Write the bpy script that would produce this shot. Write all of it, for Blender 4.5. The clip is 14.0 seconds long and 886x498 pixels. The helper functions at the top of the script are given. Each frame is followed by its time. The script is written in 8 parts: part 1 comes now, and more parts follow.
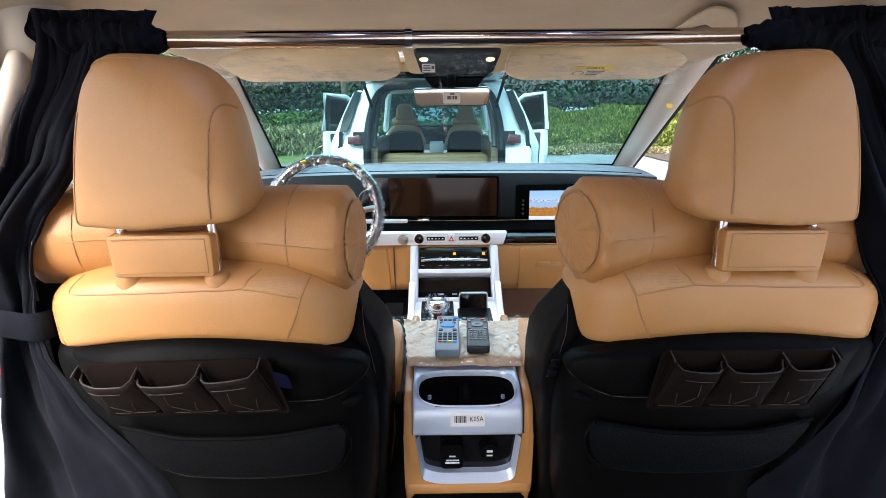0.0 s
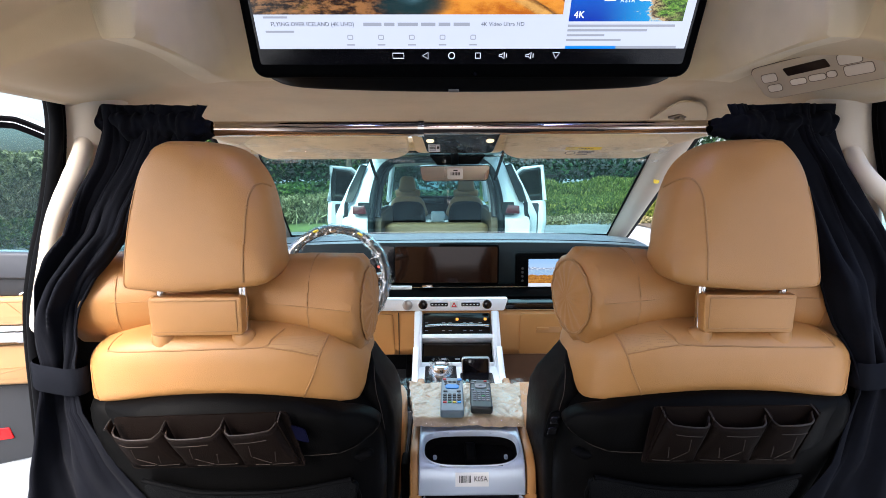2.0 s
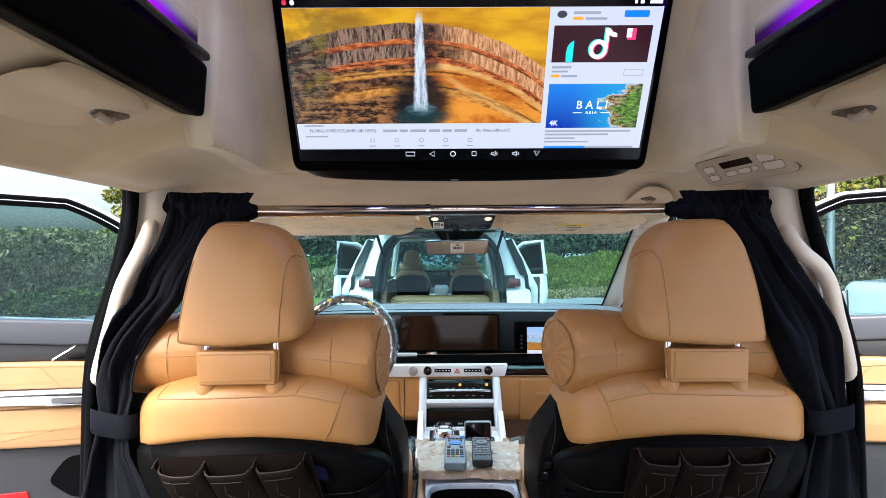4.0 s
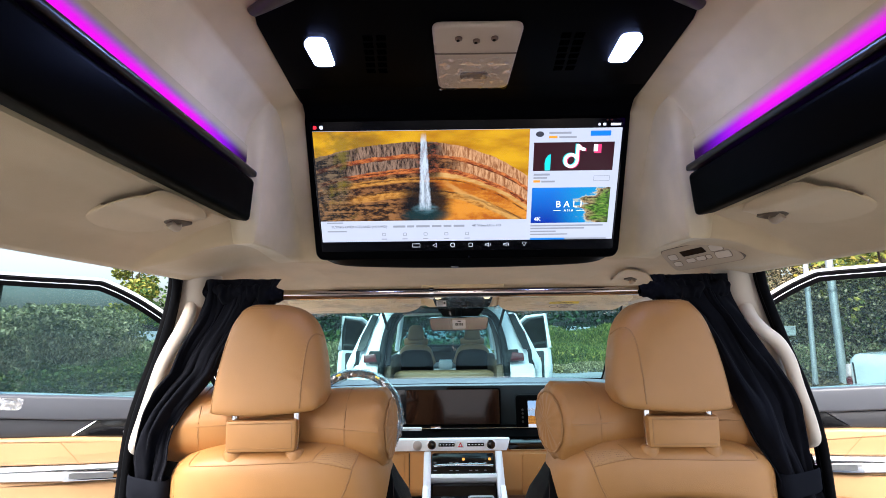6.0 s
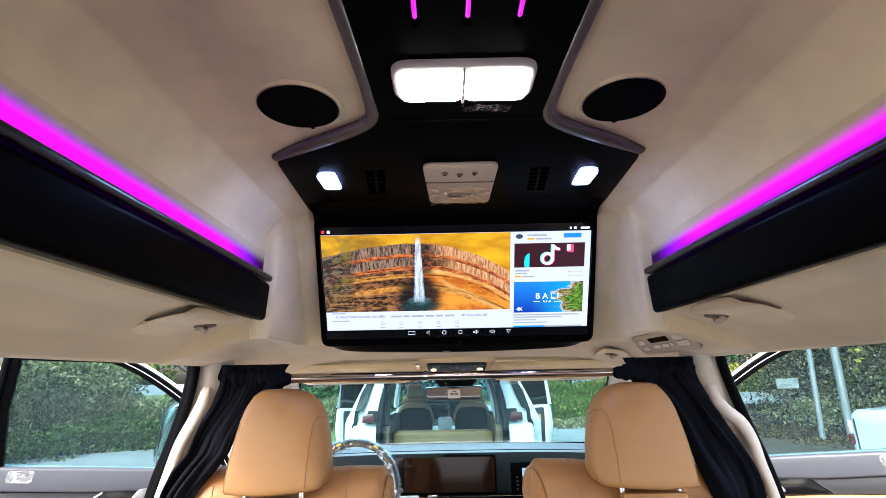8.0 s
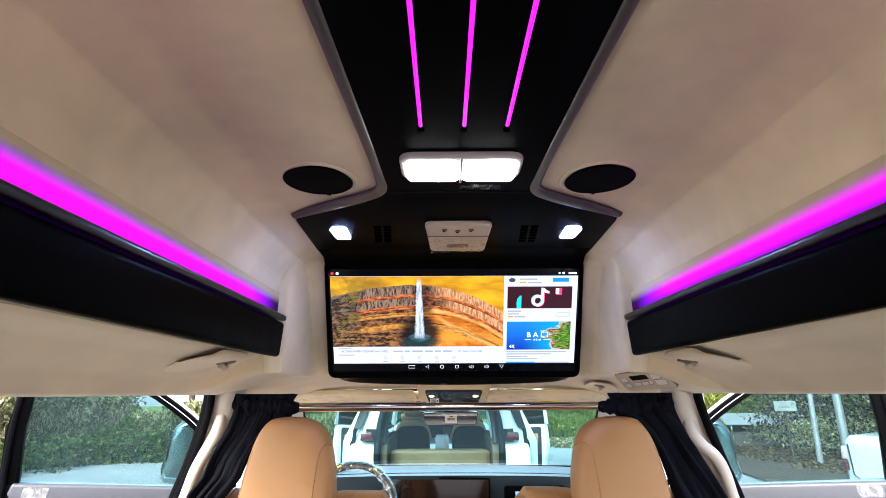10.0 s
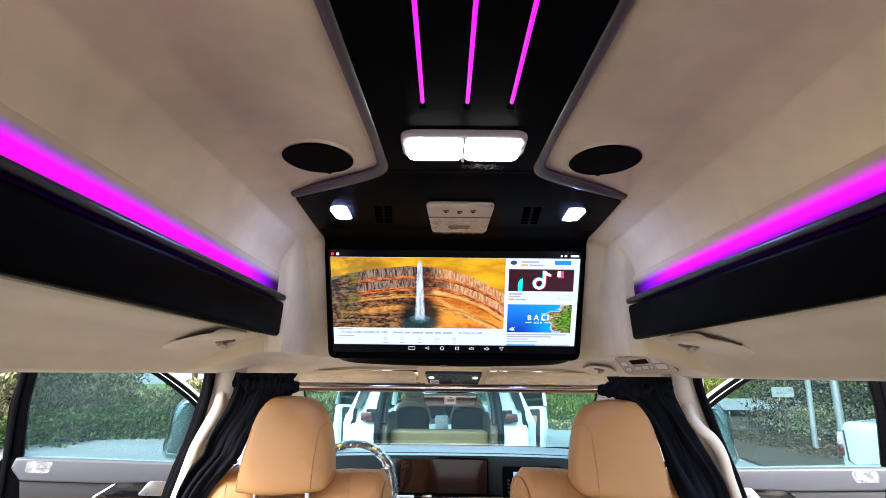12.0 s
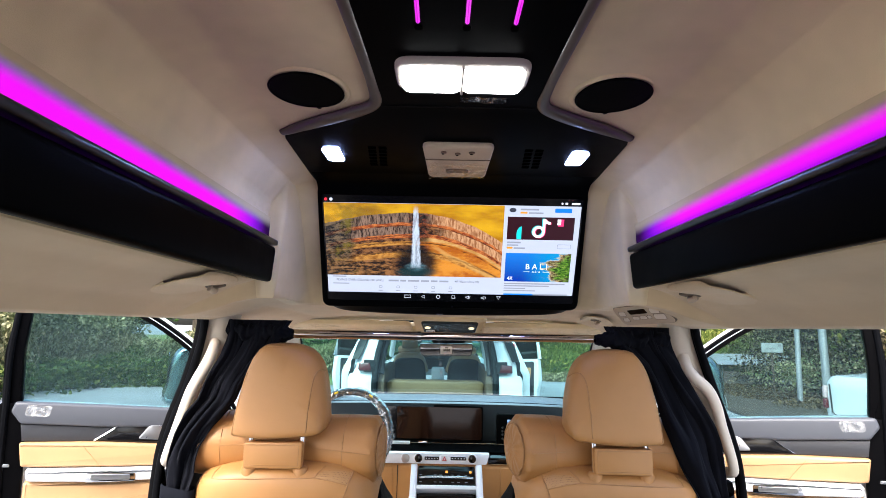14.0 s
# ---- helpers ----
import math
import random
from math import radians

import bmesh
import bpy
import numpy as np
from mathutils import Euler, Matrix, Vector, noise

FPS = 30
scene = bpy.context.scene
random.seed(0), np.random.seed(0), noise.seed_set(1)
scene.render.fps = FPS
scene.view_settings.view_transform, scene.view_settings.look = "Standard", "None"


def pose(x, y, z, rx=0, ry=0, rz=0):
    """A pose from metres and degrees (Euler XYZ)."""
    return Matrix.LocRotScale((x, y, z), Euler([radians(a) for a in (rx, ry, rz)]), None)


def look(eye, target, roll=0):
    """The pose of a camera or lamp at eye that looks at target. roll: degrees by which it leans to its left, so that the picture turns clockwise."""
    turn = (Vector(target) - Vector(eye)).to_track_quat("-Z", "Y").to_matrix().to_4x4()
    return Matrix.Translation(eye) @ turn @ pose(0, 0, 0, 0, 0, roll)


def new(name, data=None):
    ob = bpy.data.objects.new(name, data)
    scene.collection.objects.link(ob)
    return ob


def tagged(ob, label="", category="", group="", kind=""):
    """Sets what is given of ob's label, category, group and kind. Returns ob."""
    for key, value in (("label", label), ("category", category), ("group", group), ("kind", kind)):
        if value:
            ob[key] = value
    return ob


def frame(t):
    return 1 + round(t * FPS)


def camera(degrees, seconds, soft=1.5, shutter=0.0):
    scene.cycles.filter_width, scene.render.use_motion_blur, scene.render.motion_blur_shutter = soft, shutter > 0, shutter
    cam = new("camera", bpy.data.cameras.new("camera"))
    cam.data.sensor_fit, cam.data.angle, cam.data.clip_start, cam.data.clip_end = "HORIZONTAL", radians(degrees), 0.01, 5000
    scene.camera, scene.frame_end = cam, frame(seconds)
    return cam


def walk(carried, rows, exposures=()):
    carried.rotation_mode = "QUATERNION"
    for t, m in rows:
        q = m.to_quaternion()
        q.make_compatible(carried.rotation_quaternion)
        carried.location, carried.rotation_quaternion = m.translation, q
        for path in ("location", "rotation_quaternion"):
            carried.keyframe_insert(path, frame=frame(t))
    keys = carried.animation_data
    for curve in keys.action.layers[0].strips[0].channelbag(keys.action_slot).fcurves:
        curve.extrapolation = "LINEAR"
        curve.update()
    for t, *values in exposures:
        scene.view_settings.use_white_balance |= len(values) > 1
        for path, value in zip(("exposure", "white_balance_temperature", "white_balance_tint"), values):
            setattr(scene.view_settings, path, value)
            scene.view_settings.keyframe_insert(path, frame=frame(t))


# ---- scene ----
cam = camera(83.8, 14.0, 0.5)
PATH = [
    (0, (-0.043, 0.168, 1.457), (-0.028, 2.089, 0.9), -0.4),
    (0.5, (-0.044, 0.15, 1.461), (-0.028, 2.089, 0.97), -0.4),
    (1, (-0.046, 0.132, 1.461), (-0.03, 2.087, 1.038), -0.3),
    (1.5, (-0.05, 0.112, 1.466), (-0.033, 2.08, 1.109), -0.2),
    (2, (-0.055, 0.085, 1.47), (-0.039, 2.064, 1.182), -0.2),
    (2.5, (-0.053, 0.054, 1.47), (-0.037, 2.042, 1.252), -0.2),
    (3, (-0.054, 0.013, 1.468), (-0.041, 2.007, 1.323), -0.2),
    (5.5, (-0.058, -0.193, 1.466), (-0.065, 1.793, 1.708), -0.6),
    (6, (-0.051, -0.228, 1.476), (-0.06, 1.748, 1.783), -0.7),
    (6.5, (-0.041, -0.261, 1.49), (-0.051, 1.706, 1.852), -0.9),
    (7, (-0.039, -0.293, 1.503), (-0.048, 1.664, 1.915), -1.1),
    (7.5, (-0.034, -0.337, 1.524), (-0.039, 1.609, 1.983), -1.2),
    (8, (-0.03, -0.387, 1.549), (-0.034, 1.549, 2.052), -1.1),
    (8.5, (-0.028, -0.433, 1.572), (-0.028, 1.493, 2.112), -0.9),
    (11, (-0.025, -0.529, 1.594), (-0.034, 1.391, 2.153), 0.3),
    (11.5, (-0.024, -0.51, 1.593), (-0.033, 1.419, 2.12), 0.5),
    (12, (-0.025, -0.503, 1.592), (-0.037, 1.436, 2.083), 0.6),
    (12.5, (-0.023, -0.493, 1.587), (-0.037, 1.454, 2.042), 0.6),
    (13, (-0.02, -0.482, 1.588), (-0.029, 1.476, 1.996), 0.8),
    (13.5, (-0.022, -0.472, 1.583), (-0.024, 1.494, 1.945), 0.9),
    (14, (-0.022, -0.461, 1.577), (-0.023, 1.513, 1.893), 1.1),
]
walk(cam, [(t, look(eye, target, roll)) for t, eye, target, roll in PATH], [(t, stops, 6100, 10) for t, stops in ((0, 2.22), (3, 2.10), (5.5, 2.06), (8.5, 2.42), (11, 2.50), (12.5, 2.29), (14, 2.13))])

from mathutils.bvhtree import BVHTree

# ---- daylight ----
world = bpy.data.worlds.new("sky")
scene.world = world
world.use_nodes = True
wn = world.node_tree
wn.nodes.clear()
sky = wn.nodes.new("ShaderNodeTexSky")
sky.sky_type, sky.sun_disc = "NISHITA", False
sky.sun_elevation, sky.sun_rotation = radians(48), radians(205)
sky.air_density, sky.dust_density, sky.ozone_density = 1.0, 6.0, 1.0
wbg = wn.nodes.new("ShaderNodeBackground")
wbg.inputs[1].default_value = 0.15
wout = wn.nodes.new("ShaderNodeOutputWorld")
wn.links.new(sky.outputs[0], wbg.inputs[0])
wn.links.new(wbg.outputs[0], wout.inputs[0])
sun = new("sun", bpy.data.lights.new("sun", "SUN"))
sun.data.energy, sun.data.angle, sun.data.color = 1.35, radians(25), (1.0, 0.95, 0.88)
sun.matrix_world = look((0, 0, 20), (4.2, 9.0, 9.0))



# unseen fill lamp above the windscreen, added to brighten console and dashboard
fill_lamp = new("windscreen_fill", bpy.data.lights.new("windscreen_fill", "AREA"))
fill_lamp.data.shape, fill_lamp.data.size, fill_lamp.data.size_y = "RECTANGLE", 1.30, 0.70
fill_lamp.data.energy, fill_lamp.data.color = 5.0, (0.92, 0.97, 1.0)
fill_lamp.matrix_world = look((0, 2.30, 1.78), (0, 1.75, 0.8))

# ---- small tools ----
ORIGIN = {}


def thing(name, base, label, category, group="", kind=""):
    ob = new(name)
    ob.empty_display_size = 0.05
    ob.location = base
    ORIGIN[ob] = Vector(base)
    return tagged(ob, label, category, group, kind)


def part(name, bm, mat, parent=None, label="", smooth=True, recalc=True):
    """One mesh object; vertices are given in the place's own metres."""
    me = bpy.data.meshes.new(name)
    if recalc:
        bmesh.ops.recalc_face_normals(bm, faces=bm.faces)
    base = ORIGIN.get(parent, Vector((0, 0, 0)))
    bmesh.ops.translate(bm, verts=bm.verts, vec=-base)
    if smooth:
        for f in bm.faces:
            f.smooth = True
        for e in bm.edges:
            if len(e.link_faces) == 2 and e.calc_face_angle(0) > 0.7:
                e.smooth = False
    bm.to_mesh(me)
    bm.free()
    me.materials.append(mat)
    ob = new(name, me)
    if parent is not None:
        ob.parent = parent
        ORIGIN[ob] = base
    else:
        ORIGIN[ob] = Vector((0, 0, 0))
    if label:
        ob["label"] = label
    return ob


def join(*bms):
    """Several bmeshes as one."""
    me = bpy.data.meshes.new("join")
    out = bmesh.new()
    for b in bms:
        b.to_mesh(me)
        out.from_mesh(me)
        b.free()
    bpy.data.meshes.remove(me)
    return out


def move(bm, m):
    bmesh.ops.transform(bm, matrix=m, verts=bm.verts)
    return bm


def box(x0, x1, y0, y1, z0, z1, r=0.0, seg=2):
    bm = bmesh.new()
    bmesh.ops.create_cube(bm, size=1)
    bmesh.ops.transform(bm, matrix=Matrix.LocRotScale(((x0 + x1) / 2, (y0 + y1) / 2, (z0 + z1) / 2), None, (abs(x1 - x0), abs(y1 - y0), abs(z1 - z0))), verts=bm.verts)
    if r > 0:
        r = min(r, 0.49 * min(abs(x1 - x0), abs(y1 - y0), abs(z1 - z0)))
        bmesh.ops.bevel(bm, geom=bm.edges[:], offset=r, segments=seg, profile=0.6, affect="EDGES")
    return bm


def rounded(pts, r, n=4):
    """A closed outline with its corners rounded."""
    out = []
    pts = [Vector(p) for p in pts]
    for i, p in enumerate(pts):
        a, b = pts[i - 1] - p, pts[(i + 1) % len(pts)] - p
        d = min(r, a.length * 0.45, b.length * 0.45)
        s, e = p + a.normalized() * d, p + b.normalized() * d
        for k in range(n + 1):
            t = k / n
            out.append(s * (1 - t) ** 2 + p * 2 * t * (1 - t) + e * t * t)
    return out


def smooth_line(pts, n=6, closed=False):
    """Catmull-Rom through the points."""
    P = [Vector(p) for p in pts]
    out = []
    m = len(P)
    for i in range(m if closed else m - 1):
        p0, p1, p2, p3 = (P[(i + k) % m] if closed else P[min(max(i + k, 0), m - 1)] for k in (-1, 0, 1, 2))
        for k in range(n):
            t = k / n
            out.append(0.5 * ((2 * p1) + (p2 - p0) * t + (2 * p0 - 5 * p1 + 4 * p2 - p3) * t * t + (3 * p1 - p0 - 3 * p2 + p3) * t ** 3))
    if not closed:
        out.append(P[-1])
    return out


def inset(outline, d):
    """A closed outline in the plane, moved inwards by d."""
    n = len(outline)
    area = sum(outline[i][0] * outline[(i + 1) % n][1] - outline[(i + 1) % n][0] * outline[i][1] for i in range(n))
    sgn = 1 if area > 0 else -1
    out = []
    for i in range(n):
        t = (Vector(outline[(i + 1) % n]) - Vector(outline[i - 1]))
        t = t.normalized() if t.length > 1e-9 else Vector((1, 0))
        out.append(Vector(outline[i]) + Vector((-t.y, t.x)) * d * sgn)
    if n >= 40:
        for _ in range(int(d / 0.004)):
            out = [(out[i - 1] + out[i] * 2 + out[(i + 1) % n]) / 4 for i in range(n)]
    return out


def slab(outline, w0, w1, to3, r=0.0, seg=3, bulge0=0.0, bulge1=0.0):
    """A plate: the outline between depths w0 and w1 with rounded rims; to3(u, v, w) lays it into space."""
    bm = bmesh.new()
    steps = []
    if r > 0:
        for k in range(seg + 1):
            a = math.pi / 2 * k / seg
            steps.append((w0 + r * (1 - math.sin(a)), r * (1 - math.cos(a))))
        steps = steps[::-1]
        steps += [(w1 - r * (1 - math.sin(math.pi / 2 * k / seg)), r * (1 - math.cos(math.pi / 2 * k / seg))) for k in range(seg + 1)]
    else:
        steps = [(w0, 0.0), (w1, 0.0)]
    rings = []
    for w, d in steps:
        o = inset(outline, d) if d > 0 else [Vector(p) for p in outline]
        rings.append([bm.verts.new(to3(p[0], p[1], w)) for p in o])
    n = len(outline)
    for a, b in zip(rings, rings[1:]):
        for i in range(n):
            bm.faces.new((a[i], a[(i + 1) % n], b[(i + 1) % n], b[i]))
    for ring, (w, d), bulge in ((rings[0], steps[0], -bulge0), (rings[-1], steps[-1], bulge1)):
        if abs(bulge) < 1e-6:
            bm.faces.new(ring)
            continue
        o = inset(outline, d) if d > 0 else [Vector(p) for p in outline]
        c = sum((Vector(p) for p in o), Vector((0, 0))) / n
        last = ring
        for k, f in enumerate((0.8, 0.55, 0.28)):
            cur = [bm.verts.new(to3(*(c + (p - c) * f), w + bulge * (1 - f * f))) for p in o]
            for i in range(n):
                bm.faces.new((last[i], last[(i + 1) % n], cur[(i + 1) % n], cur[i]))
            last = cur
        mid = bm.verts.new(to3(c.x, c.y, w + bulge))
        for i in range(n):
            bm.faces.new((last[i], last[(i + 1) % n], mid))
    return bm


def pillow(outline, w0, w1, to3, p=3.4, rings=11, sharp=None):
    """A stuffed form: the outline at mid-depth, closing in smooth curves to both faces."""
    o = [Vector(q) for q in outline]
    n = len(o)
    c = sum(o, Vector((0, 0))) / n
    mid, half = (w0 + w1) / 2, (w1 - w0) / 2
    bm = bmesh.new()
    rows = []
    for k in range(-rings, rings + 1):
        a = math.pi / 2 * k / rings
        if k in (-rings, rings):
            rows.append(bm.verts.new(to3(c.x, c.y, mid + math.copysign(half, k))))
            continue
        ring = []
        for q in o:
            e = 2 / (sharp(q.x, q.y) if sharp else p)
            f = math.cos(a) ** e
            w = mid + half * math.copysign(abs(math.sin(a)) ** e, a)
            ring.append(bm.verts.new(to3(*(c + (q - c) * f), w)))
        rows.append(ring)
    for a, b in zip(rows[1:-2], rows[2:-1]):
        for i in range(n):
            bm.faces.new((a[i], a[(i + 1) % n], b[(i + 1) % n], b[i]))
    for tip, ring in ((rows[0], rows[1]), (rows[-1], rows[-2])):
        for i in range(n):
            bm.faces.new((ring[i], ring[(i + 1) % n], tip))
    return bm


def loft(rings, close=True, caps=True):
    """Rings of points, joined one after another."""
    bm = bmesh.new()
    R = [[bm.verts.new(p) for p in ring] for ring in rings]
    n = len(R[0])
    for a, b in zip(R, R[1:]):
        for i in range(n if close else n - 1):
            bm.faces.new((a[i], a[(i + 1) % n], b[(i + 1) % n], b[i]))
    if caps and close:
        bm.faces.new(R[0])
        bm.faces.new(R[-1])
    return bm


def tube(pts, r, n=10, flat=1.0, caps=True):
    """A pipe along points; r may be a list."""
    P = [Vector(p) for p in pts]
    rings = []
    up = Vector((0.13, 0.21, 0.97))
    for i, p in enumerate(P):
        t = (P[min(i + 1, len(P) - 1)] - P[max(i - 1, 0)]).normalized()
        a = t.cross(up).normalized()
        b = a.cross(t)
        rr = r[i] if isinstance(r, (list, tuple)) else r
        rings.append([p + a * rr * math.cos(2 * math.pi * k / n) + b * rr * flat * math.sin(2 * math.pi * k / n) for k in range(n)])
    return loft(rings, caps=caps)


def disc(c, axis, r, h, n=24, bev=0.0):
    """A short cylinder round an axis, from c on."""
    a = Vector(axis).normalized()
    u = a.orthogonal().normalized()
    v = a.cross(u)
    c = Vector(c)
    rows = [(0, r), (h, r)] if bev <= 0 else [(0, r), (h - bev, r), (h - bev * 0.3, r - bev * 0.3), (h, r - bev)]
    return loft([[c + a * d + (u * math.cos(2 * math.pi * k / n) + v * math.sin(2 * math.pi * k / n)) * q for k in range(n)] for d, q in rows])


def rect(x0, x1, y0, y1):
    return [(x0, y0), (x1, y0), (x1, y1), (x0, y1)]


def sheet(fn, us, vs):
    """An open grid of points fn(u, v)."""
    bm = bmesh.new()
    g = [[bm.verts.new(fn(u, v)) for v in vs] for u in us]
    for i in range(len(us) - 1):
        for j in range(len(vs) - 1):
            bm.faces.new((g[i][j], g[i + 1][j], g[i + 1][j + 1], g[i][j + 1]))
    return bm


def span(a, b, n):
    return [a + (b - a) * i / (n - 1) for i in range(n)]


def lerp_table(table, x):
    for (x0, y0), (x1, y1) in zip(table, table[1:]):
        if x <= x1:
            t = min(max((x - x0) / (x1 - x0), 0), 1)
            return y0 + (y1 - y0) * t
    return table[-1][1]


def words(text, size, m, mat, name, parent, label="", depth=0.0002):
    """Built-in font, laid into space by the pose m, turned into a mesh."""
    cu = bpy.data.curves.new(name, "FONT")
    cu.body, cu.size, cu.align_x, cu.align_y = text, size, "CENTER", "CENTER"
    cu.extrude, cu.resolution_u = depth, 2
    tmp = bpy.data.objects.new(name, cu)
    scene.collection.objects.link(tmp)
    me = bpy.data.meshes.new_from_object(tmp)
    bpy.data.objects.remove(tmp)
    bpy.data.curves.remove(cu)
    bm = bmesh.new()
    bm.from_mesh(me)
    bpy.data.meshes.remove(me)
    move(bm, m)
    return part(name, bm, mat, parent, label, smooth=False)


# ---- materials ----
def mat_base(name):
    m = bpy.data.materials.new(name)
    m.use_nodes = True
    n = m.node_tree.nodes
    return m, m.node_tree, n["Principled BSDF"]


def noise_node(nt, scale, detail=4, rough=0.6):
    tc = nt.nodes.new("ShaderNodeTexCoord")
    nz = nt.nodes.new("ShaderNodeTexNoise")
    nz.inputs["Scale"].default_value, nz.inputs["Detail"].default_value, nz.inputs["Roughness"].default_value = scale, detail, rough
    nt.links.new(tc.outputs["Object"], nz.inputs["Vector"])
    return nz


def surface(name, col, rough=0.5, metal=0.0, vary=0.12, big=3.0, grain=0.0, gscale=400, kind="noise", coat=0.0, rvary=0.1, spec=0.5, sheen=0.0):
    """Colour that wavers at a large scale, with a fine relief."""
    m, nt, b = mat_base(name)
    nz = noise_node(nt, big)
    ramp = nt.nodes.new("ShaderNodeMapRange")
    ramp.inputs["To Min"].default_value, ramp.inputs["To Max"].default_value = 1 - vary, 1 + vary
    ramp.inputs["From Min"].default_value, ramp.inputs["From Max"].default_value = 0.3, 0.7
    nt.links.new(nz.outputs["Fac"], ramp.inputs["Value"])
    mul = nt.nodes.new("ShaderNodeMix")
    mul.data_type, mul.blend_type = "RGBA", "MULTIPLY"
    mul.inputs["Factor"].default_value = 1
    mul.inputs["A"].default_value = (*col, 1)
    nt.links.new(ramp.outputs["Result"], mul.inputs["B"])
    nt.links.new(mul.outputs["Result"], b.inputs["Base Color"])
    rr = nt.nodes.new("ShaderNodeMapRange")
    rr.inputs["To Min"].default_value, rr.inputs["To Max"].default_value = max(rough - rvary, 0.02), min(rough + rvary, 1)
    nz2 = noise_node(nt, big * 7)
    nt.links.new(nz2.outputs["Fac"], rr.inputs["Value"])
    nt.links.new(rr.outputs["Result"], b.inputs["Roughness"])
    b.inputs["Metallic"].default_value = metal
    b.inputs["Specular IOR Level"].default_value = spec
    b.inputs["Coat Weight"].default_value = coat
    b.inputs["Sheen Weight"].default_value = sheen
    if grain > 0:
        if kind == "voronoi":
            tc = nt.nodes.new("ShaderNodeTexCoord")
            g = nt.nodes.new("ShaderNodeTexVoronoi")
            g.inputs["Scale"].default_value = gscale
            nt.links.new(tc.outputs["Object"], g.inputs["Vector"])
            out = g.outputs["Distance"]
        else:
            out = noise_node(nt, gscale, 3).outputs["Fac"]
        bump = nt.nodes.new("ShaderNodeBump")
        bump.inputs["Strength"].default_value, bump.inputs["Distance"].default_value = grain, 0.002
        nt.links.new(out, bump.inputs["Height"])
        nt.links.new(bump.outputs["Normal"], b.inputs["Normal"])
    return m


def glow(name, col, strength):
    m, nt, b = mat_base(name)
    b.inputs["Base Color"].default_value = (*[c * 0.2 for c in col], 1)
    b.inputs["Emission Color"].default_value = (*col, 1)
    b.inputs["Emission Strength"].default_value = strength
    b.inputs["Roughness"].default_value = 0.3
    return m


def clear(name, tint, gloss=0.06, rough=0.02, edge=0.7, pale_mix=0.0):
    m = bpy.data.materials.new(name)
    m.use_nodes = True
    nt = m.node_tree
    nt.nodes.clear()
    out = nt.nodes.new("ShaderNodeOutputMaterial")
    tr, gl, mix, lw, pw_, mr = (nt.nodes.new(k) for k in ("ShaderNodeBsdfTransparent", "ShaderNodeBsdfGlossy", "ShaderNodeMixShader", "ShaderNodeLayerWeight", "ShaderNodeMath", "ShaderNodeMapRange"))
    tr.inputs["Color"].default_value = (*tint, 1)
    gl.inputs["Roughness"].default_value = rough
    gl.inputs["Color"].default_value = (1, 1, 1, 1)
    lw.inputs["Blend"].default_value = 0.5
    pw_.operation = "POWER"
    pw_.inputs[1].default_value = 4.0
    mr.inputs["To Min"].default_value, mr.inputs["To Max"].default_value = gloss * 0.6, edge
    nt.links.new(lw.outputs["Facing"], pw_.inputs[0])
    nt.links.new(pw_.outputs[0], mr.inputs["Value"])
    nt.links.new(mr.outputs["Result"], mix.inputs[0])
    nt.links.new(tr.outputs[0], mix.inputs[1])
    nt.links.new(gl.outputs[0], mix.inputs[2])
    # reflected brightness is put into the glass as a pale translucent veil
    if pale_mix:
        veil, spread, both = nt.nodes.new("ShaderNodeBsdfTranslucent"), nt.nodes.new("ShaderNodeMixShader"), noise_node(nt, 9.0)
        veil.inputs["Color"].default_value = (0.62, 0.66, 0.66, 1)
        amount = nt.nodes.new("ShaderNodeMapRange")
        amount.inputs["To Min"].default_value, amount.inputs["To Max"].default_value = pale_mix * 0.6, pale_mix * 1.4
        nt.links.new(both.outputs["Fac"], amount.inputs["Value"])
        nt.links.new(amount.outputs["Result"], spread.inputs[0])
        nt.links.new(mix.outputs[0], spread.inputs[1])
        nt.links.new(veil.outputs[0], spread.inputs[2])
        mix = spread
    nt.links.new(mix.outputs[0], out.inputs[0])
    return m


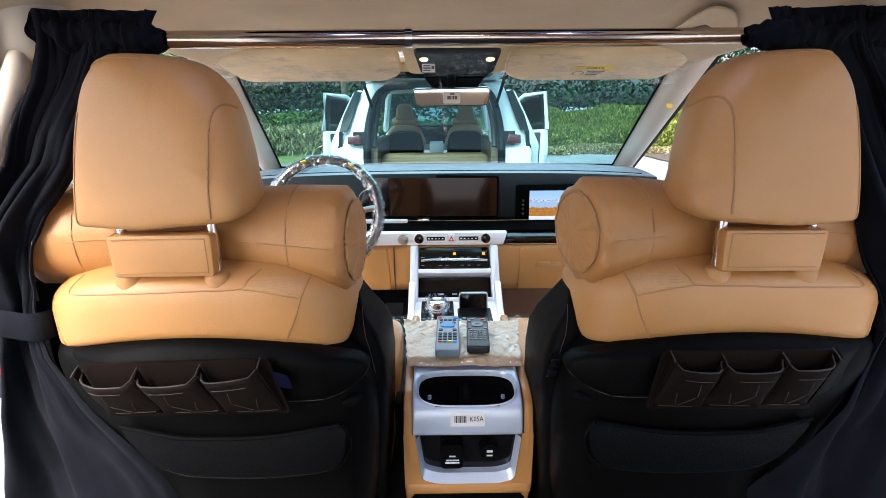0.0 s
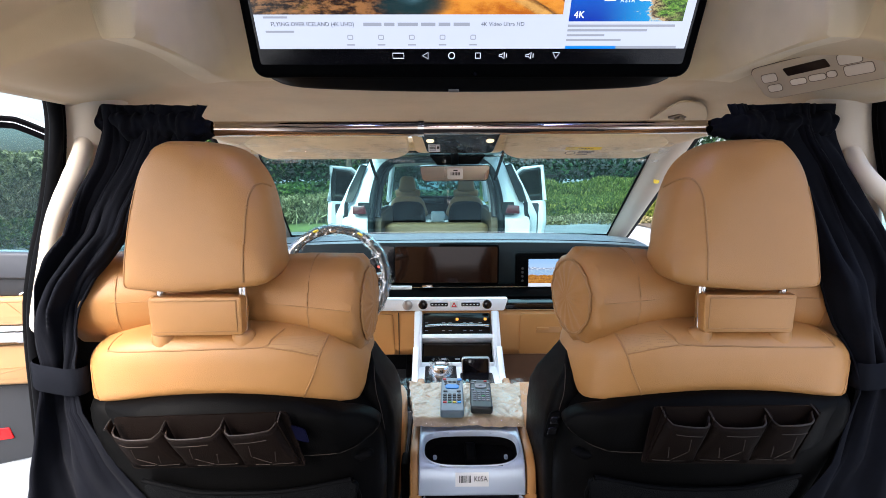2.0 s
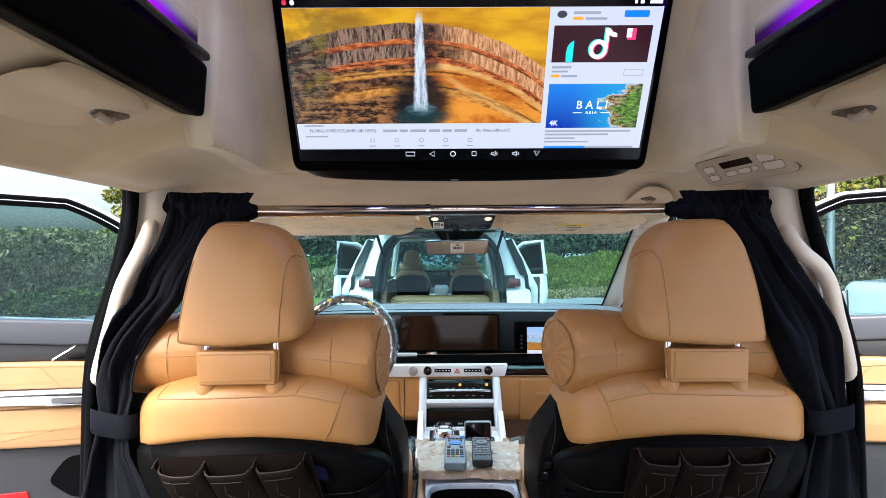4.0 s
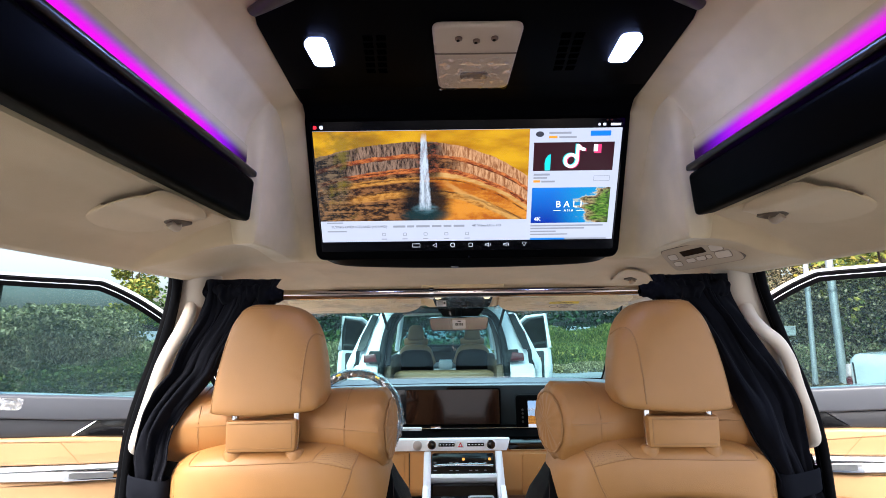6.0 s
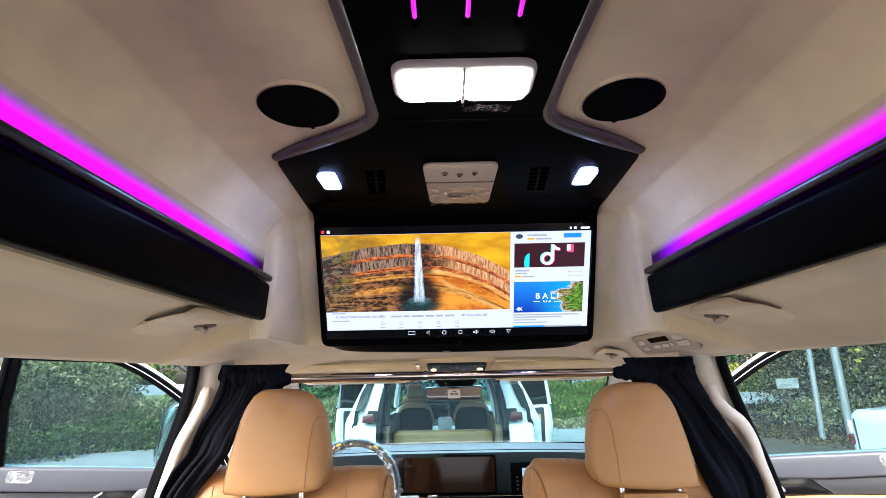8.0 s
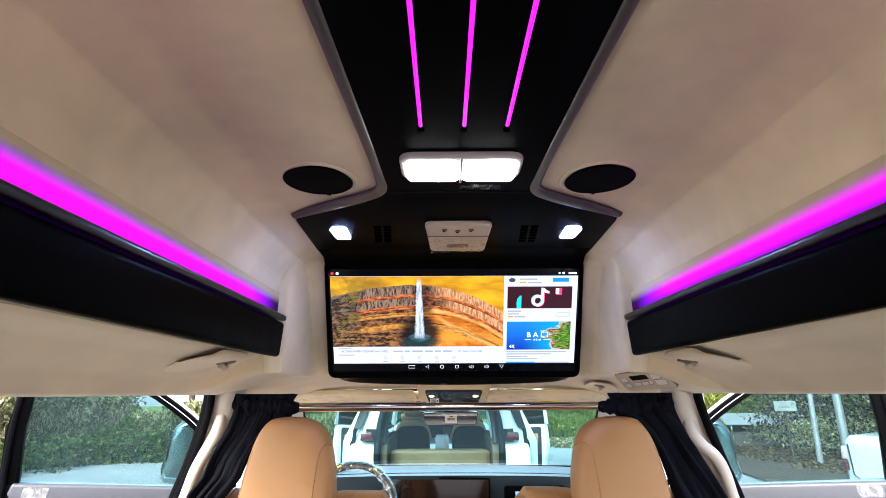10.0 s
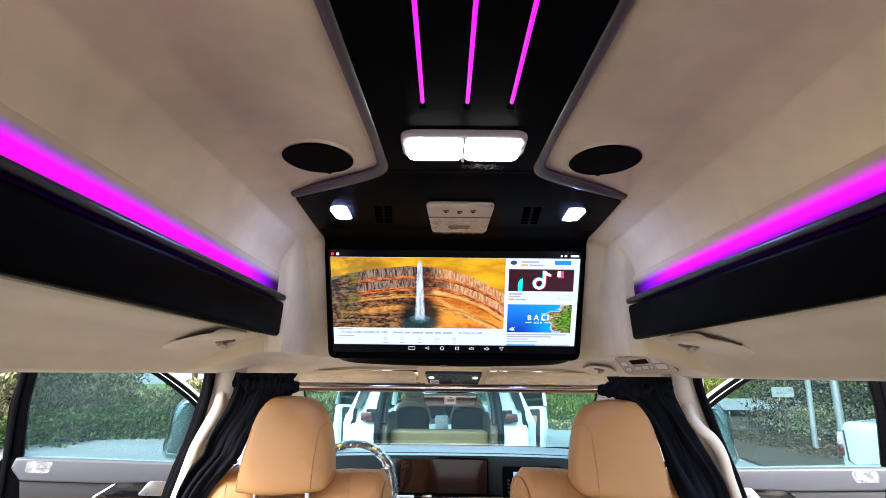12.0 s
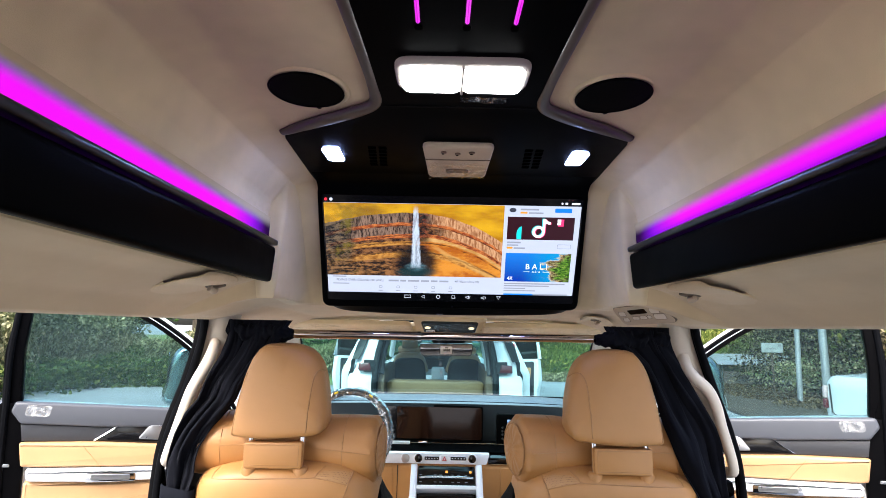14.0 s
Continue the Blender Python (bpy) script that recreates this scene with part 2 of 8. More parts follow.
def film(name, amount, haze_=0.35, floor=0.35, top=3.0, size=55, stretch=(1, 1, 1), crease=1.0):
    """Thin crinkled plastic foil: mostly clear, with milky creases and sharp glints."""
    m = bpy.data.materials.new(name)
    m.use_nodes = True
    nt = m.node_tree
    nt.nodes.clear()
    out = nt.nodes.new("ShaderNodeOutputMaterial")
    tr, gl, df, mix, haze = (nt.nodes.new(k) for k in ("ShaderNodeBsdfTransparent", "ShaderNodeBsdfGlossy", "ShaderNodeBsdfDiffuse", "ShaderNodeMixShader", "ShaderNodeMixShader"))
    nz = noise_node(nt, 30, 5, 0.7)
    nz.noise_type = "RIDGED_MULTIFRACTAL"
    bump = nt.nodes.new("ShaderNodeBump")
    bump.inputs["Strength"].default_value, bump.inputs["Distance"].default_value = crease, 0.01
    nt.links.new(nz.outputs["Fac"], bump.inputs["Height"])
    nt.links.new(bump.outputs["Normal"], gl.inputs["Normal"])
    gl.inputs["Roughness"].default_value = 0.10
    df.inputs["Color"].default_value = (0.85, 0.88, 0.90, 1)
    haze.inputs[0].default_value = haze_
    nt.links.new(gl.outputs[0], haze.inputs[1])
    nt.links.new(df.outputs[0], haze.inputs[2])
    nz2 = noise_node(nt, size, 4, 0.65)
    mp_ = nt.nodes.new("ShaderNodeMapping")
    mp_.inputs["Scale"].default_value = stretch
    tc_ = nt.nodes.new("ShaderNodeTexCoord")
    nt.links.new(tc_.outputs["Object"], mp_.inputs["Vector"])
    nt.links.new(mp_.outputs["Vector"], nz2.inputs["Vector"])
    mr = nt.nodes.new("ShaderNodeMapRange")
    mr.inputs["From Min"].default_value, mr.inputs["From Max"].default_value = 0.50, 0.62
    mr.inputs["To Min"].default_value, mr.inputs["To Max"].default_value = amount * floor, min(0.9, amount * top)
    nt.links.new(nz2.outputs["Fac"], mr.inputs["Value"])
    nt.links.new(mr.outputs["Result"], mix.inputs[0])
    nt.links.new(tr.outputs[0], mix.inputs[1])
    nt.links.new(haze.outputs[0], mix.inputs[2])
    nt.links.new(mix.outputs[0], out.inputs[0])
    return m


TAN = (0.432, 0.213, 0.068)
# same leather as TAN, with the doors' overbright sun put into the colour
tan_door = surface("sunlit tan door leather", (0.40, 0.232, 0.105), 0.5, vary=0.07, big=5, grain=0.1, gscale=700, kind="voronoi")
tan_leather = surface("tan leather", TAN, 0.42, vary=0.07, big=5, grain=0.12, gscale=700, kind="voronoi")
tan_pillow = surface("deep tan pillow leather", (0.395, 0.188, 0.056), 0.46, vary=0.09, big=7, grain=0.15, gscale=650, kind="voronoi")
tan_seam = surface("tan stitching", (0.37, 0.190, 0.068), 0.6, vary=0.1)
tan_perf, pnt, pb = mat_base("perforated tan leather")
ptc = pnt.nodes.new("ShaderNodeTexCoord")
pvo = pnt.nodes.new("ShaderNodeTexVoronoi")
pvo.inputs["Scale"].default_value, pvo.inputs["Randomness"].default_value = 300, 0.15
pnt.links.new(ptc.outputs["Object"], pvo.inputs["Vector"])
pmr = pnt.nodes.new("ShaderNodeMapRange")
pmr.inputs["From Min"].default_value, pmr.inputs["From Max"].default_value = 0.16, 0.30
pnt.links.new(pvo.outputs["Distance"], pmr.inputs["Value"])
pmx = pnt.nodes.new("ShaderNodeMix")
pmx.data_type = "RGBA"
pmx.inputs["A"].default_value, pmx.inputs["B"].default_value = (0.13, 0.062, 0.021, 1), (0.44, 0.238, 0.090, 1)
pnt.links.new(pmr.outputs["Result"], pmx.inputs["Factor"])
pnt.links.new(pmx.outputs["Result"], pb.inputs["Base Color"])
pb.inputs["Roughness"].default_value = 0.5
dark_leather = surface("dark grey leatherette", (0.0027, 0.0026, 0.0026), 0.45, vary=0.2, big=6, grain=0.12, gscale=600, kind="voronoi", spec=0.035)
dark_brown = surface("dark brown organiser leatherette", (0.0085, 0.0058, 0.0048), 0.5, vary=0.15, big=8, grain=0.15, gscale=600, kind="voronoi", spec=0.03)
navy_tag = surface("navy woven tag", (0.003, 0.0035, 0.016), 0.85, spec=0.05)
organiser_edge = surface("paler brown edge piping", (0.035, 0.028, 0.024), 0.5, spec=0.2)
thread = surface("pale stitching thread", (0.050, 0.040, 0.034), 0.8, spec=0.1)
mesh_net = surface("black elastic net", (0.0018, 0.002, 0.0024), 0.7, grain=0.4, gscale=500, kind="voronoi", spec=0.08)
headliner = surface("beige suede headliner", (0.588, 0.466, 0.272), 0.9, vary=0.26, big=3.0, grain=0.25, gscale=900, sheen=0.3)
headliner_low = surface("darker tan lower headliner", (0.505, 0.380, 0.222), 0.9, vary=0.12, big=4.0, grain=0.25, gscale=900, sheen=0.2)
beige_plastic = surface("beige moulded plastic", (0.43, 0.345, 0.25), 0.55, vary=0.03, grain=0.1, gscale=800)
lamp_grey = surface("pale satin lamp frame", (0.42, 0.38, 0.33), 0.45, vary=0.05)
slot_black = surface("black vent slot", (0.0003, 0.0003, 0.0003), 0.9, vary=0.05, spec=0.0)
beige_dark = surface("dark brown plastic and recess shade", (0.13, 0.095, 0.065), 0.6, vary=0.05)
pillar_plastic = surface("pale beige pillar plastic", (0.60, 0.53, 0.44), 0.5, vary=0.03, grain=0.1, gscale=800)
black_cloth = surface("black curtain cloth", (0.0062, 0.0068, 0.0098), 0.9, vary=0.25, big=14, grain=0.2, gscale=900, spec=0.02, sheen=0.02)
band_cloth = surface("charcoal curtain band", (0.0085, 0.0095, 0.013), 0.9, vary=0.2, big=14, grain=0.3, gscale=900, spec=0.02)
black_matte = surface("black moulded plastic", (0.0032, 0.0032, 0.0036), 0.6, vary=0.15, grain=0.12, gscale=900, spec=0.018)
frame_black = surface("black window frame paint", (0.002, 0.002, 0.0024), 0.4, vary=0.1, spec=0.012)
black_satin = surface("black satin panel", (0.0014, 0.0016, 0.0018), 0.38, vary=0.15, big=2, spec=0.009)
black_gloss = surface("piano black plastic", (0.004, 0.004, 0.005), 0.12, vary=0.1, rvary=0.04)
rubber = surface("black rubber seal", (0.0026, 0.0028, 0.0036), 0.55, vary=0.2, big=10, spec=0.03)
grey_trim = surface("bronze grey satin trim", (0.060, 0.051, 0.045), 0.34, metal=0.25, vary=0.1)
silver_panel = surface("brushed pale silver panel", (0.50, 0.58, 0.70), 0.30, metal=0.25, vary=0.02, big=9, rvary=0.02)
white_panel = surface("satin white silver trim", (0.78, 0.80, 0.83), 0.35, metal=0.12, vary=0.04)
mirror_shell = surface("glossy slate shell", (0.34, 0.42, 0.43), 0.07, metal=0.85, vary=0.05, coat=0.5)
chrome = surface("chrome", (0.75, 0.75, 0.77), 0.12, metal=1.0, vary=0.05, rvary=0.05)
rod_metal = surface("bronze tinted chrome tube", (0.55, 0.47, 0.42), 0.12, metal=1.0, vary=0.06, rvary=0.05)
mirror_glass = surface("mirror", (0.85, 0.85, 0.85), 0.03, metal=1.0, vary=0.0, rvary=0.01)
dash_pad = surface("slate grey dashboard pad", (0.070, 0.098, 0.116), 0.34, vary=0.08, grain=0.12, gscale=700, kind="voronoi")
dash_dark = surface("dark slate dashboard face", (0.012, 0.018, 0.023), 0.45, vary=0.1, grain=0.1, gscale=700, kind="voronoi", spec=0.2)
door_grey = surface("grey door upper pad", (0.062, 0.067, 0.080), 0.45, vary=0.05, grain=0.12, gscale=700, kind="voronoi")
door_dark = surface("dark grey door panel", (0.022, 0.024, 0.029), 0.5, vary=0.08, grain=0.12, gscale=700, kind="voronoi")
paper = surface("white paper label", (0.75, 0.75, 0.75), 0.6, vary=0.02)
ink = surface("black print", (0.01, 0.01, 0.01), 0.6)
yellow = surface("yellow sticker", (0.75, 0.55, 0.03), 0.5)
red = surface("red reflector plastic", (0.55, 0.012, 0.015), 0.25)
carpet = surface("brown floor carpet", (0.16, 0.075, 0.035), 0.95, vary=0.25, grain=0.8, gscale=300)
dark_floor = surface("dark floor carpet", (0.008, 0.008, 0.009), 0.95, vary=0.25, grain=0.8, gscale=300)
white_paint = surface("white car paint", (0.74, 0.76, 0.78), 0.25, vary=0.02, coat=0.6)
tyre_rubber = surface("tyre rubber", (0.015, 0.015, 0.016), 0.8, grain=0.3, gscale=90)
alloy = surface("alloy", (0.45, 0.46, 0.48), 0.3, metal=0.9)
van_seat_tan = surface("pale tan van seat leather", (0.52, 0.29, 0.14), 0.5, vary=0.06)
asphalt = surface("grey asphalt", (0.235, 0.25, 0.262), 0.8, vary=0.2, big=0.6, grain=0.7, gscale=60)
grass_ground = surface("grassy soil", (0.11, 0.15, 0.035), 0.95, vary=0.35, big=0.8, grain=0.8, gscale=30)
steel_pole = surface("galvanised steel", (0.36, 0.38, 0.40), 0.5, metal=0.5, vary=0.12, big=4)
bark = surface("bark", (0.085, 0.065, 0.045), 0.9, vary=0.3, big=8, grain=0.8, gscale=60)
lamp_white = glow("white lamp lens", (1.0, 0.98, 0.95), 6.0)
lamp_cool = glow("cool white lamp lens", (0.36, 0.46, 1.0), 22.0)
lamp_warm = glow("warm map lamp lens", (1.0, 0.74, 0.40), 0.42)
cove_glow, lnt, lb = mat_base("magenta cove wall glow")
lgeo = lnt.nodes.new("ShaderNodeNewGeometry")
lsep = lnt.nodes.new("ShaderNodeSeparateXYZ")
lnt.links.new(lgeo.outputs["Position"], lsep.inputs["Vector"])
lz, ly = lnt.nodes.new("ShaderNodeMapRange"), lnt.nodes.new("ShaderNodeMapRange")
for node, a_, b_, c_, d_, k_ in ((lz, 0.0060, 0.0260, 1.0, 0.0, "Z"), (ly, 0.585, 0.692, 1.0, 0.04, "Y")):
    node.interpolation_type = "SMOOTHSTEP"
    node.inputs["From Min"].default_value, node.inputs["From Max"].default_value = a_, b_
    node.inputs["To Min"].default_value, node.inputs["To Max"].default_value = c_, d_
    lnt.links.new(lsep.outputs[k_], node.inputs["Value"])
loff = lnt.nodes.new("ShaderNodeMath")
loff.operation = "SUBTRACT"
lside, lcore = lnt.nodes.new("ShaderNodeMath"), lnt.nodes.new("ShaderNodeMath")
lside.operation, lcore.operation = "GREATER_THAN", "MULTIPLY_ADD"
lcore.inputs[1].default_value, lcore.inputs[2].default_value = 0.009, 1.7965
lnt.links.new(lsep.outputs["X"], lside.inputs[0])
lside.inputs[1].default_value = 0.0
lnt.links.new(lside.outputs[0], lcore.inputs[0])
lnt.links.new(lcore.outputs[0], loff.inputs[1])
lnt.links.new(lsep.outputs["Z"], loff.inputs[0])
labs = lnt.nodes.new("ShaderNodeMath")
labs.operation = "ABSOLUTE"
lnt.links.new(loff.outputs[0], labs.inputs[0])
lnt.links.new(labs.outputs[0], lz.inputs["Value"])
lmx = lnt.nodes.new("ShaderNodeMix")
lmx.data_type = "RGBA"
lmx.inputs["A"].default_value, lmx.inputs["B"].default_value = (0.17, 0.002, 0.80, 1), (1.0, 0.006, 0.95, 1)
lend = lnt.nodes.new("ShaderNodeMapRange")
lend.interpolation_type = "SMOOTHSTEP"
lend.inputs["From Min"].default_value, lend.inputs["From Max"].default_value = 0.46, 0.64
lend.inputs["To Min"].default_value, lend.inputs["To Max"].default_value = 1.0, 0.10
lnt.links.new(lsep.outputs["Y"], lend.inputs["Value"])
lhue = lnt.nodes.new("ShaderNodeMath")
lhue.operation = "MULTIPLY"
lnt.links.new(lz.outputs["Result"], lhue.inputs[0])
lnt.links.new(lend.outputs["Result"], lhue.inputs[1])
lnt.links.new(lhue.outputs[0], lmx.inputs["Factor"])
lnt.links.new(lmx.outputs["Result"], lb.inputs["Emission Color"])
lms = lnt.nodes.new("ShaderNodeMath")
lms.operation = "MULTIPLY"
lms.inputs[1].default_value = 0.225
# the lit cove wall's glow is put into emission, fading along the upper edge
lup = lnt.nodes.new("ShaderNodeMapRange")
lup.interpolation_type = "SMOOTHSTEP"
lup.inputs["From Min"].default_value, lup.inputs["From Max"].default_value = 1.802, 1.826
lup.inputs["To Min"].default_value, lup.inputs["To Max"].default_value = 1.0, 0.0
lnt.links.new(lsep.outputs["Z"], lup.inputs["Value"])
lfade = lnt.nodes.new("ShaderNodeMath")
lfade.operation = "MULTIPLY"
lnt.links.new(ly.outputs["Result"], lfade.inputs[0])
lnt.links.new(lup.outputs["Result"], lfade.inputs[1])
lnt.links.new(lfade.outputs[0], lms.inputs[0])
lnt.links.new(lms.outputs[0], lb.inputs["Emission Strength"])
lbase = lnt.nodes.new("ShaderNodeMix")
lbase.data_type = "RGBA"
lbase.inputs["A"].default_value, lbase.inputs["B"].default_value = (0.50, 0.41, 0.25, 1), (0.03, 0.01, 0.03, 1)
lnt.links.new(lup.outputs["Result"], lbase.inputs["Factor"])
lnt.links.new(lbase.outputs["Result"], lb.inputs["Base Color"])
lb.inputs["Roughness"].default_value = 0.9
lb.inputs["Specular IOR Level"].default_value = 0.0
led_thin = glow("pink light line", (0.92, 0.02, 0.88), 0.20)
windscreen_glass = clear("green tinted windscreen glass", (0.29, 0.53, 0.55), 0.015, 0.02, 0.4)
door_glass = clear("smoke tinted door glass", (0.55, 0.69, 0.70), 0.006, 0.02, 0.30, 0.05)
dark_glass = clear("dark privacy glass", (0.16, 0.20, 0.20), 0.09)
clear_foil = film("clear plastic foil", 0.16)


# ---- ground and surroundings ----
def ground_height(x, y):
    bank = max(0.0, min(1.0, (y - 17.5 + 0.15 * (x - 5)) / 5.0)) if x > -2 else max(0.0, min(1.0, (y - 13) / 6))
    left = max(0.0, min(1.0, (-x - 9.5) / 3.0))
    return 0.35 * bank + 0.2 * left


road = part("ground", sheet(lambda u, v: (u, v, -0.02), span(-400, 400, 9), span(-400, 400, 9)), asphalt, None, smooth=False)
tagged(road, "grey asphalt parking ground around the van", "ground", kind="structure")


def verge(u, v):
    return (u, v, ground_height(u, v) + 0.06 * noise.noise((u * 0.7, v * 0.7, 0)) - 0.06)


bank = part("grass_bank", sheet(verge, span(-40, 40, 90), span(12.5, 45, 50)), grass_ground, None)
tagged(bank, "grassy soil bank behind the parking ground", "ground", kind="structure")


# ---- ceiling: raised pod with side flanges ----
POD = [(0, 1.957), (0.25, 1.955), (0.34, 1.950), (0.40, 1.925), (0.436, 1.87), (0.454, 1.79), (0.461, 1.70), (0.464, 1.679), (0.475, 1.674), (0.52, 1.661), (0.60, 1.625), (0.66, 1.588)]
FRONT = [(0, 1.640), (0.42, 1.638), (0.52, 1.628), (0.60, 1.606), (0.66, 1.588)]


def ceiling_z(x, y):
    a = abs(x)
    w = min(max((0.985 - y) / 0.225, 0), 1)
    w = w * w * (3 - 2 * w) * 0.5 + w * 0.5
    # the pod narrows ahead of the side panels, which end in a niche
    k = min(max((a - 0.400) / 0.026, 0), 1)
    k = k * k * (3 - 2 * k)
    wf = min(max((0.722 - y) / 0.026, 0), 1)
    w += (min(w, wf * wf * (3 - 2 * wf)) - w) * k
    zf = lerp_table(FRONT, a)
    if y > 0.985:
        zf -= 0.035 * ((y - 0.985) / 0.75) ** 2
    k = max(0, 1 - ((a - 0.525) / 0.115) ** 2) ** 1.5 * math.exp(-((y - 0.82) / 0.10) ** 2)
    return zf + (lerp_table(POD, a) - lerp_table(FRONT, a)) * w - 0.34 * (a - 0.525) * k


ys = [-2.4 + 0.1 * i for i in range(29)] + [0.45 + 0.02 * i for i in range(11)] + [0.67 + 0.004 * i for i in range(18)] + [0.75 + 0.02 * i for i in range(13)] + [1.05 + 0.05 * i for i in range(14)]
xh = [0.01 * i for i in range(39)] + [0.384 + 0.004 * i for i in range(28)] + [0.50 + 0.01 * i for i in range(17)]
xs = [-x for x in xh[:0:-1]] + xh
bm = sheet(lambda u, v: (u, v, ceiling_z(u, v)), xs, ys)
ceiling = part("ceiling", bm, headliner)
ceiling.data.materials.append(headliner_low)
# flanges and front strip take the second, darker tan
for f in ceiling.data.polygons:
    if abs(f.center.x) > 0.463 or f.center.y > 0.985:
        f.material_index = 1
so = ceiling.modifiers.new("thick", "SOLIDIFY")
so.thickness, so.offset = 0.03, 1
tagged(ceiling, "beige suede headliner with a raised roof pod", "ceiling", kind="structure")


# ---- overhead panel with lamps ----
PZ = 1.944
panel = thing("overhead_console", (0, 0, PZ), "black ceiling panel with lamps and pink light lines", "ceiling panel")
half = [(0.225, -2.3), (0.128, 0.30), (0.155, 0.345), (0.335, 0.452), (0.342, 0.48), (0.352, 0.70), (0.352, 0.775)]
outline = [(x, y) for x, y in half] + [(-x, y) for x, y in half[::-1]]
part("panel_body", slab(outline, PZ, PZ + 0.05, lambda u, v, w: (u, v, w), 0.003, 2), black_satin, panel)
# shallow crease across the panel, where its two halves meet
part("joint", box(-0.128, 0.128, 0.318, 0.322, PZ - 0.0015, PZ), black_matte, panel)


def trim_edge(s):
    line = smooth_line([(0.236, -2.3, 0.009), (0.185, -1.0, 0.009), (0.157, -0.3, 0.009), (0.145, 0.0, 0.009), (0.139, 0.15, 0.009), (0.1365, 0.25, 0.009), (0.141, 0.316, 0.012), (0.182, 0.356, 0.016), (0.27, 0.409, 0.016), (0.338, 0.452, 0.009)], 6)
    rings = []
    for i, p in enumerate(line):
        d = (line[min(i + 1, len(line) - 1)] - line[max(i - 1, 0)])
        t = Vector((d.x, d.y)).normalized()
        nrm = Vector((t.y, -t.x))
        h = min(p.z, 0.010) * 0.75
        ring = []
        for k in range(12):
            a = math.pi * 2 * k / 12
            ring.append((s * (p.x + nrm.x * p.z * math.cos(a)), p.y + nrm.y * p.z * math.cos(a), PZ + 0.004 + h * math.sin(a)))
        rings.append(ring)
    return loft(rings)


for s in (-1, 1):
    part("edge_trim", trim_edge(s), grey_trim, panel, "satin bronze grey edge trim")
for x in (-0.058, 0.002, 0.061):
    part("light_line", box(x - 0.0027, x + 0.0027, -2.2, 0.089, PZ - 0.003, PZ + 0.01, 0.002, 1), led_thin, panel, "glowing pink light line")
    part("line_end", disc((x, 0.098, PZ - 0.002), (0, 0, 1), 0.005, 0.01, 10), slot_black, panel)
for s in (-1, 1):
    quad = [(0.243, 0.516), (0.272, 0.514), (0.283, 0.533), (0.281, 0.604), (0.246, 0.604)]
    o = rounded([(s * x, y) for x, y in quad], 0.010, 4)
    part("reading_lamp", slab(o, PZ - 0.0012, PZ + 0.01, lambda u, v, w: (u, v, w)), lamp_cool, panel, "lit cool white reading lamp")
    for j in range(2):
        for i in range(6):
            x = s * (0.152 + 0.022 * j + 0.002 * i)
            y = 0.512 + i * 0.021
            part("vent_slot", box(x - 0.008, x + 0.008, y, y + 0.014, PZ - 0.001, PZ + 0.004, 0.0004, 1), slot_black, panel)

dome = thing("dome_lamp", (0, 0.2, PZ), "lit white double dome lamp with a clear foil", "ceiling lamp")
o = rounded(rect(-0.096, 0.098, 0.164, 0.250), 0.026, 6)
part("frame", slab(o, PZ - 0.010, PZ + 0.01, lambda u, v, w: (u, v, w), 0.006, 3), lamp_grey, dome, "grey lamp frame")
for x0, x1 in ((-0.087, -0.0005), (0.0025, 0.089)):
    o = rounded(rect(x0, x1, 0.174, 0.241), 0.015, 5)
    part("lens", slab(o, PZ - 0.017, PZ, lambda u, v, w: (u, v, w), 0.005, 3), lamp_white, dome, "bright white lens")
part("divider", box(-0.0008, 0.0028, 0.170, 0.244, PZ - 0.0170, PZ, 0.001, 1), lamp_grey, dome)
crumple = sheet(lambda u, v: (u, v, PZ - 0.019 - 0.004 * noise.noise((u * 60, v * 60, 1)) - 0.002), span(0.0, 0.070, 14), span(0.243, 0.258, 6))
part("foil", crumple, clear_foil, dome, "loose flap of clear foil")

k_dull = surface("dull brown lens", (0.10, 0.06, 0.04), 0.3, vary=0.1)
box_panel = thing("overhead_control_panel", (0, 0.57, PZ), "beige overhead control panel wrapped in clear foil", "control panel")
o = rounded([(-0.068, 0.474), (0.077, 0.474), (0.074, 0.676), (-0.060, 0.676)], 0.016, 5)
part("plate", slab(o, PZ - 0.012, PZ, lambda u, v, w: (u, v, w), 0.005, 3), beige_plastic, box_panel)
part("groove", box(-0.064, 0.074, 0.548, 0.5505, PZ - 0.0135, PZ - 0.011), beige_dark, box_panel)
o = rounded(rect(-0.020, 0.032, 0.612, 0.634), 0.008, 4)
part("latch", slab(o, PZ - 0.0145, PZ - 0.011, lambda u, v, w: (u, v, w), 0.001, 1), beige_dark, box_panel)
for x, yb in ((-0.025, 0.504), (0.004, 0.511), (0.033, 0.504)):
    part("button", disc((x, yb, PZ - 0.0118), (0, 0, -1), 0.0062, 0.003, 14, 0.001), k_dull, box_panel)
    part("light", disc((x - 0.001, yb + 0.002, PZ - 0.0148), (0, 0, -1), 0.0028, 0.001, 8), black_matte, box_panel)
crumple = sheet(lambda u, v: (u, v, PZ - 0.0155 - 0.005 * abs(noise.noise((u * 45, v * 45, 3)))), span(-0.058, 0.071, 26), span(0.556, 0.668, 24))
part("foil", crumple, clear_foil, box_panel, "crinkled clear foil")

# ---- ceiling monitor ----
MB = Vector((0, 0.906, 1.672))
MU = Vector((0, -0.460, 0.888))
MN = Vector((0, -0.888, -0.460))


def on_screen(u, v, w):
    return MB + Vector((u, 0, 0)) + MU * v + MN * w


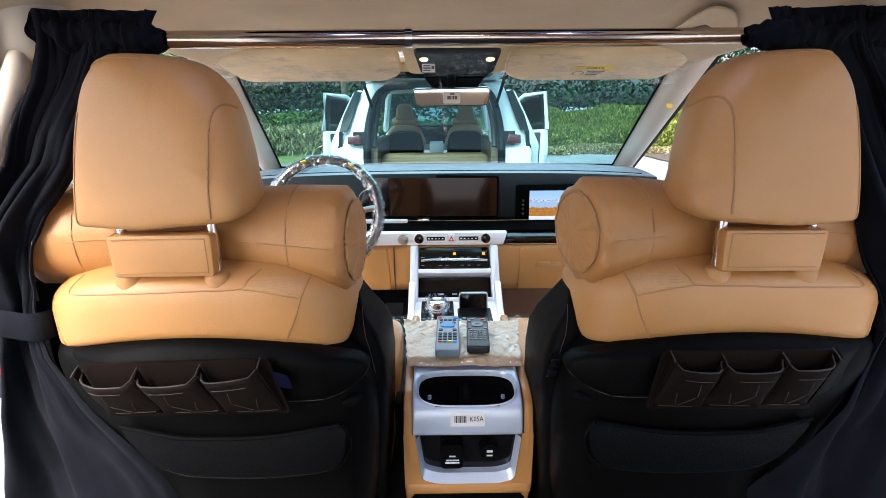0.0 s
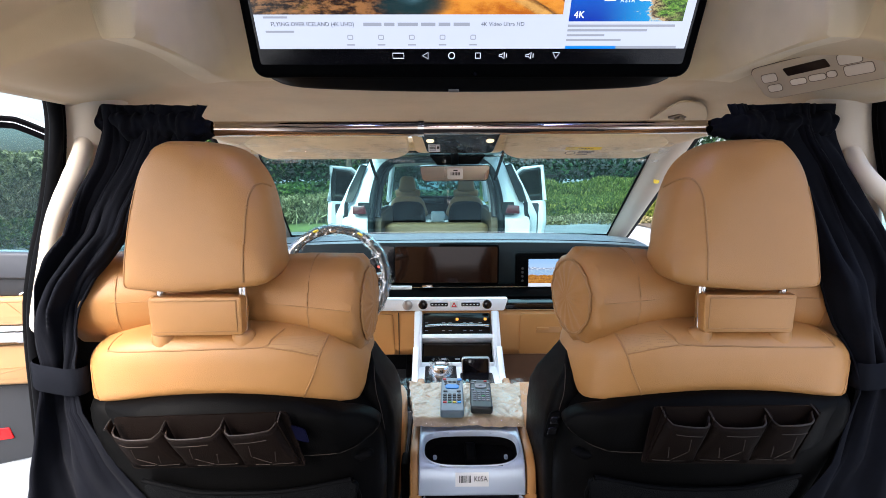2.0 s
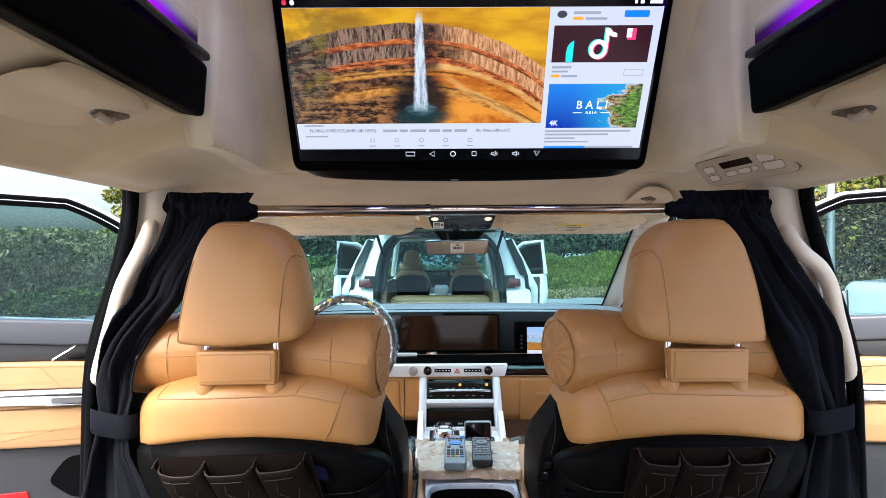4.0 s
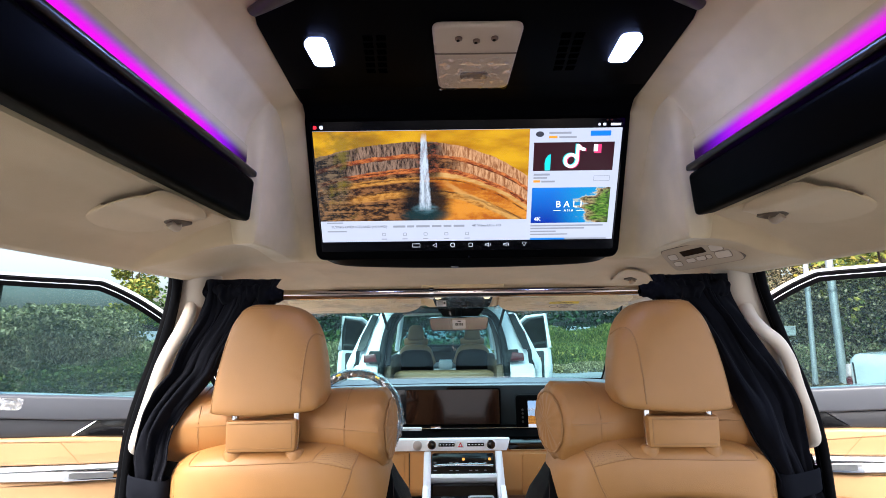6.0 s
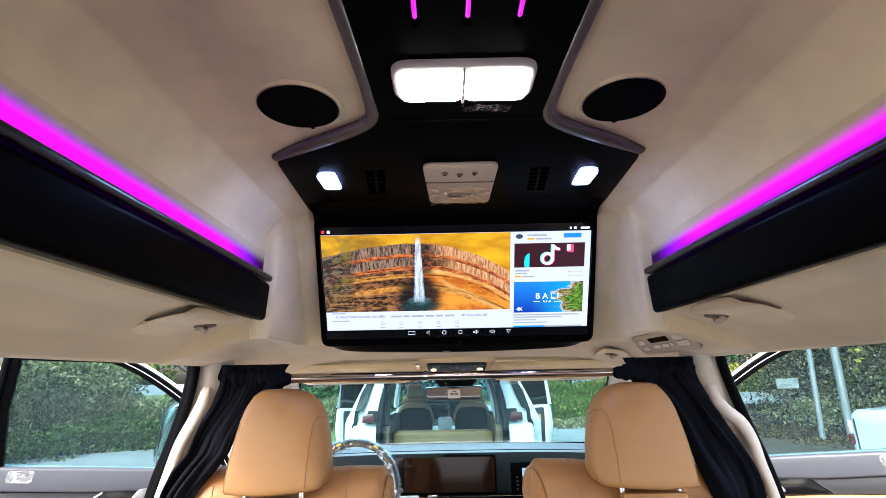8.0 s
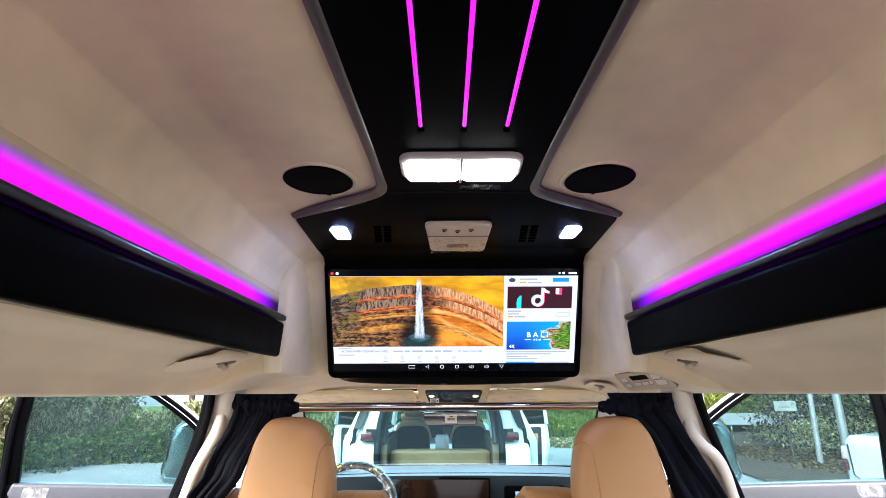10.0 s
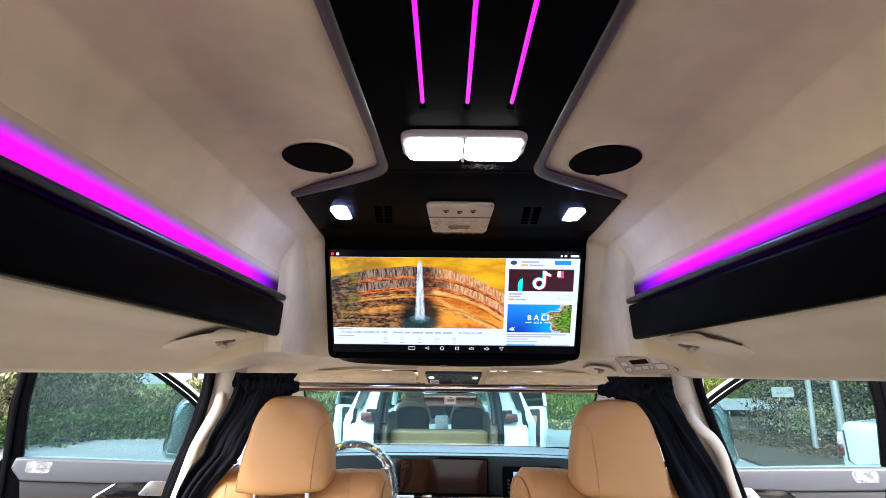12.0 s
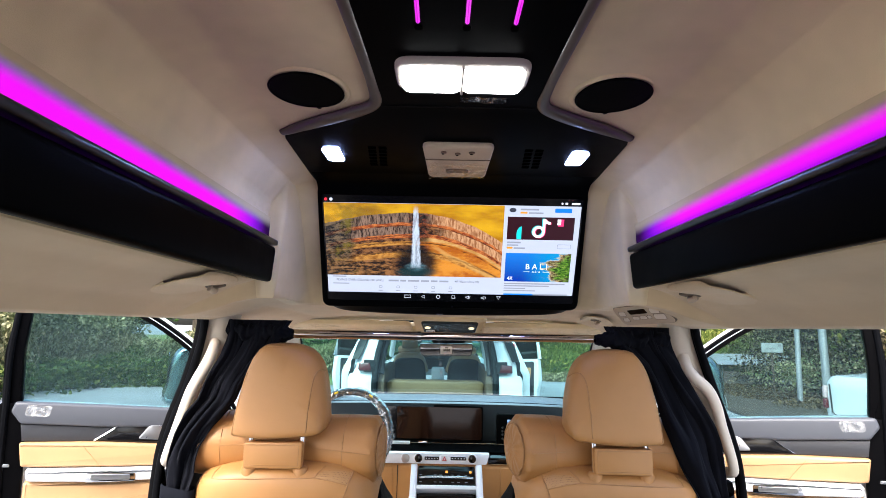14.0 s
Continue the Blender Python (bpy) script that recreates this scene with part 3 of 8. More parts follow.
def face_pose(u, v, w):
    """Pose on the screen's face, for lettering: x to the right, y up the screen."""
    m = Matrix.Identity(4)
    p = on_screen(u, v, w)
    for i in range(3):
        m[i][0], m[i][1], m[i][2], m[i][3] = (1, 0, 0)[i], MU[i], MN[i], p[i]
    return m


chin_plastic = surface("black moulded chin plastic", (0.0022, 0.0026, 0.0030), 0.45, vary=0.1, spec=0.05)
monitor = thing("ceiling_monitor", (0, 0.93, 1.64), "wide black ceiling monitor showing a waterfall video page", "monitor")
o = rounded([(-0.357, -0.048), (0.357, -0.048), (0.352, 0.30), (-0.352, 0.30)], 0.026, 6)
part("housing", slab(o, -0.05, 0.0, on_screen, 0.008, 3), black_satin, monitor)
# rounded chin that bows down behind the lower edge
def chin(x):
    q = (x / 0.335) ** 2
    zb = 1.6135 + 0.009 * q + 0.012 * q ** 8
    back = 1.664 - 0.004 * q
    pts = smooth_line([(x, 0.930, 1.644), (x, 0.930, 1.634), (x, 0.936, 1.6275 + 0.3 * (zb - 1.6135)), (x, 0.948, zb + 0.002), (x, 0.955, zb), (x, 0.964, zb + 0.004), (x, 0.980, 1.640), (x, 0.990, back)], 4)
    return [tuple(p) for p in pts]


part("chin", loft([chin(x) for x in span(-0.335, 0.335, 41)]), chin_plastic, monitor, "dark rounded chin under the screen")
k_latch = surface("dull grey latch", (0.10, 0.10, 0.10), 0.5)
part("release_latch", box(-0.038, -0.020, 0.946, 0.954, 1.6125, 1.617, 0.001, 1), k_latch, monitor, "small metal release latch")
# hollow sweep from the ceiling panel into the screen's top
sweep = [(0.64, PZ + 0.004), (0.70, PZ - 0.001), (0.735, PZ - 0.008), (0.752, PZ - 0.018), (0.766, PZ - 0.030)]
sw = smooth_line([(0, y, z) for y, z in sweep], 4)
rings = [[(x, p.y + k * 0.03, p.z + k * 0.03) for x, k in ((-0.344, 0), (0.344, 0), (0.350, 1), (-0.350, 1))] for p in sw]
part("top_sweep", loft(rings), black_satin, monitor)
part("screen", slab(rounded(rect(-0.340, 0.340, -0.024, 0.272), 0.004, 2), -0.004, 0.0012, on_screen), black_gloss, monitor, "dark glass screen")


class Expr:
    """Short arithmetic on shader sockets."""

    def __init__(self, nt):
        self.nt = nt

    def op(self, kind, a, b=0.0, c=0.0, clamp=False):
        n = self.nt.nodes.new("ShaderNodeMath")
        n.operation, n.use_clamp = kind, clamp
        for i, v in enumerate((a, b, c)):
            if isinstance(v, (int, float)):
                n.inputs[i].default_value = v
            else:
                self.nt.links.new(v, n.inputs[i])
        return n.outputs[0]

    def step(self, x, a, b):
        n = self.nt.nodes.new("ShaderNodeMapRange")
        n.interpolation_type = "SMOOTHSTEP"
        n.inputs["From Min"].default_value, n.inputs["From Max"].default_value = a, b
        self.nt.links.new(x, n.inputs["Value"])
        return n.outputs["Result"]

    def mix(self, f, a, b):
        n = self.nt.nodes.new("ShaderNodeMix")
        n.data_type = "RGBA"
        for key, v in (("Factor", f), ("A", a), ("B", b)):
            if isinstance(v, (int, float)):
                n.inputs[key].default_value = v
            elif isinstance(v, tuple):
                n.inputs[key].default_value = (*v, 1)
            else:
                self.nt.links.new(v, n.inputs[key])
        return n.outputs["Result"]

    def noise(self, vec, scale, detail=5, rough=0.65):
        n = self.nt.nodes.new("ShaderNodeTexNoise")
        n.inputs["Scale"].default_value, n.inputs["Detail"].default_value, n.inputs["Roughness"].default_value = scale, detail, rough
        self.nt.links.new(vec, n.inputs["Vector"])
        return n.outputs["Fac"]

    def scaled(self, vec, sx, sy, sz):
        n = self.nt.nodes.new("ShaderNodeMapping")
        n.inputs["Scale"].default_value = (sx, sy, sz)
        self.nt.links.new(vec, n.inputs["Vector"])
        return n.outputs["Vector"]


def picture(name, strength, paint):
    m, nt, b = mat_base(name)
    e = Expr(nt)
    tc = nt.nodes.new("ShaderNodeTexCoord")
    sep = nt.nodes.new("ShaderNodeSeparateXYZ")
    flat = nt.nodes.new("ShaderNodeMapping")
    flat.inputs["Scale"].default_value = (1, 0, 1)
    nt.links.new(tc.outputs["Generated"], flat.inputs["Vector"])
    nt.links.new(flat.outputs["Vector"], sep.inputs["Vector"])
    col = paint(e, flat.outputs["Vector"], sep.outputs["X"], sep.outputs["Z"])
    b.inputs["Base Color"].default_value = (0.01, 0.01, 0.01, 1)
    b.inputs["Roughness"].default_value = 0.2
    nt.links.new(col, b.inputs["Emission Color"])
    b.inputs["Emission Strength"].default_value = strength
    return m


def waterfall(e, p, u, v):
    """A canyon bowl in orange and grey bands, yellow moor above, a white fall in the middle."""
    add, sub, mul = (lambda a, b: e.op("ADD", a, b)), (lambda a, b: e.op("SUBTRACT", a, b)), (lambda a, b: e.op("MULTIPLY", a, b))
    dx = sub(u, 0.51)
    dx2 = mul(dx, dx)
    side = e.step(u, 0.50, 0.56)
    n1 = e.noise(e.scaled(p, 5, 1, 3), 1.0, 5, 0.6)
    n2 = e.noise(e.scaled(p, 3, 1, 4), 1.0, 4, 0.55)
    nf = e.noise(e.scaled(p, 24, 1, 24), 1.0, 5, 0.7)
    ns = e.noise(e.scaled(p, 75, 1, 7), 1.0, 4, 0.7)
    nb = e.noise(e.scaled(p, 9, 1, 12), 1.0, 6, 0.7)
    # depth below the rim, which falls away to both sides and more to the right
    rim_ = sub(0.875, mul(dx2, add(0.62, mul(side, 0.98))))
    d = add(sub(rim_, v), add(mul(sub(n1, 0.5), 0.07), mul(sub(nf, 0.5), 0.035)))
    # moor
    moor = e.mix(e.step(n2, 0.36, 0.64), (0.50, 0.20, 0.006), (0.88, 0.47, 0.012))
    moor = e.mix(e.step(nb, 0.55, 0.72), moor, (0.55, 0.36, 0.02))
    moor = e.mix(mul(e.step(sub(0.5, u), 0.05, 0.35), mul(e.step(n1, 0.46, 0.60), 0.65)), moor, (0.16, 0.11, 0.02))
    # striated basalt columns: grey on the far side, pale orange on the near slope
    grey = e.mix(e.step(ns, 0.38, 0.62), (0.035, 0.020, 0.016), (0.36, 0.22, 0.15))
    sand = e.mix(e.step(ns, 0.36, 0.62), (0.34, 0.12, 0.04), (0.86, 0.45, 0.22))
    cols = e.mix(e.step(u, 0.54, 0.68), grey, sand)
    red_ = e.mix(e.step(nf, 0.38, 0.62), (0.30, 0.055, 0.018), (0.80, 0.24, 0.06))
    gold = e.mix(e.step(nf, 0.36, 0.62), (0.38, 0.14, 0.025), (0.80, 0.36, 0.07))
    nr = add(mul(nb, 0.4), mul(nf, 0.6))
    rock = e.mix(e.step(nr, 0.44, 0.57), (0.035, 0.014, 0.009), (0.34, 0.14, 0.05))
    slope = e.mix(e.step(add(mul(n2, 0.7), mul(nf, 0.3)), 0.40, 0.58), (0.52, 0.13, 0.012), (0.90, 0.34, 0.04))
    pale_mix = e.mix(e.step(nb, 0.35, 0.65), (0.62, 0.28, 0.06), (0.90, 0.52, 0.18))
    low = e.mix(e.step(add(u, mul(sub(n1, 0.5), 0.3)), 0.50, 0.60), rock, slope)
    right_cols = e.mix(e.step(u, 0.60, 0.74), rock, sand)
    # strata, from the foot upwards
    col = low
    for a, b, c in ((0.62, 0.60, gold), (0.55, 0.50, low), (0.44, 0.42, e.mix(side, gold, slope)), (0.385, 0.36, e.mix(side, rock, pale_mix)), (0.335, 0.32, red_), (0.285, 0.27, e.mix(side, cols, right_cols)), (0.175, 0.165, red_), (0.130, 0.12, cols), (0.008, -0.004, moor)):
        col = e.mix(e.step(sub(0.5, d), 0.5 - a, 0.5 - b), col, c)
    below = e.step(d, 0.0, 0.02)
    # shadow lines under each ledge
    for a in (0.165, 0.30, 0.395, 0.53):
        line = e.step(sub(0.014, e.op("ABSOLUTE", sub(d, a))), 0.0, 0.012)
        col = e.mix(mul(mul(line, e.step(nb, 0.40, 0.56)), 0.8), col, (0.025, 0.010, 0.008))
    # pale ridge running down the near slope
    trail = e.op("ABSOLUTE", sub(add(v, mul(sub(n1, 0.5), 0.16)), sub(1.17, mul(u, 1.24))))
    col = e.mix(mul(mul(e.step(sub(0.05, trail), 0.0, 0.04), e.step(u, 0.58, 0.66)), 0.6), col, (0.92, 0.50, 0.14))
    trail2 = e.op("ABSOLUTE", sub(add(v, mul(sub(n1, 0.5), 0.20)), sub(0.98, mul(u, 1.0))))
    col = e.mix(mul(mul(e.step(sub(0.02, trail2), 0.0, 0.016), e.step(u, 0.66, 0.72)), 0.5), col, (0.20, 0.07, 0.015))
    # dark broken wall with moss on the far side
    left = e.step(add(sub(0.20, u), mul(sub(n1, 0.5), 0.30)), 0.0, 0.09)
    crag = e.mix(e.step(nr, 0.45, 0.58), (0.006, 0.007, 0.008), (0.20, 0.135, 0.075))
    crag = e.mix(mul(e.step(n1, 0.52, 0.62), 0.7), crag, (0.22, 0.17, 0.015))
    crag = e.mix(mul(e.step(nf, 0.60, 0.68), e.step(sub(0.45, v), 0.0, 0.2)), crag, (0.55, 0.17, 0.03))
    col = e.mix(mul(mul(left, below), 0.88), col, crag)
    # boulders low down on the far side
    bold = mul(e.step(sub(0.42, u), 0.0, 0.10), e.step(sub(0.30, v), 0.0, 0.12))
    col = e.mix(mul(bold, 0.6), col, e.mix(e.step(nr, 0.44, 0.58), (0.020, 0.013, 0.009), (0.40, 0.18, 0.06)))
    # dark hollow behind the pool, and the shaded wall behind the fall
    dv = sub(v, 0.20)
    r = add(add(mul(dx2, 40), mul(mul(dv, dv), 9)), mul(sub(nb, 0.5), 0.9))
    col = e.mix(mul(e.step(sub(0.95, r), 0.0, 0.75), 0.96), col, (0.006, 0.007, 0.009))
    pool = add(mul(dx2, 22), mul(mul(sub(v, 0.06), sub(v, 0.06)), 60))
    col = e.mix(mul(e.step(sub(0.5, pool), 0.0, 0.45), 0.8), col, (0.012, 0.045, 0.050))
    back = mul(e.step(sub(0.080, e.op("ABSOLUTE", sub(dx, 0.020))), 0.0, 0.05), mul(below, e.step(v, 0.44, 0.52)))
    col = e.mix(mul(back, 0.85), col, e.mix(e.step(nf, 0.48, 0.62), (0.008, 0.007, 0.008), (0.26, 0.06, 0.03)))
    # the fall, widening on its way down
    wide = add(0.011, mul(sub(1.0, v), 0.019))
    edge = e.op("DIVIDE", e.op("ABSOLUTE", add(dx, mul(sub(nf, 0.5), 0.016))), wide)
    body = mul(e.step(sub(1.25, edge), 0.0, 0.5), add(0.45, mul(e.step(ns, 0.36, 0.60), 0.55)))
    fall = mul(mul(body, e.step(v, 0.10, 0.16)), e.step(sub(0.99, v), 0.0, 0.12))
    col = e.mix(fall, col, (0.74, 0.84, 0.98))
    spray = mul(e.step(sub(0.09, add(mul(dx2, 14), e.op("ABSOLUTE", sub(v, 0.14)))), 0.0, 0.07), e.step(nf, 0.30, 0.7))
    return e.mix(mul(spray, 0.7), col, (0.14, 0.30, 0.36))


def island(e, p, u, v):
    """Blue sea with a green headland in the lower right."""
    n1 = e.noise(p, 4.0, 6, 0.6)
    n2 = e.noise(p, 16.0, 6, 0.8)
    sea = e.mix(v, (0.004, 0.035, 0.42), (0.02, 0.24, 0.85))
    sea = e.mix(e.step(u, 0.2, 0.75), sea, (0.01, 0.33, 0.72))
    ridge = e.op("ADD", e.op("MULTIPLY", e.op("ABSOLUTE", e.op("SUBTRACT", v, 0.42)), 0.55), 0.52)
    d = e.op("ADD", e.op("SUBTRACT", u, ridge), e.op("MULTIPLY", e.op("SUBTRACT", n1, 0.5), 0.9))
    land = e.mix(e.step(n2, 0.40, 0.60), (0.010, 0.035, 0.004), (0.17, 0.40, 0.03))
    land = e.mix(e.step(n2, 0.56, 0.66), land, (0.62, 0.40, 0.20))
    land = e.mix(e.step(e.op("SUBTRACT", 0.30, d), 0.0, 0.25), land, e.mix(e.step(n2, 0.44, 0.58), (0.06, 0.030, 0.012), (0.66, 0.44, 0.24)))
    shore = e.mix(e.step(d, 0.03, 0.07), (0.55, 0.65, 0.60), land)
    return e.mix(e.step(d, 0.0, 0.03), sea, shore)


def lake(e, p, u, v):
    """A pale lake with snowy hills behind, brown moor and a road in front."""
    n1 = e.noise(e.scaled(p, 5, 1, 2), 1.6, 6, 0.65)
    n2 = e.noise(e.scaled(p, 14, 1, 12), 2.0, 6, 0.75)
    sky_ = e.mix(v, (0.62, 0.74, 0.90), (0.30, 0.52, 0.85))
    hills = e.mix(e.step(n2, 0.40, 0.60), (0.10, 0.17, 0.32), (0.80, 0.86, 0.95))
    ridge = e.op("ADD", 0.66, e.op("MULTIPLY", e.op("SUBTRACT", n1, 0.5), 0.34))
    col = e.mix(e.step(e.op("SUBTRACT", ridge, v), 0.0, 0.02), sky_, hills)
    lake_ = e.mix(e.step(n2, 0.3, 0.7), (0.20, 0.38, 0.62), (0.48, 0.62, 0.78))
    col = e.mix(e.step(e.op("SUBTRACT", 0.58, v), 0.0, 0.03), col, lake_)
    shore = e.op("ADD", 0.36, e.op("MULTIPLY", e.op("SUBTRACT", n1, 0.5), 0.3))
    moor_ = e.mix(e.step(n2, 0.35, 0.65), (0.22, 0.07, 0.012), (0.62, 0.27, 0.04))
    col = e.mix(e.step(e.op("SUBTRACT", shore, v), 0.0, 0.03), col, moor_)
    road_ = e.op("ABSOLUTE", e.op("SUBTRACT", u, e.op("ADD", 0.50, e.op("MULTIPLY", e.op("POWER", e.op("ABSOLUTE", e.op("SUBTRACT", v, 0.45)), 1.5), 1.4))))
    band = e.op("MULTIPLY", e.step(e.op("SUBTRACT", 0.05, road_), 0.0, 0.02), e.step(e.op("SUBTRACT", 0.47, v), 0.0, 0.03))
    return e.mix(band, col, (0.10, 0.11, 0.14))


lake_mat = picture("lake picture", 0.25, lake)
video_mat = picture("waterfall picture", 0.25, waterfall)
island_mat = picture("island picture", 0.25, island)
page_white = glow("white page", (0.80, 0.85, 1.0), 0.20)
grey_text = glow("grey page lettering", (0.36, 0.38, 0.44), 0.25)
dark_text = glow("dark page lettering", (0.06, 0.065, 0.09), 0.2)
icon_white = glow("white icon", (0.85, 0.9, 1.0), 0.28)
page_blue = glow("blue page button", (0.01, 0.20, 0.75), 0.30)
page_orange = glow("orange page tag", (0.85, 0.35, 0.02), 0.30)
page_red = glow("red page mark", (0.85, 0.03, 0.05), 0.30)
page_pink = glow("pink page shape", (0.95, 0.05, 0.20), 0.28)
page_cyan = glow("cyan page shape", (0.03, 0.75, 0.75), 0.28)
ad_black = glow("dark page picture", (0.035, 0.006, 0.012), 0.25)
word_white = glow("white page lettering", (0.95, 0.95, 0.95), 0.35)


def tile(name, u0, u1, v0, v1, w, mat, label="", r=0.0, parent=monitor):
    o = rounded(rect(u0, u1, v0, v1), r, 3) if r > 0 else rect(u0, u1, v0, v1)
    return part(name, slab(o, w, w + 0.0003, on_screen), mat, parent, label, smooth=False)


tile("page", -0.336, 0.336, 0.0, 0.252, 0.0014, page_white, "white web page")
tile("video", -0.336, 0.136, 0.050, 0.2515, 0.0019, video_mat, "waterfall video picture")
tile("advert", 0.146, 0.322, 0.160, 0.222, 0.0019, ad_black, "dark advert picture")
tile("thumbnail", 0.146, 0.322, 0.040, 0.122, 0.0019, island_mat, "island thumbnail picture")
for du_, dv_, w_, m_ in ((-0.0022, 0.0010, 0.0022, page_cyan), (0.0022, -0.0010, 0.0024, page_pink), (0.0, 0.0, 0.0026, word_white)):
    arc_ = span(math.radians(20), math.radians(360), 21)
    note_ = [(0.229 + du_ + 0.0165 * math.cos(a), 0.182 + dv_ + 0.0165 * math.sin(a)) for a in arc_] + [(0.229 + du_ + 0.0095 * math.cos(a), 0.182 + dv_ + 0.0095 * math.sin(a)) for a in arc_[::-1]]
    note_[20], note_[21] = (0.2455 + du_, 0.182 + dv_), (0.2390 + du_, 0.182 + dv_)
    part("advert_mark", slab(note_, w_, w_ + 0.0001, on_screen), m_, monitor, smooth=False)
    flag_ = [(0.2390 + du_, 0.182 + dv_), (0.2455 + du_, 0.182 + dv_), (0.2455 + du_, 0.2065 + dv_), (0.2520 + du_, 0.2035 + dv_), (0.2590 + du_, 0.2030 + dv_), (0.2590 + du_, 0.2090 + dv_), (0.2520 + du_, 0.2110 + dv_), (0.2455 + du_, 0.2175 + dv_), (0.2390 + du_, 0.2175 + dv_)]
    part("advert_flag", slab(flag_, w_, w_ + 0.0001, on_screen), m_, monitor, smooth=False)
part("advert_shape", slab([(0.184, 0.161), (0.184, 0.197), (0.178, 0.194), (0.173, 0.187), (0.171, 0.176), (0.172, 0.161)], 0.0023, 0.0025, on_screen), page_cyan, monitor, smooth=False)
tile("advert_square", 0.279, 0.294, 0.198, 0.217, 0.0023, page_pink)
tile("advert_square", 0.277, 0.286, 0.202, 0.217, 0.0027, word_white)
words("B A L I", 0.0215, face_pose(0.231, 0.083, 0.0024), word_white, "title", monitor)
words("A S I A", 0.0075, face_pose(0.231, 0.069, 0.0024), word_white, "title", monitor)
words("4K", 0.014, face_pose(0.161, 0.049, 0.0024), word_white, "title", monitor)
tile("caption_rule", 0.196, 0.213, 0.0685, 0.0695, 0.0023, word_white)
tile("caption_rule", 0.249, 0.266, 0.0685, 0.0695, 0.0023, word_white)
words("FLYING OVER ICELAND (4K UHD)", 0.0085, face_pose(-0.248, 0.036, 0.0019), dark_text, "caption", monitor)
words("4K Video Ultra HD", 0.0085, face_pose(0.045, 0.036, 0.0019), dark_text, "caption", monitor)
for a, b in ((-0.170, -0.142), (-0.138, -0.122), (-0.117, -0.086), (-0.081, -0.059), (-0.054, -0.036), (-0.031, -0.006)):
    tile("line", a, b, 0.0335, 0.0385, 0.0019, grey_text)
tile("line", -0.322, -0.285, 0.0445, 0.0475, 0.0019, grey_text)
tile("line", -0.322, -0.278, 0.024, 0.027, 0.0019, grey_text)
for u in (-0.192, -0.144, -0.096, -0.048, 0.0):
    o = rounded(rect(u - 0.0045, u + 0.0045, 0.0135, 0.021), 0.002, 2)
    i_ = inset(o, 0.0014)
    bm = bmesh.new()
    A_ = [bm.verts.new(on_screen(q[0], q[1], 0.0020)) for q in o]
    B_ = [bm.verts.new(on_screen(q[0], q[1], 0.0020)) for q in i_]
    for k in range(len(o)):
        bm.faces.new((A_[k], A_[(k + 1) % len(o)], B_[(k + 1) % len(o)], B_[k]))
    part("page_icon", bm, grey_text, monitor, smooth=False)
    tile("icon_caption", u - 0.006, u + 0.006, 0.0050, 0.0072, 0.0019, grey_text)
part("channel_mark", slab([(0.158 + 0.009 * math.cos(a), 0.240 + 0.006 * math.sin(a)) for a in span(0, 2 * math.pi, 17)[:-1]], 0.0019, 0.0022, on_screen), dark_text, monitor)
tile("button_mark", 0.268, 0.312, 0.235, 0.246, 0.0019, page_blue, r=0.002)
tile("tag", 0.178, 0.196, 0.231, 0.236, 0.0019, page_orange)
for a, b, c, d in ((0.178, 0.226, 0.240, 0.2445), (0.200, 0.238, 0.231, 0.235), (0.148, 0.184, 0.1495, 0.154), (0.148, 0.178, 0.1425, 0.146), (0.166, 0.196, 0.134, 0.138),
                   (0.146, 0.312, 0.032, 0.0355), (0.146, 0.270, 0.0255, 0.029), (0.146, 0.205, 0.0185, 0.0215), (0.146, 0.232, 0.0115, 0.0145)):
    tile("line", a, b, c, d, 0.0019, grey_text)
tile("tag", 0.148, 0.163, 0.134, 0.139, 0.0019, page_orange)
tile("outline_button", 0.282, 0.318, 0.136, 0.148, 0.0019, grey_text, r=0.002)
tile("outline_button", 0.283, 0.317, 0.137, 0.147, 0.0022, page_white, r=0.002)
tile("progress", 0.146, 0.226, 0.0, 0.004, 0.0019, page_blue)
tile("progress", 0.226, 0.322, 0.0, 0.004, 0.0019, grey_text)
tile("status_dot", -0.334, -0.326, 0.256, 0.264, 0.0014, page_red, r=0.004)
tile("status_dot", -0.320, -0.312, 0.256, 0.264, 0.0014, icon_white, r=0.004)
tile("status_mark", 0.283, 0.288, 0.2565, 0.262, 0.0014, icon_white, r=0.002)
tile("status_mark", 0.293, 0.300, 0.2565, 0.262, 0.0014, icon_white, r=0.002)
tile("status_mark", 0.310, 0.332, 0.2565, 0.2615, 0.0014, icon_white)
dim_red = surface("dull red sensor lens", (0.16, 0.010, 0.012), 0.3)
tile("sensor_dot", 0.300, 0.304, 0.2665, 0.2700, 0.0014, dim_red, r=0.0015)
tile("sensor_dot", 0.309, 0.313, 0.2665, 0.2700, 0.0014, dim_red, r=0.0015)


def ring_icon(pts, w):
    inner = inset(pts, 0.0013)
    bm = bmesh.new()
    n = len(pts)
    A = [bm.verts.new(on_screen(p[0], p[1], w)) for p in pts]
    B = [bm.verts.new(on_screen(p[0], p[1], w)) for p in inner]
    for i in range(n):
        bm.faces.new((A[i], A[(i + 1) % n], B[(i + 1) % n], B[i]))
    return bm


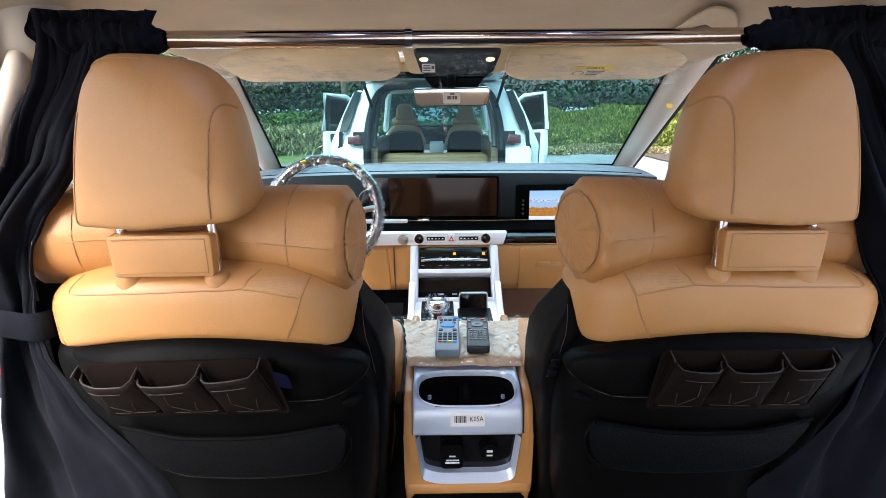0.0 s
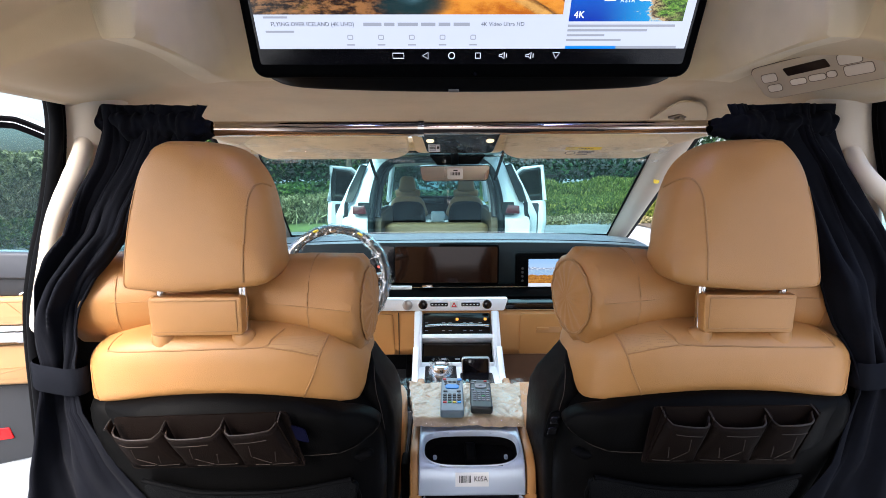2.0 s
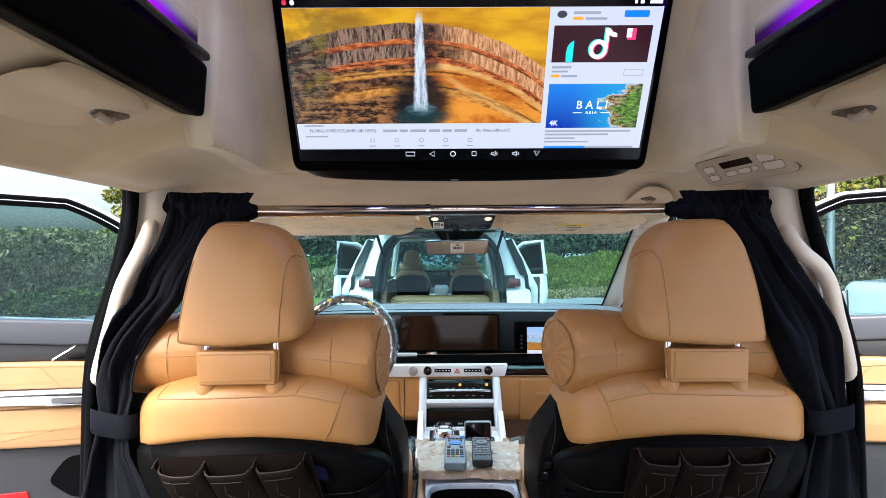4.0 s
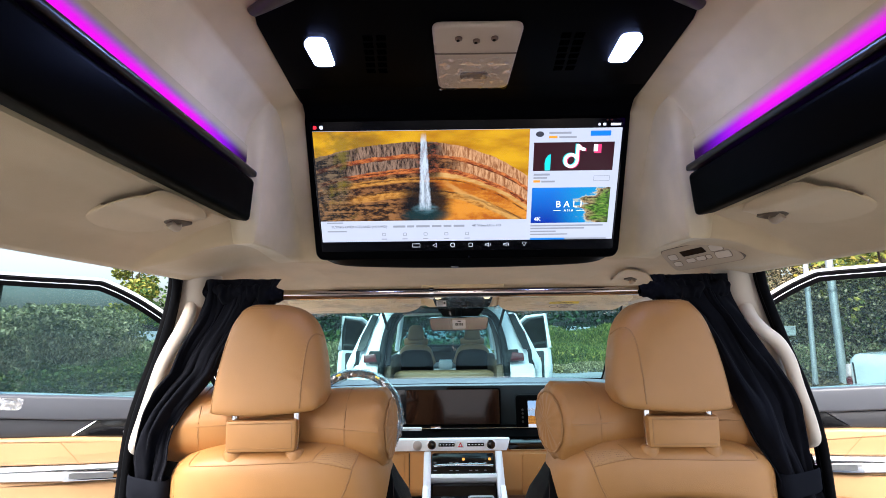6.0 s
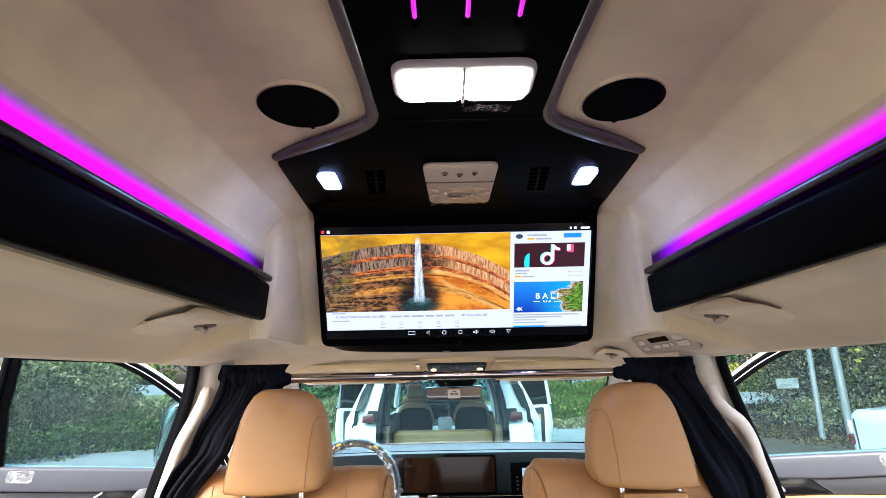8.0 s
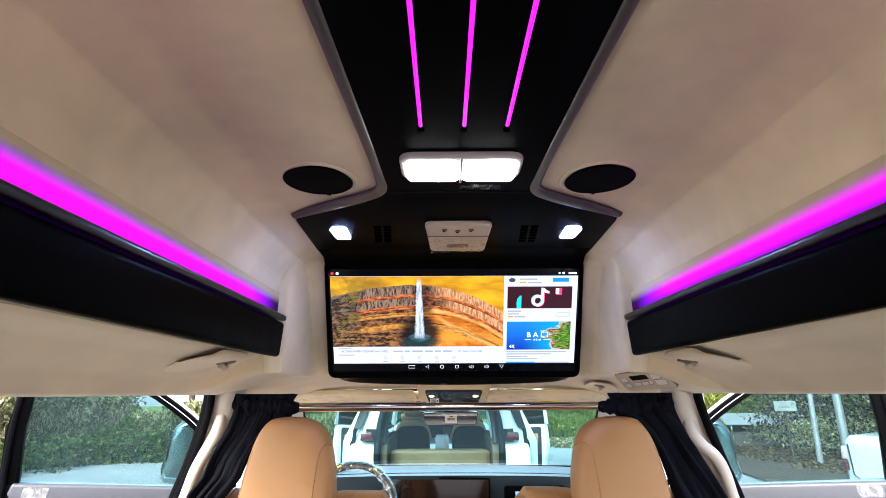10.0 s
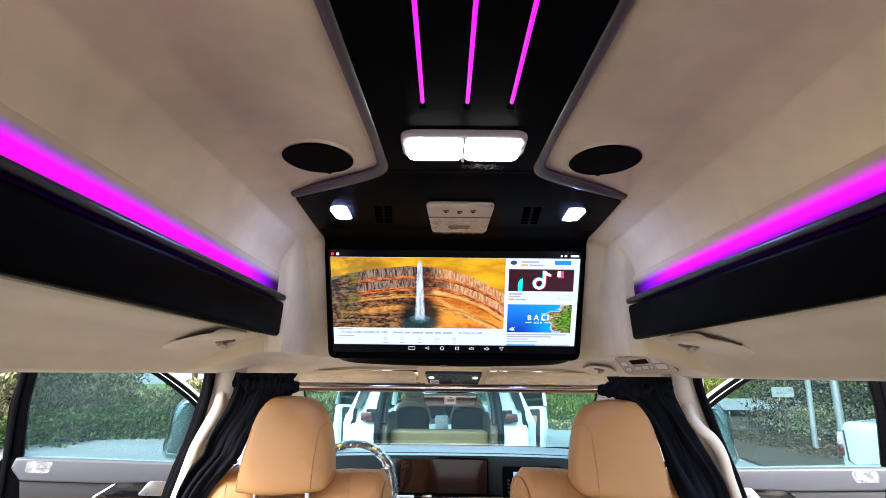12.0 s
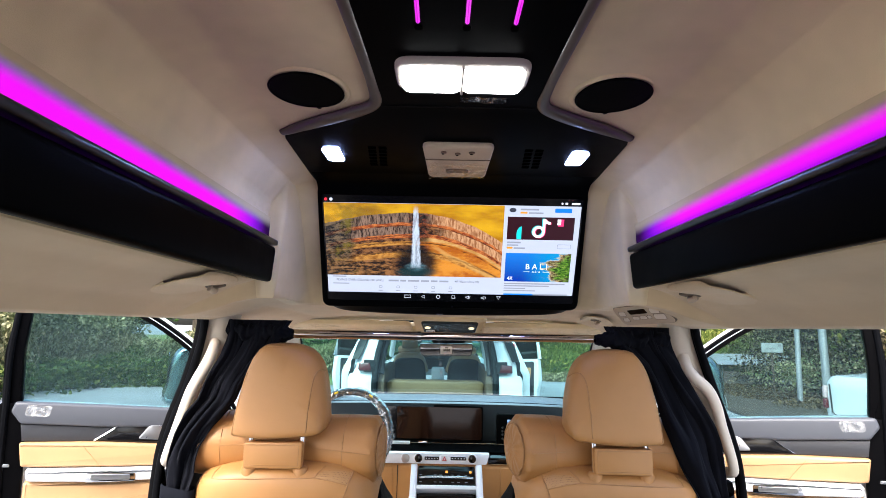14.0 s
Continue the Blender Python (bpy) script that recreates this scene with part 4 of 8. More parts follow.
NAV = -0.0105
nav = [("camera", -0.1185), ("back", -0.0747), ("home", -0.0335), ("recent", 0.0085), ("quiet", 0.049), ("loud", 0.0917), ("down", 0.1333)]
for kind_, u in nav:
    if kind_ == "home":
        o = [(u + 0.0055 * math.cos(a), NAV + 0.0055 * math.sin(a)) for a in span(0, 2 * math.pi, 17)[:-1]]
    elif kind_ == "back":
        o = [(u - 0.006, NAV), (u + 0.004, NAV - 0.0055), (u + 0.004, NAV + 0.0055)]
    elif kind_ == "down":
        o = [(u, NAV - 0.005), (u + 0.006, NAV + 0.005), (u - 0.006, NAV + 0.005)]
    elif kind_ == "camera":
        o = rect(u - 0.009, u + 0.009, NAV - 0.0045, NAV + 0.0045)
    elif kind_ == "recent":
        o = rect(u - 0.0045, u + 0.0045, NAV - 0.0045, NAV + 0.0045)
    else:
        o = [(u - 0.007, NAV - 0.002), (u - 0.003, NAV - 0.002), (u + 0.002, NAV - 0.0055), (u + 0.002, NAV + 0.0055), (u - 0.003, NAV + 0.002), (u - 0.007, NAV + 0.002)]
    part("nav_icon", ring_icon(o, 0.0016), icon_white, monitor, smooth=False)
    if kind_ in ("quiet", "loud"):
        tile("nav_wave", u + 0.0045, u + 0.0056, NAV - 0.003, NAV + 0.003, 0.0014, icon_white)
part("brand_plate", disc(on_screen(0.005, -0.040, -0.001), MN, 0.003, 0.002, 10), black_gloss, monitor)


# ---- side panels with glowing cove strips ----
def side_panel(s):
    y0, y1 = -2.2, 0.692
    ob = thing("overhead_side_panel", (s * 0.45, -0.7, 1.675), "long black overhead side panel with magenta cove glow", "ceiling panel", "overhead side panels")
    prof = rounded([(0.419, 1.673), (0.462, 1.681), (0.462, 1.71), (0.455, 1.755), (0.413, 1.758)], 0.012, 4)
    part("panel_body", slab(prof, y0, y1, lambda u, v, w: (s * u, w, v), 0.016, 4), black_satin, ob)
    lip = rounded([(0.4085, 1.7595), (0.432, 1.7595), (0.432, 1.773), (0.4085, 1.773)], 0.0062, 4)
    part("lip", slab(lip, y0, y1 - 0.008, lambda u, v, w: (s * u, w, v), 0.006, 2), surfaces_lip, ob, "black satin top lip")
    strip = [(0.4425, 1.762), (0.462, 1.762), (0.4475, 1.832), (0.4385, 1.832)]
    part("glow_strip", slab(strip, y0, 0.706, lambda u, v, w: (s * u, w, v)), cove_glow, ob, "glowing strip standing in for the magenta and violet lit cove wall", smooth=False)
    return ob


surfaces_lip = surface("black satin lip", (0.006, 0.0062, 0.0075), 0.30, vary=0.05, rvary=0.02, spec=0.35)
for s in (-1, 1):
    side_panel(s)


# ---- ceiling speakers ----
def speaker(s):
    c = Vector((s * 0.248, 0.288, 0))
    c.z = ceiling_z(c.x, c.y)
    ob = thing("ceiling_speaker", c, "round black speaker set in a raised headliner ring", "speaker", "ceiling speakers")
    up = Vector((0, 0, -1))
    rings = []
    for r, d in ((0.070, 0.0), (0.067, 0.002), (0.063, 0.003), (0.0605, 0.002), (0.060, -0.01)):
        rings.append([c + Vector((r * math.cos(a), r * math.sin(a), -d)) for a in span(0, 2 * math.pi, 33)[:-1]])
    part("collar", loft(rings, caps=False), headliner, ob, "padded beige collar")
    rings = []
    for r, d in ((0.0605, 0.004), (0.057, 0.005), (0.053, -0.006), (0.050, -0.006), (0.049, -0.003), (0.047, -0.003), (0.046, -0.009), (0.030, -0.018), (0.018, -0.022), (0.014, -0.016), (0.004, -0.013)):
        rings.append([c + Vector((r * math.cos(a), r * math.sin(a), -d)) for a in span(0, 2 * math.pi, 33)[:-1]])
    part("grille", loft(rings), black_satin, ob, "black speaker cone")
    part("screw", disc(c + Vector((0.006, 0.0595, -0.001)), up, 0.004, 0.004, 8), black_matte, ob)


for s in (-1, 1):
    speaker(s)


# ---- coat hooks and grips on the flanges ----
def flange_frame(x, y):
    """Place, run (backwards along the van), across (outwards) and normal (down) on the headliner."""
    e = 0.012
    zx = (ceiling_z(x + e, y) - ceiling_z(x - e, y)) / (2 * e)
    zy = (ceiling_z(x, y + e) - ceiling_z(x, y - e)) / (2 * e)
    n = Vector((zx, zy, -1)).normalized()
    run = Vector((0, 1, zy)).normalized()
    return Vector((x, y, ceiling_z(x, y))), run, n.cross(run).normalized(), n


def coat_hook(x, y, arch, blend, rise):
    """A moulded swelling that ends in an undercut arch, with a folding hook in a recess."""
    c, run, across, n = flange_frame(x, y)
    if across.x * x < 0:
        across = -across
    ob = thing("coat_hook", c, "beige folding coat hook in a moulded recess", "coat hook", "coat hooks")
    sg = 1 if x > 0 else -1
    A, B = smooth_line([(a, b, 0) for a, b in arch], 6), smooth_line([(a, b, 0) for a, b in blend], 6)

    def swell(p, q):
        k = p * (len(A) - 1)
        a = A[int(k)].lerp(A[min(int(k) + 1, len(A) - 1)], k - int(k))
        b = B[int(k)].lerp(B[min(int(k) + 1, len(B) - 1)], k - int(k))
        m = b.lerp(a, q)
        o, _, _, nn = flange_frame(sg * m.x, m.y)
        ends = math.sin(math.pi * min(1, max(0, 0.02 + 0.96 * p)))
        return o + nn * (rise * q * q * (3 - 2 * q) * ends ** 0.5 + 0.0006 - 0.0030 * (1 - q) ** 4)

    sw = part("bezel", sheet(swell, span(0, 1, 61), span(0, 1, 21)), headliner_low, ob)
    md = sw.modifiers.new("thick", "SOLIDIFY")
    md.thickness, md.offset = 0.0025, 0

    def lay(u, v, d):
        return c + run * u + across * v + n * d

    h = rise * 0.62
    # the hollow's shade is put into this flush plate's brown colour
    o = rounded([(-0.034, -0.010), (0.030, -0.013), (0.022, 0.012), (-0.022, 0.014)], 0.007, 4)
    part("recess", slab(o, h - 0.006, h + 0.0005, lay, 0.001, 1), beige_dark, ob, "recess shown as a dark brown plate")
    part("hook", tube(smooth_line([lay(0.010, 0.004, h), lay(0.002, 0.002, h + 0.008), lay(-0.010, 0.002, h + 0.010), lay(-0.020, 0.004, h + 0.004)], 4), [0.005] * 6 + [0.0065] * 7, 10), beige_plastic, ob)
    return ob


ARCH = [(0.536, 0.449), (0.512, 0.440), (0.490, 0.437), (0.473, 0.446), (0.467, 0.475), (0.466, 0.53), (0.467, 0.58), (0.476, 0.625)]
BLEND = [(0.540, 0.452), (0.572, 0.465), (0.588, 0.500), (0.590, 0.545), (0.582, 0.590), (0.560, 0.625), (0.520, 0.645), (0.482, 0.636)]
for s in (-1, 1):
    coat_hook(s * 0.512, 0.600, ARCH, BLEND, 0.013)
coat_hook(0.530, 1.320, [(0.600, 1.360), (0.562, 1.24), (0.497, 1.145), (0.450, 1.125), (0.455, 1.20), (0.475, 1.31), (0.490, 1.385)], [(0.600, 1.370), (0.588, 1.392), (0.568, 1.402), (0.546, 1.406), (0.525, 1.405), (0.508, 1.400), (0.493, 1.393)], 0.010)

# ---- rear climate panel on the flange ----
ctl = thing("climate_panel", (0.5, 0.8, 1.62), "beige rear climate control panel with small display", "control panel")
CC = Vector((0.509, 0.833, 1.627))
cu_ = Vector((0.068, -0.140, 0.004)).normalized()
cv_ = Vector((0.035, 0.013, -0.045))
cv_ = (cv_ - cu_ * cv_.dot(cu_)).normalized()
c_n = cu_.cross(cv_).normalized()
if c_n.z > 0:
    c_n = -c_n


def on_ctl(u, v, w):
    return CC + cu_ * u + cv_ * v + c_n * (w + 0.005)


part("plate_gap", slab(rounded([(-0.100, -0.0270), (0.064, -0.0310), (0.086, 0.0303), (-0.088, 0.0350)], 0.018, 5), -0.02, 0.0022, on_ctl, 0.0008, 1), beige_dark, ctl)
part("plate", slab(rounded([(-0.0985, -0.0255), (0.0630, -0.0295), (0.0845, 0.0290), (-0.0870, 0.0340)], 0.017, 5), -0.02, 0.0042, on_ctl, 0.002, 2), beige_plastic, ctl)
part("display", slab(rounded([(-0.048, -0.0165), (0.010, -0.0185), (0.014, -0.0045), (-0.044, -0.0025)], 0.002, 2), 0.002, 0.0050, on_ctl), black_gloss, ctl, "black display")
for u0, u1, v0, v1 in ((-0.082, -0.060, -0.012, 0.002), (0.024, 0.052, -0.019, -0.003), (0.028, 0.062, 0.000, 0.016), (-0.044, -0.022, 0.005, 0.015), (-0.018, 0.004, 0.004, 0.014), (0.006, 0.018, 0.003, 0.013), (-0.078, -0.058, 0.008, 0.020)):
    part("button_gap", slab(rounded(rect(u0 - 0.001, u1 + 0.001, v0 - 0.001, v1 + 0.001), 0.005, 3), 0.003, 0.0045, on_ctl), beige_dark, ctl)
    part("button", slab(rounded(rect(u0, u1, v0, v1), 0.0045, 3), 0.003, 0.0054, on_ctl, 0.0008, 1), pillar_plastic, ctl)

# ---- shell of the van round the camera ----
def wall(name, bm, mat, label):
    return tagged(part(name, bm, mat), label, "wall", kind="structure")


for s, side in ((-1, "left"), (1, "right")):
    wall("wall_" + side, box(s * 0.70, s * 0.80, -2.4, -0.45, 0.45, 1.60, 0.02), pillar_plastic, "beige rear side wall of the van")
    tagged(part("sill_" + side, box(s * 0.78, s * 0.92, -0.45, 2.2, 0.30, 0.47, 0.02), black_matte), "black door sill", "sill", kind="structure")
    tagged(part("roof_rail_" + side, box(s * 0.655, s * 0.70, -2.4, 1.75, 1.612, 1.66, 0.012), black_matte), "black roof rail above the door opening", "roof rail", kind="structure")
wall("wall_rear", box(-0.8, 0.8, -2.46, -2.405, 0.45, 0.75, 0.01), pillar_plastic, "low beige rear sill below the open tailgate")
tagged(part("floor", box(-0.80, 0.80, -2.4, 2.75, 0.40, 0.45), dark_floor), "dark carpeted van floor", "floor", kind="structure")
tagged(part("roof", box(-0.72, 0.72, -2.46, 1.2, 2.0, 2.04, 0.015), white_paint), "white raised van roof", "roof", kind="structure")
wall("firewall", box(-0.85, 0.85, 2.62, 2.70, 0.40, 1.12, 0.01), black_matte, "black bulkhead under the windscreen")
tagged(part("bonnet", sheet(lambda u, v: (u * 0.9, v, 1.10 - 0.12 * ((v - 2.66) / 1.05) ** 2 - 0.05 * u * u), span(-1, 1, 12), span(2.66, 3.7, 8)), white_paint), "white van bonnet", "bonnet", kind="structure")


def seal_path(s):
    pts = [(0.672, 0.30, 1.628), (0.672, 0.60, 1.628), (0.671, 0.82, 1.626), (0.671, 0.893, 1.612), (0.674, 0.912, 1.57), (0.684, 0.913, 1.50), (0.706, 0.914, 1.41), (0.735, 0.915, 1.32), (0.755, 0.915, 1.22), (0.761, 0.915, 1.05), (0.761, 0.91, 0.85), (0.761, 0.90, 0.46)]
    return smooth_line([(s * x + (0.016 * min(1, max(0, (1.60 - z) / 0.15)) if s > 0 else 0), y, z) for x, y, z in pts], 8)


for s in (-1, 1):
    ob = tagged(part("door_seal", tube(seal_path(s), 0.010, 10), rubber), "black rubber door seal round the side opening", "door seal", "door seals", "structure")
    so = tagged(part("pillar_panel", tube([p + Vector((-0.012 if s < 0 else 0.004, 0.016, 0.004)) for p in seal_path(s)[24:]], 0.0155 if s < 0 else 0.011, 12), black_matte), "black outer door pillar", "pillar", "door pillars", "structure")

    def ring(x, y, z, hx, hy):
        return [(s * (x + hx * math.cos(a)), y + hy * math.sin(a), z) for a in span(0, 2 * math.pi, 21)[:-1]]

    rows = [(0.660, 0.980, 1.625, 0.058, 0.055), (0.664, 0.980, 1.56, 0.055, 0.050), (0.676, 0.982, 1.50, 0.050, 0.047), (0.698, 0.985, 1.43, 0.040, 0.045), (0.722, 0.990, 1.33, 0.034, 0.045), (0.740, 0.990, 1.18, 0.028, 0.05), (0.740, 0.990, 0.45, 0.024, 0.06)]
    tagged(part("pillar_trim", loft([ring(*r) for r in rows]), pillar_plastic), "pale beige moulded door pillar trim", "pillar", "door pillars", "structure")
    tagged(part("pillar_lower", box(s * 0.700, s * 0.768, 0.93, 1.06, 0.45, 1.19, 0.02, 2), black_matte), "black lower door pillar trim", "pillar", "door pillars", "structure")
    grip = thing("grab_handle", (s * 0.70, 0.9, 1.3), "pale beige grab handle on the door pillar", "grab handle", "grab handles")
    bend = ((0.655, 0.945, 1.530), (0.648, 0.920, 1.502), (0.655, 0.906, 1.468), (0.672, 0.902, 1.432), (0.689, 0.900, 1.392), (0.705, 0.900, 1.337), (0.721, 0.900, 1.28), (0.734, 0.903, 1.237), (0.740, 0.912, 1.218), (0.742, 0.945, 1.208)) if s < 0 else ((0.652, 0.940, 1.510), (0.648, 0.915, 1.482), (0.660, 0.902, 1.458), (0.690, 0.900, 1.430), (0.710, 0.900, 1.392), (0.722, 0.900, 1.337), (0.737, 0.900, 1.28), (0.747, 0.903, 1.237), (0.750, 0.912, 1.218), (0.750, 0.945, 1.208))
    pts = smooth_line([(s * x, y, z) for x, y, z in bend], 6)
    part("bar", tube(pts, [0.0140 + 0.0012 * math.sin(i * 0.12) for i in range(len(pts))], 14), pillar_plastic, grip)

# ---- curtain rod and curtains ----
rod = thing("curtain_rod", (0, 0.957, 1.553), "bronze chrome telescopic curtain rod across the headliner", "curtain rod")
part("tube", tube([(-0.615, 0.957, 1.553), (-0.083, 0.957, 1.5535)], 0.0125, 20), rod_metal, rod)
part("inner_tube", tube([(-0.084, 0.957, 1.5535), (0.592, 0.957, 1.555)], 0.0112, 20), rod_metal, rod)
part("joint_ring", tube([(-0.090, 0.957, 1.5535), (-0.080, 0.957, 1.5535)], 0.0145, 20), chrome, rod)


def curtain(s):
    ob = thing("curtain", (s * 0.74, 0.95, 0.46), "black gathered curtain tied back beside the seat", "curtain", "curtains")
    if s < 0:
        rows = ((1.592, 0.440, 0.612), (1.575, 0.452, 0.612), (1.53, 0.472, 0.616), (1.492, 0.504, 0.624), (1.454, 0.532, 0.642), (1.42, 0.552, 0.652), (1.38, 0.566, 0.656), (1.348, 0.588, 0.676), (1.31, 0.617, 0.692), (1.264, 0.635, 0.712), (1.23, 0.636, 0.722), (1.20, 0.634, 0.722), (1.172, 0.645, 0.714), (1.137, 0.652, 0.716), (1.084, 0.648, 0.730), (0.99, 0.600, 0.750), (0.93, 0.555, 0.758), (0.85, 0.505, 0.758), (0.65, 0.43, 0.758), (0.47, 0.41, 0.758))
    else:
        rows = ((1.592, 0.432, 0.612), (1.575, 0.440, 0.612), (1.53, 0.472, 0.620), (1.487, 0.520, 0.634), (1.444, 0.540, 0.648), (1.39, 0.554, 0.668), (1.336, 0.566, 0.686), (1.302, 0.577, 0.694), (1.26, 0.590, 0.700), (1.222, 0.602, 0.704), (1.163, 0.634, 0.708), (1.115, 0.646, 0.722), (0.99, 0.600, 0.745), (0.93, 0.555, 0.756), (0.85, 0.505, 0.758), (0.65, 0.43, 0.758), (0.47, 0.41, 0.758))
    amp = ((0.47, 0.032), (0.65, 0.030), (0.85, 0.026), (0.98, 0.022), (1.10, 0.014), (1.15, 0.010), (1.19, 0.014), (1.25, 0.024), (1.33, 0.024), (1.42, 0.018), (1.58, 0.015))
    edge_in = [(z, a) for z, a, b in rows[::-1]]
    edge_out = [(z, b) for z, a, b in rows[::-1]]

    def cloth(u, v):
        a, b, w = lerp_table(edge_in, v), lerp_table(edge_out, v), lerp_table(amp, v)
        x = a + (b - a) * u
        wob = 0.30 * noise.noise((u * 2.2, v * 2.6, s * 4.0)) + 0.08 * noise.noise((u * 6, v * 6, s * 9.0))
        big = math.sin((u + wob + 0.9 * (v - 1.3)) * 2 * math.pi * 1.7 + s)
        mid = noise.noise(((u + wob * 0.6 + 0.5 * (v - 1.3)) * 6.0, v * 1.6, s * 3.0))
        fine = noise.noise(((u + wob) * 17.0, v * 2.0, s * 5.0)) * min(1, max(0.1, (v - 1.0) / 0.2))
        up = min(1, max(0, (v - 1.30) / 0.25))
        fold = 0.85 * big * (1 - 0.5 * up) + 1.0 * mid + 0.24 * fine * (1 + 1.5 * up)
        w *= 0.8
        return (s * (x + 0.006 * noise.noise((u * 5, v * 7, 1))), 0.866 + 0.072 * up + w * fold + 0.010 * noise.noise((u * 5, v * 6, 2)), v)

    sh = part("cloth", sheet(cloth, span(0, 1, 240), span(1.590, 0.47, 134)), black_cloth, ob)
    md = sh.modifiers.new("thick", "SOLIDIFY")
    md.thickness = 0.0025

    def bunch(u, v):
        x = (0.438 + 0.178 * u) if s < 0 else (0.408 + 0.200 * u)
        r = 0.026 + 0.012 * noise.noise((u * 7, math.cos(v) * 1.2, math.sin(v) * 1.2 + s * 7)) + 0.006 * noise.noise((u * 22, math.cos(v) * 1.6, math.sin(v) * 1.6 + s * 3))
        r *= 0.42 + 0.58 * min(1, 4 * u)
        return (s * x, 0.950 + r * math.cos(v) * 1.1, 1.553 + r * math.sin(v) * (0.95 if math.sin(v) > 0 else 1.1) + 0.006 * u)

    part("gathered_top", sheet(bunch, span(0, 1, 90), span(0, 2 * math.pi, 41)), black_cloth, ob, "bunched curtain top on the rod")
    rings = []
    for z, k in ((1.170, 0.97), (1.166, 1.03), (1.128, 1.03), (1.124, 0.97)):
        rings.append([(s * (0.682 + 0.041 * k * math.cos(a)), 0.872 + 0.026 * k * math.sin(a) + 0.003 * math.sin(3 * a), z + 0.008 * math.cos(a)) for a in span(0, 2 * math.pi, 29)[:-1]])
    part("tie_band", loft(rings, caps=False), band_cloth, ob, "charcoal tie-back band")


for s in (-1, 1):
    curtain(s)


# ---- front seats ----
def ruled_seam(pts, r, mat, parent, name="seam", n=6, sink=0.3):
    """A raised line laid on the rear side of a part."""
    me = parent.data
    tree = BVHTree.FromPolygons([v.co + ORIGIN[parent] for v in me.vertices], [p.vertices for p in me.polygons])
    line = []
    way = Vector((0, 1, -0.25)).normalized()
    for p in smooth_line(pts, n):
        hit = tree.ray_cast(p - way * 0.5, way)
        if hit[0] is not None and abs(hit[0].y - p.y) < 0.09:
            line.append(hit[0] - way * r * sink)
    if len(line) < 3:
        line = [Vector(p) for p in pts]
    return part(name, tube(line, r, 6), mat, parent)


def front_seat(s):
    CX = 0.437
    ob = thing("front_seat", (s * CX, 1.1, 0.45), "tan leather front seat with a dark grey back shell", "seat", "front seats")

    def at(u, y, z):
        return Vector((s * (CX - u), y, z))

    # headrest: straight crisp outer and lower edges, round inner and upper ones
    hd = [(-0.034, 1.528), (0.018, 1.527), (0.058, 1.515), (0.086, 1.490), (0.103, 1.456), (0.113, 1.416), (0.120, 1.371), (0.119, 1.324), (0.107, 1.304), (0.078, 1.298), (0.03, 1.294), (-0.03, 1.291), (-0.092, 1.295), (-0.1125, 1.299), (-0.1145, 1.312), (-0.110, 1.36), (-0.102, 1.41), (-0.092, 1.456), (-0.080, 1.490), (-0.062, 1.516), (-0.049, 1.525)]
    du, dy = (0.010, -0.010) if s > 0 else (0.0, 0.0)
    hd = [(a + du, b) for a, b in hd]
    hd = smooth_line(hd, 4, True)

    def crisp(u, v):
        k = min(1, max(0, (0.02 - u) / 0.10))
        return 3.4 + 9.0 * k + 7.0 * max(0, 1 - (v - 1.292) / 0.06) * (1 - k)

    head = part("headrest", pillow(hd, 0.838 + dy, 0.965 + dy, lambda u, v, w: at(u, w + 0.10 * (v - 1.3), v), 4.4, 22, crisp), tan_leather, ob)
    ruled_seam([at(0.125, 0.91, 1.425), at(0.121, 0.89, 1.449), at(0.110, 0.875, 1.4655), at(0.096, 0.866, 1.465), at(0.086, 0.861, 1.448), at(0.081, 0.86, 1.415), at(0.078, 0.86, 1.362), at(0.077, 0.86, 1.311), at(0.075, 0.865, 1.303)], 0.0017, tan_seam, head)
    ruled_seam([at(-0.087 + du, 0.872, 1.448), at(-0.0965 + du, 0.866, 1.41), at(-0.1045 + du, 0.862, 1.36), at(-0.109 + du, 0.850, 1.312), at(-0.107 + du, 0.850, 1.299)], 0.0013, tan_seam, head)
    ruled_seam([at(-0.066, 0.885, 1.505), at(-0.045, 0.885, 1.516), at(0.0, 0.885, 1.518)], 0.0013, tan_seam, head)
    for u in (-0.069, 0.0625):
        part("post", tube([at(u, 0.870, 1.215), at(u, 0.872, 1.315)], 0.0072, 16), chrome, ob, "chrome headrest post")
        part("post_guide", slab([(u + 0.019 * math.cos(a), 0.868 + 0.016 * math.sin(a)) for a in span(0, 2 * math.pi, 25)[:-1]], 1.190, 1.2235, lambda a, b, c: at(a, b, c), 0.008, 3), tan_leather, ob, "tan post guide")
    # shoulder: flat rear face, crisp lower hem, rounded top
    crest = [(-0.222, 1.142), (-0.219, 1.160), (-0.211, 1.180), (-0.196, 1.198), (-0.170, 1.211), (-0.11, 1.226), (-0.03, 1.232), (0.07, 1.232), (0.15, 1.228), (0.200, 1.214), (0.225, 1.200), (0.243, 1.180), (0.252, 1.162), (0.256, 1.146)]
    foot = [(-0.222, 1.128), (-0.219, 1.108), (-0.212, 1.095), (-0.196, 1.093), (-0.14, 1.103), (-0.06, 1.111), (0.03, 1.114), (0.10, 1.111), (0.15, 1.105), (0.195, 1.094), (0.230, 1.081), (0.243, 1.088), (0.252, 1.112), (0.256, 1.134)]
    crest, foot = ([(p.x, p.y) for p in smooth_line(line, 5)] for line in (crest, foot))

    def fall(u, y, z):
        return at(u, y + 6.0 * max(0, z - 1.175) ** 2 + 1.6 * max(0, u - 0.12) ** 2 + 0.8 * max(0, -0.12 - u) ** 2, z)

    rings = []
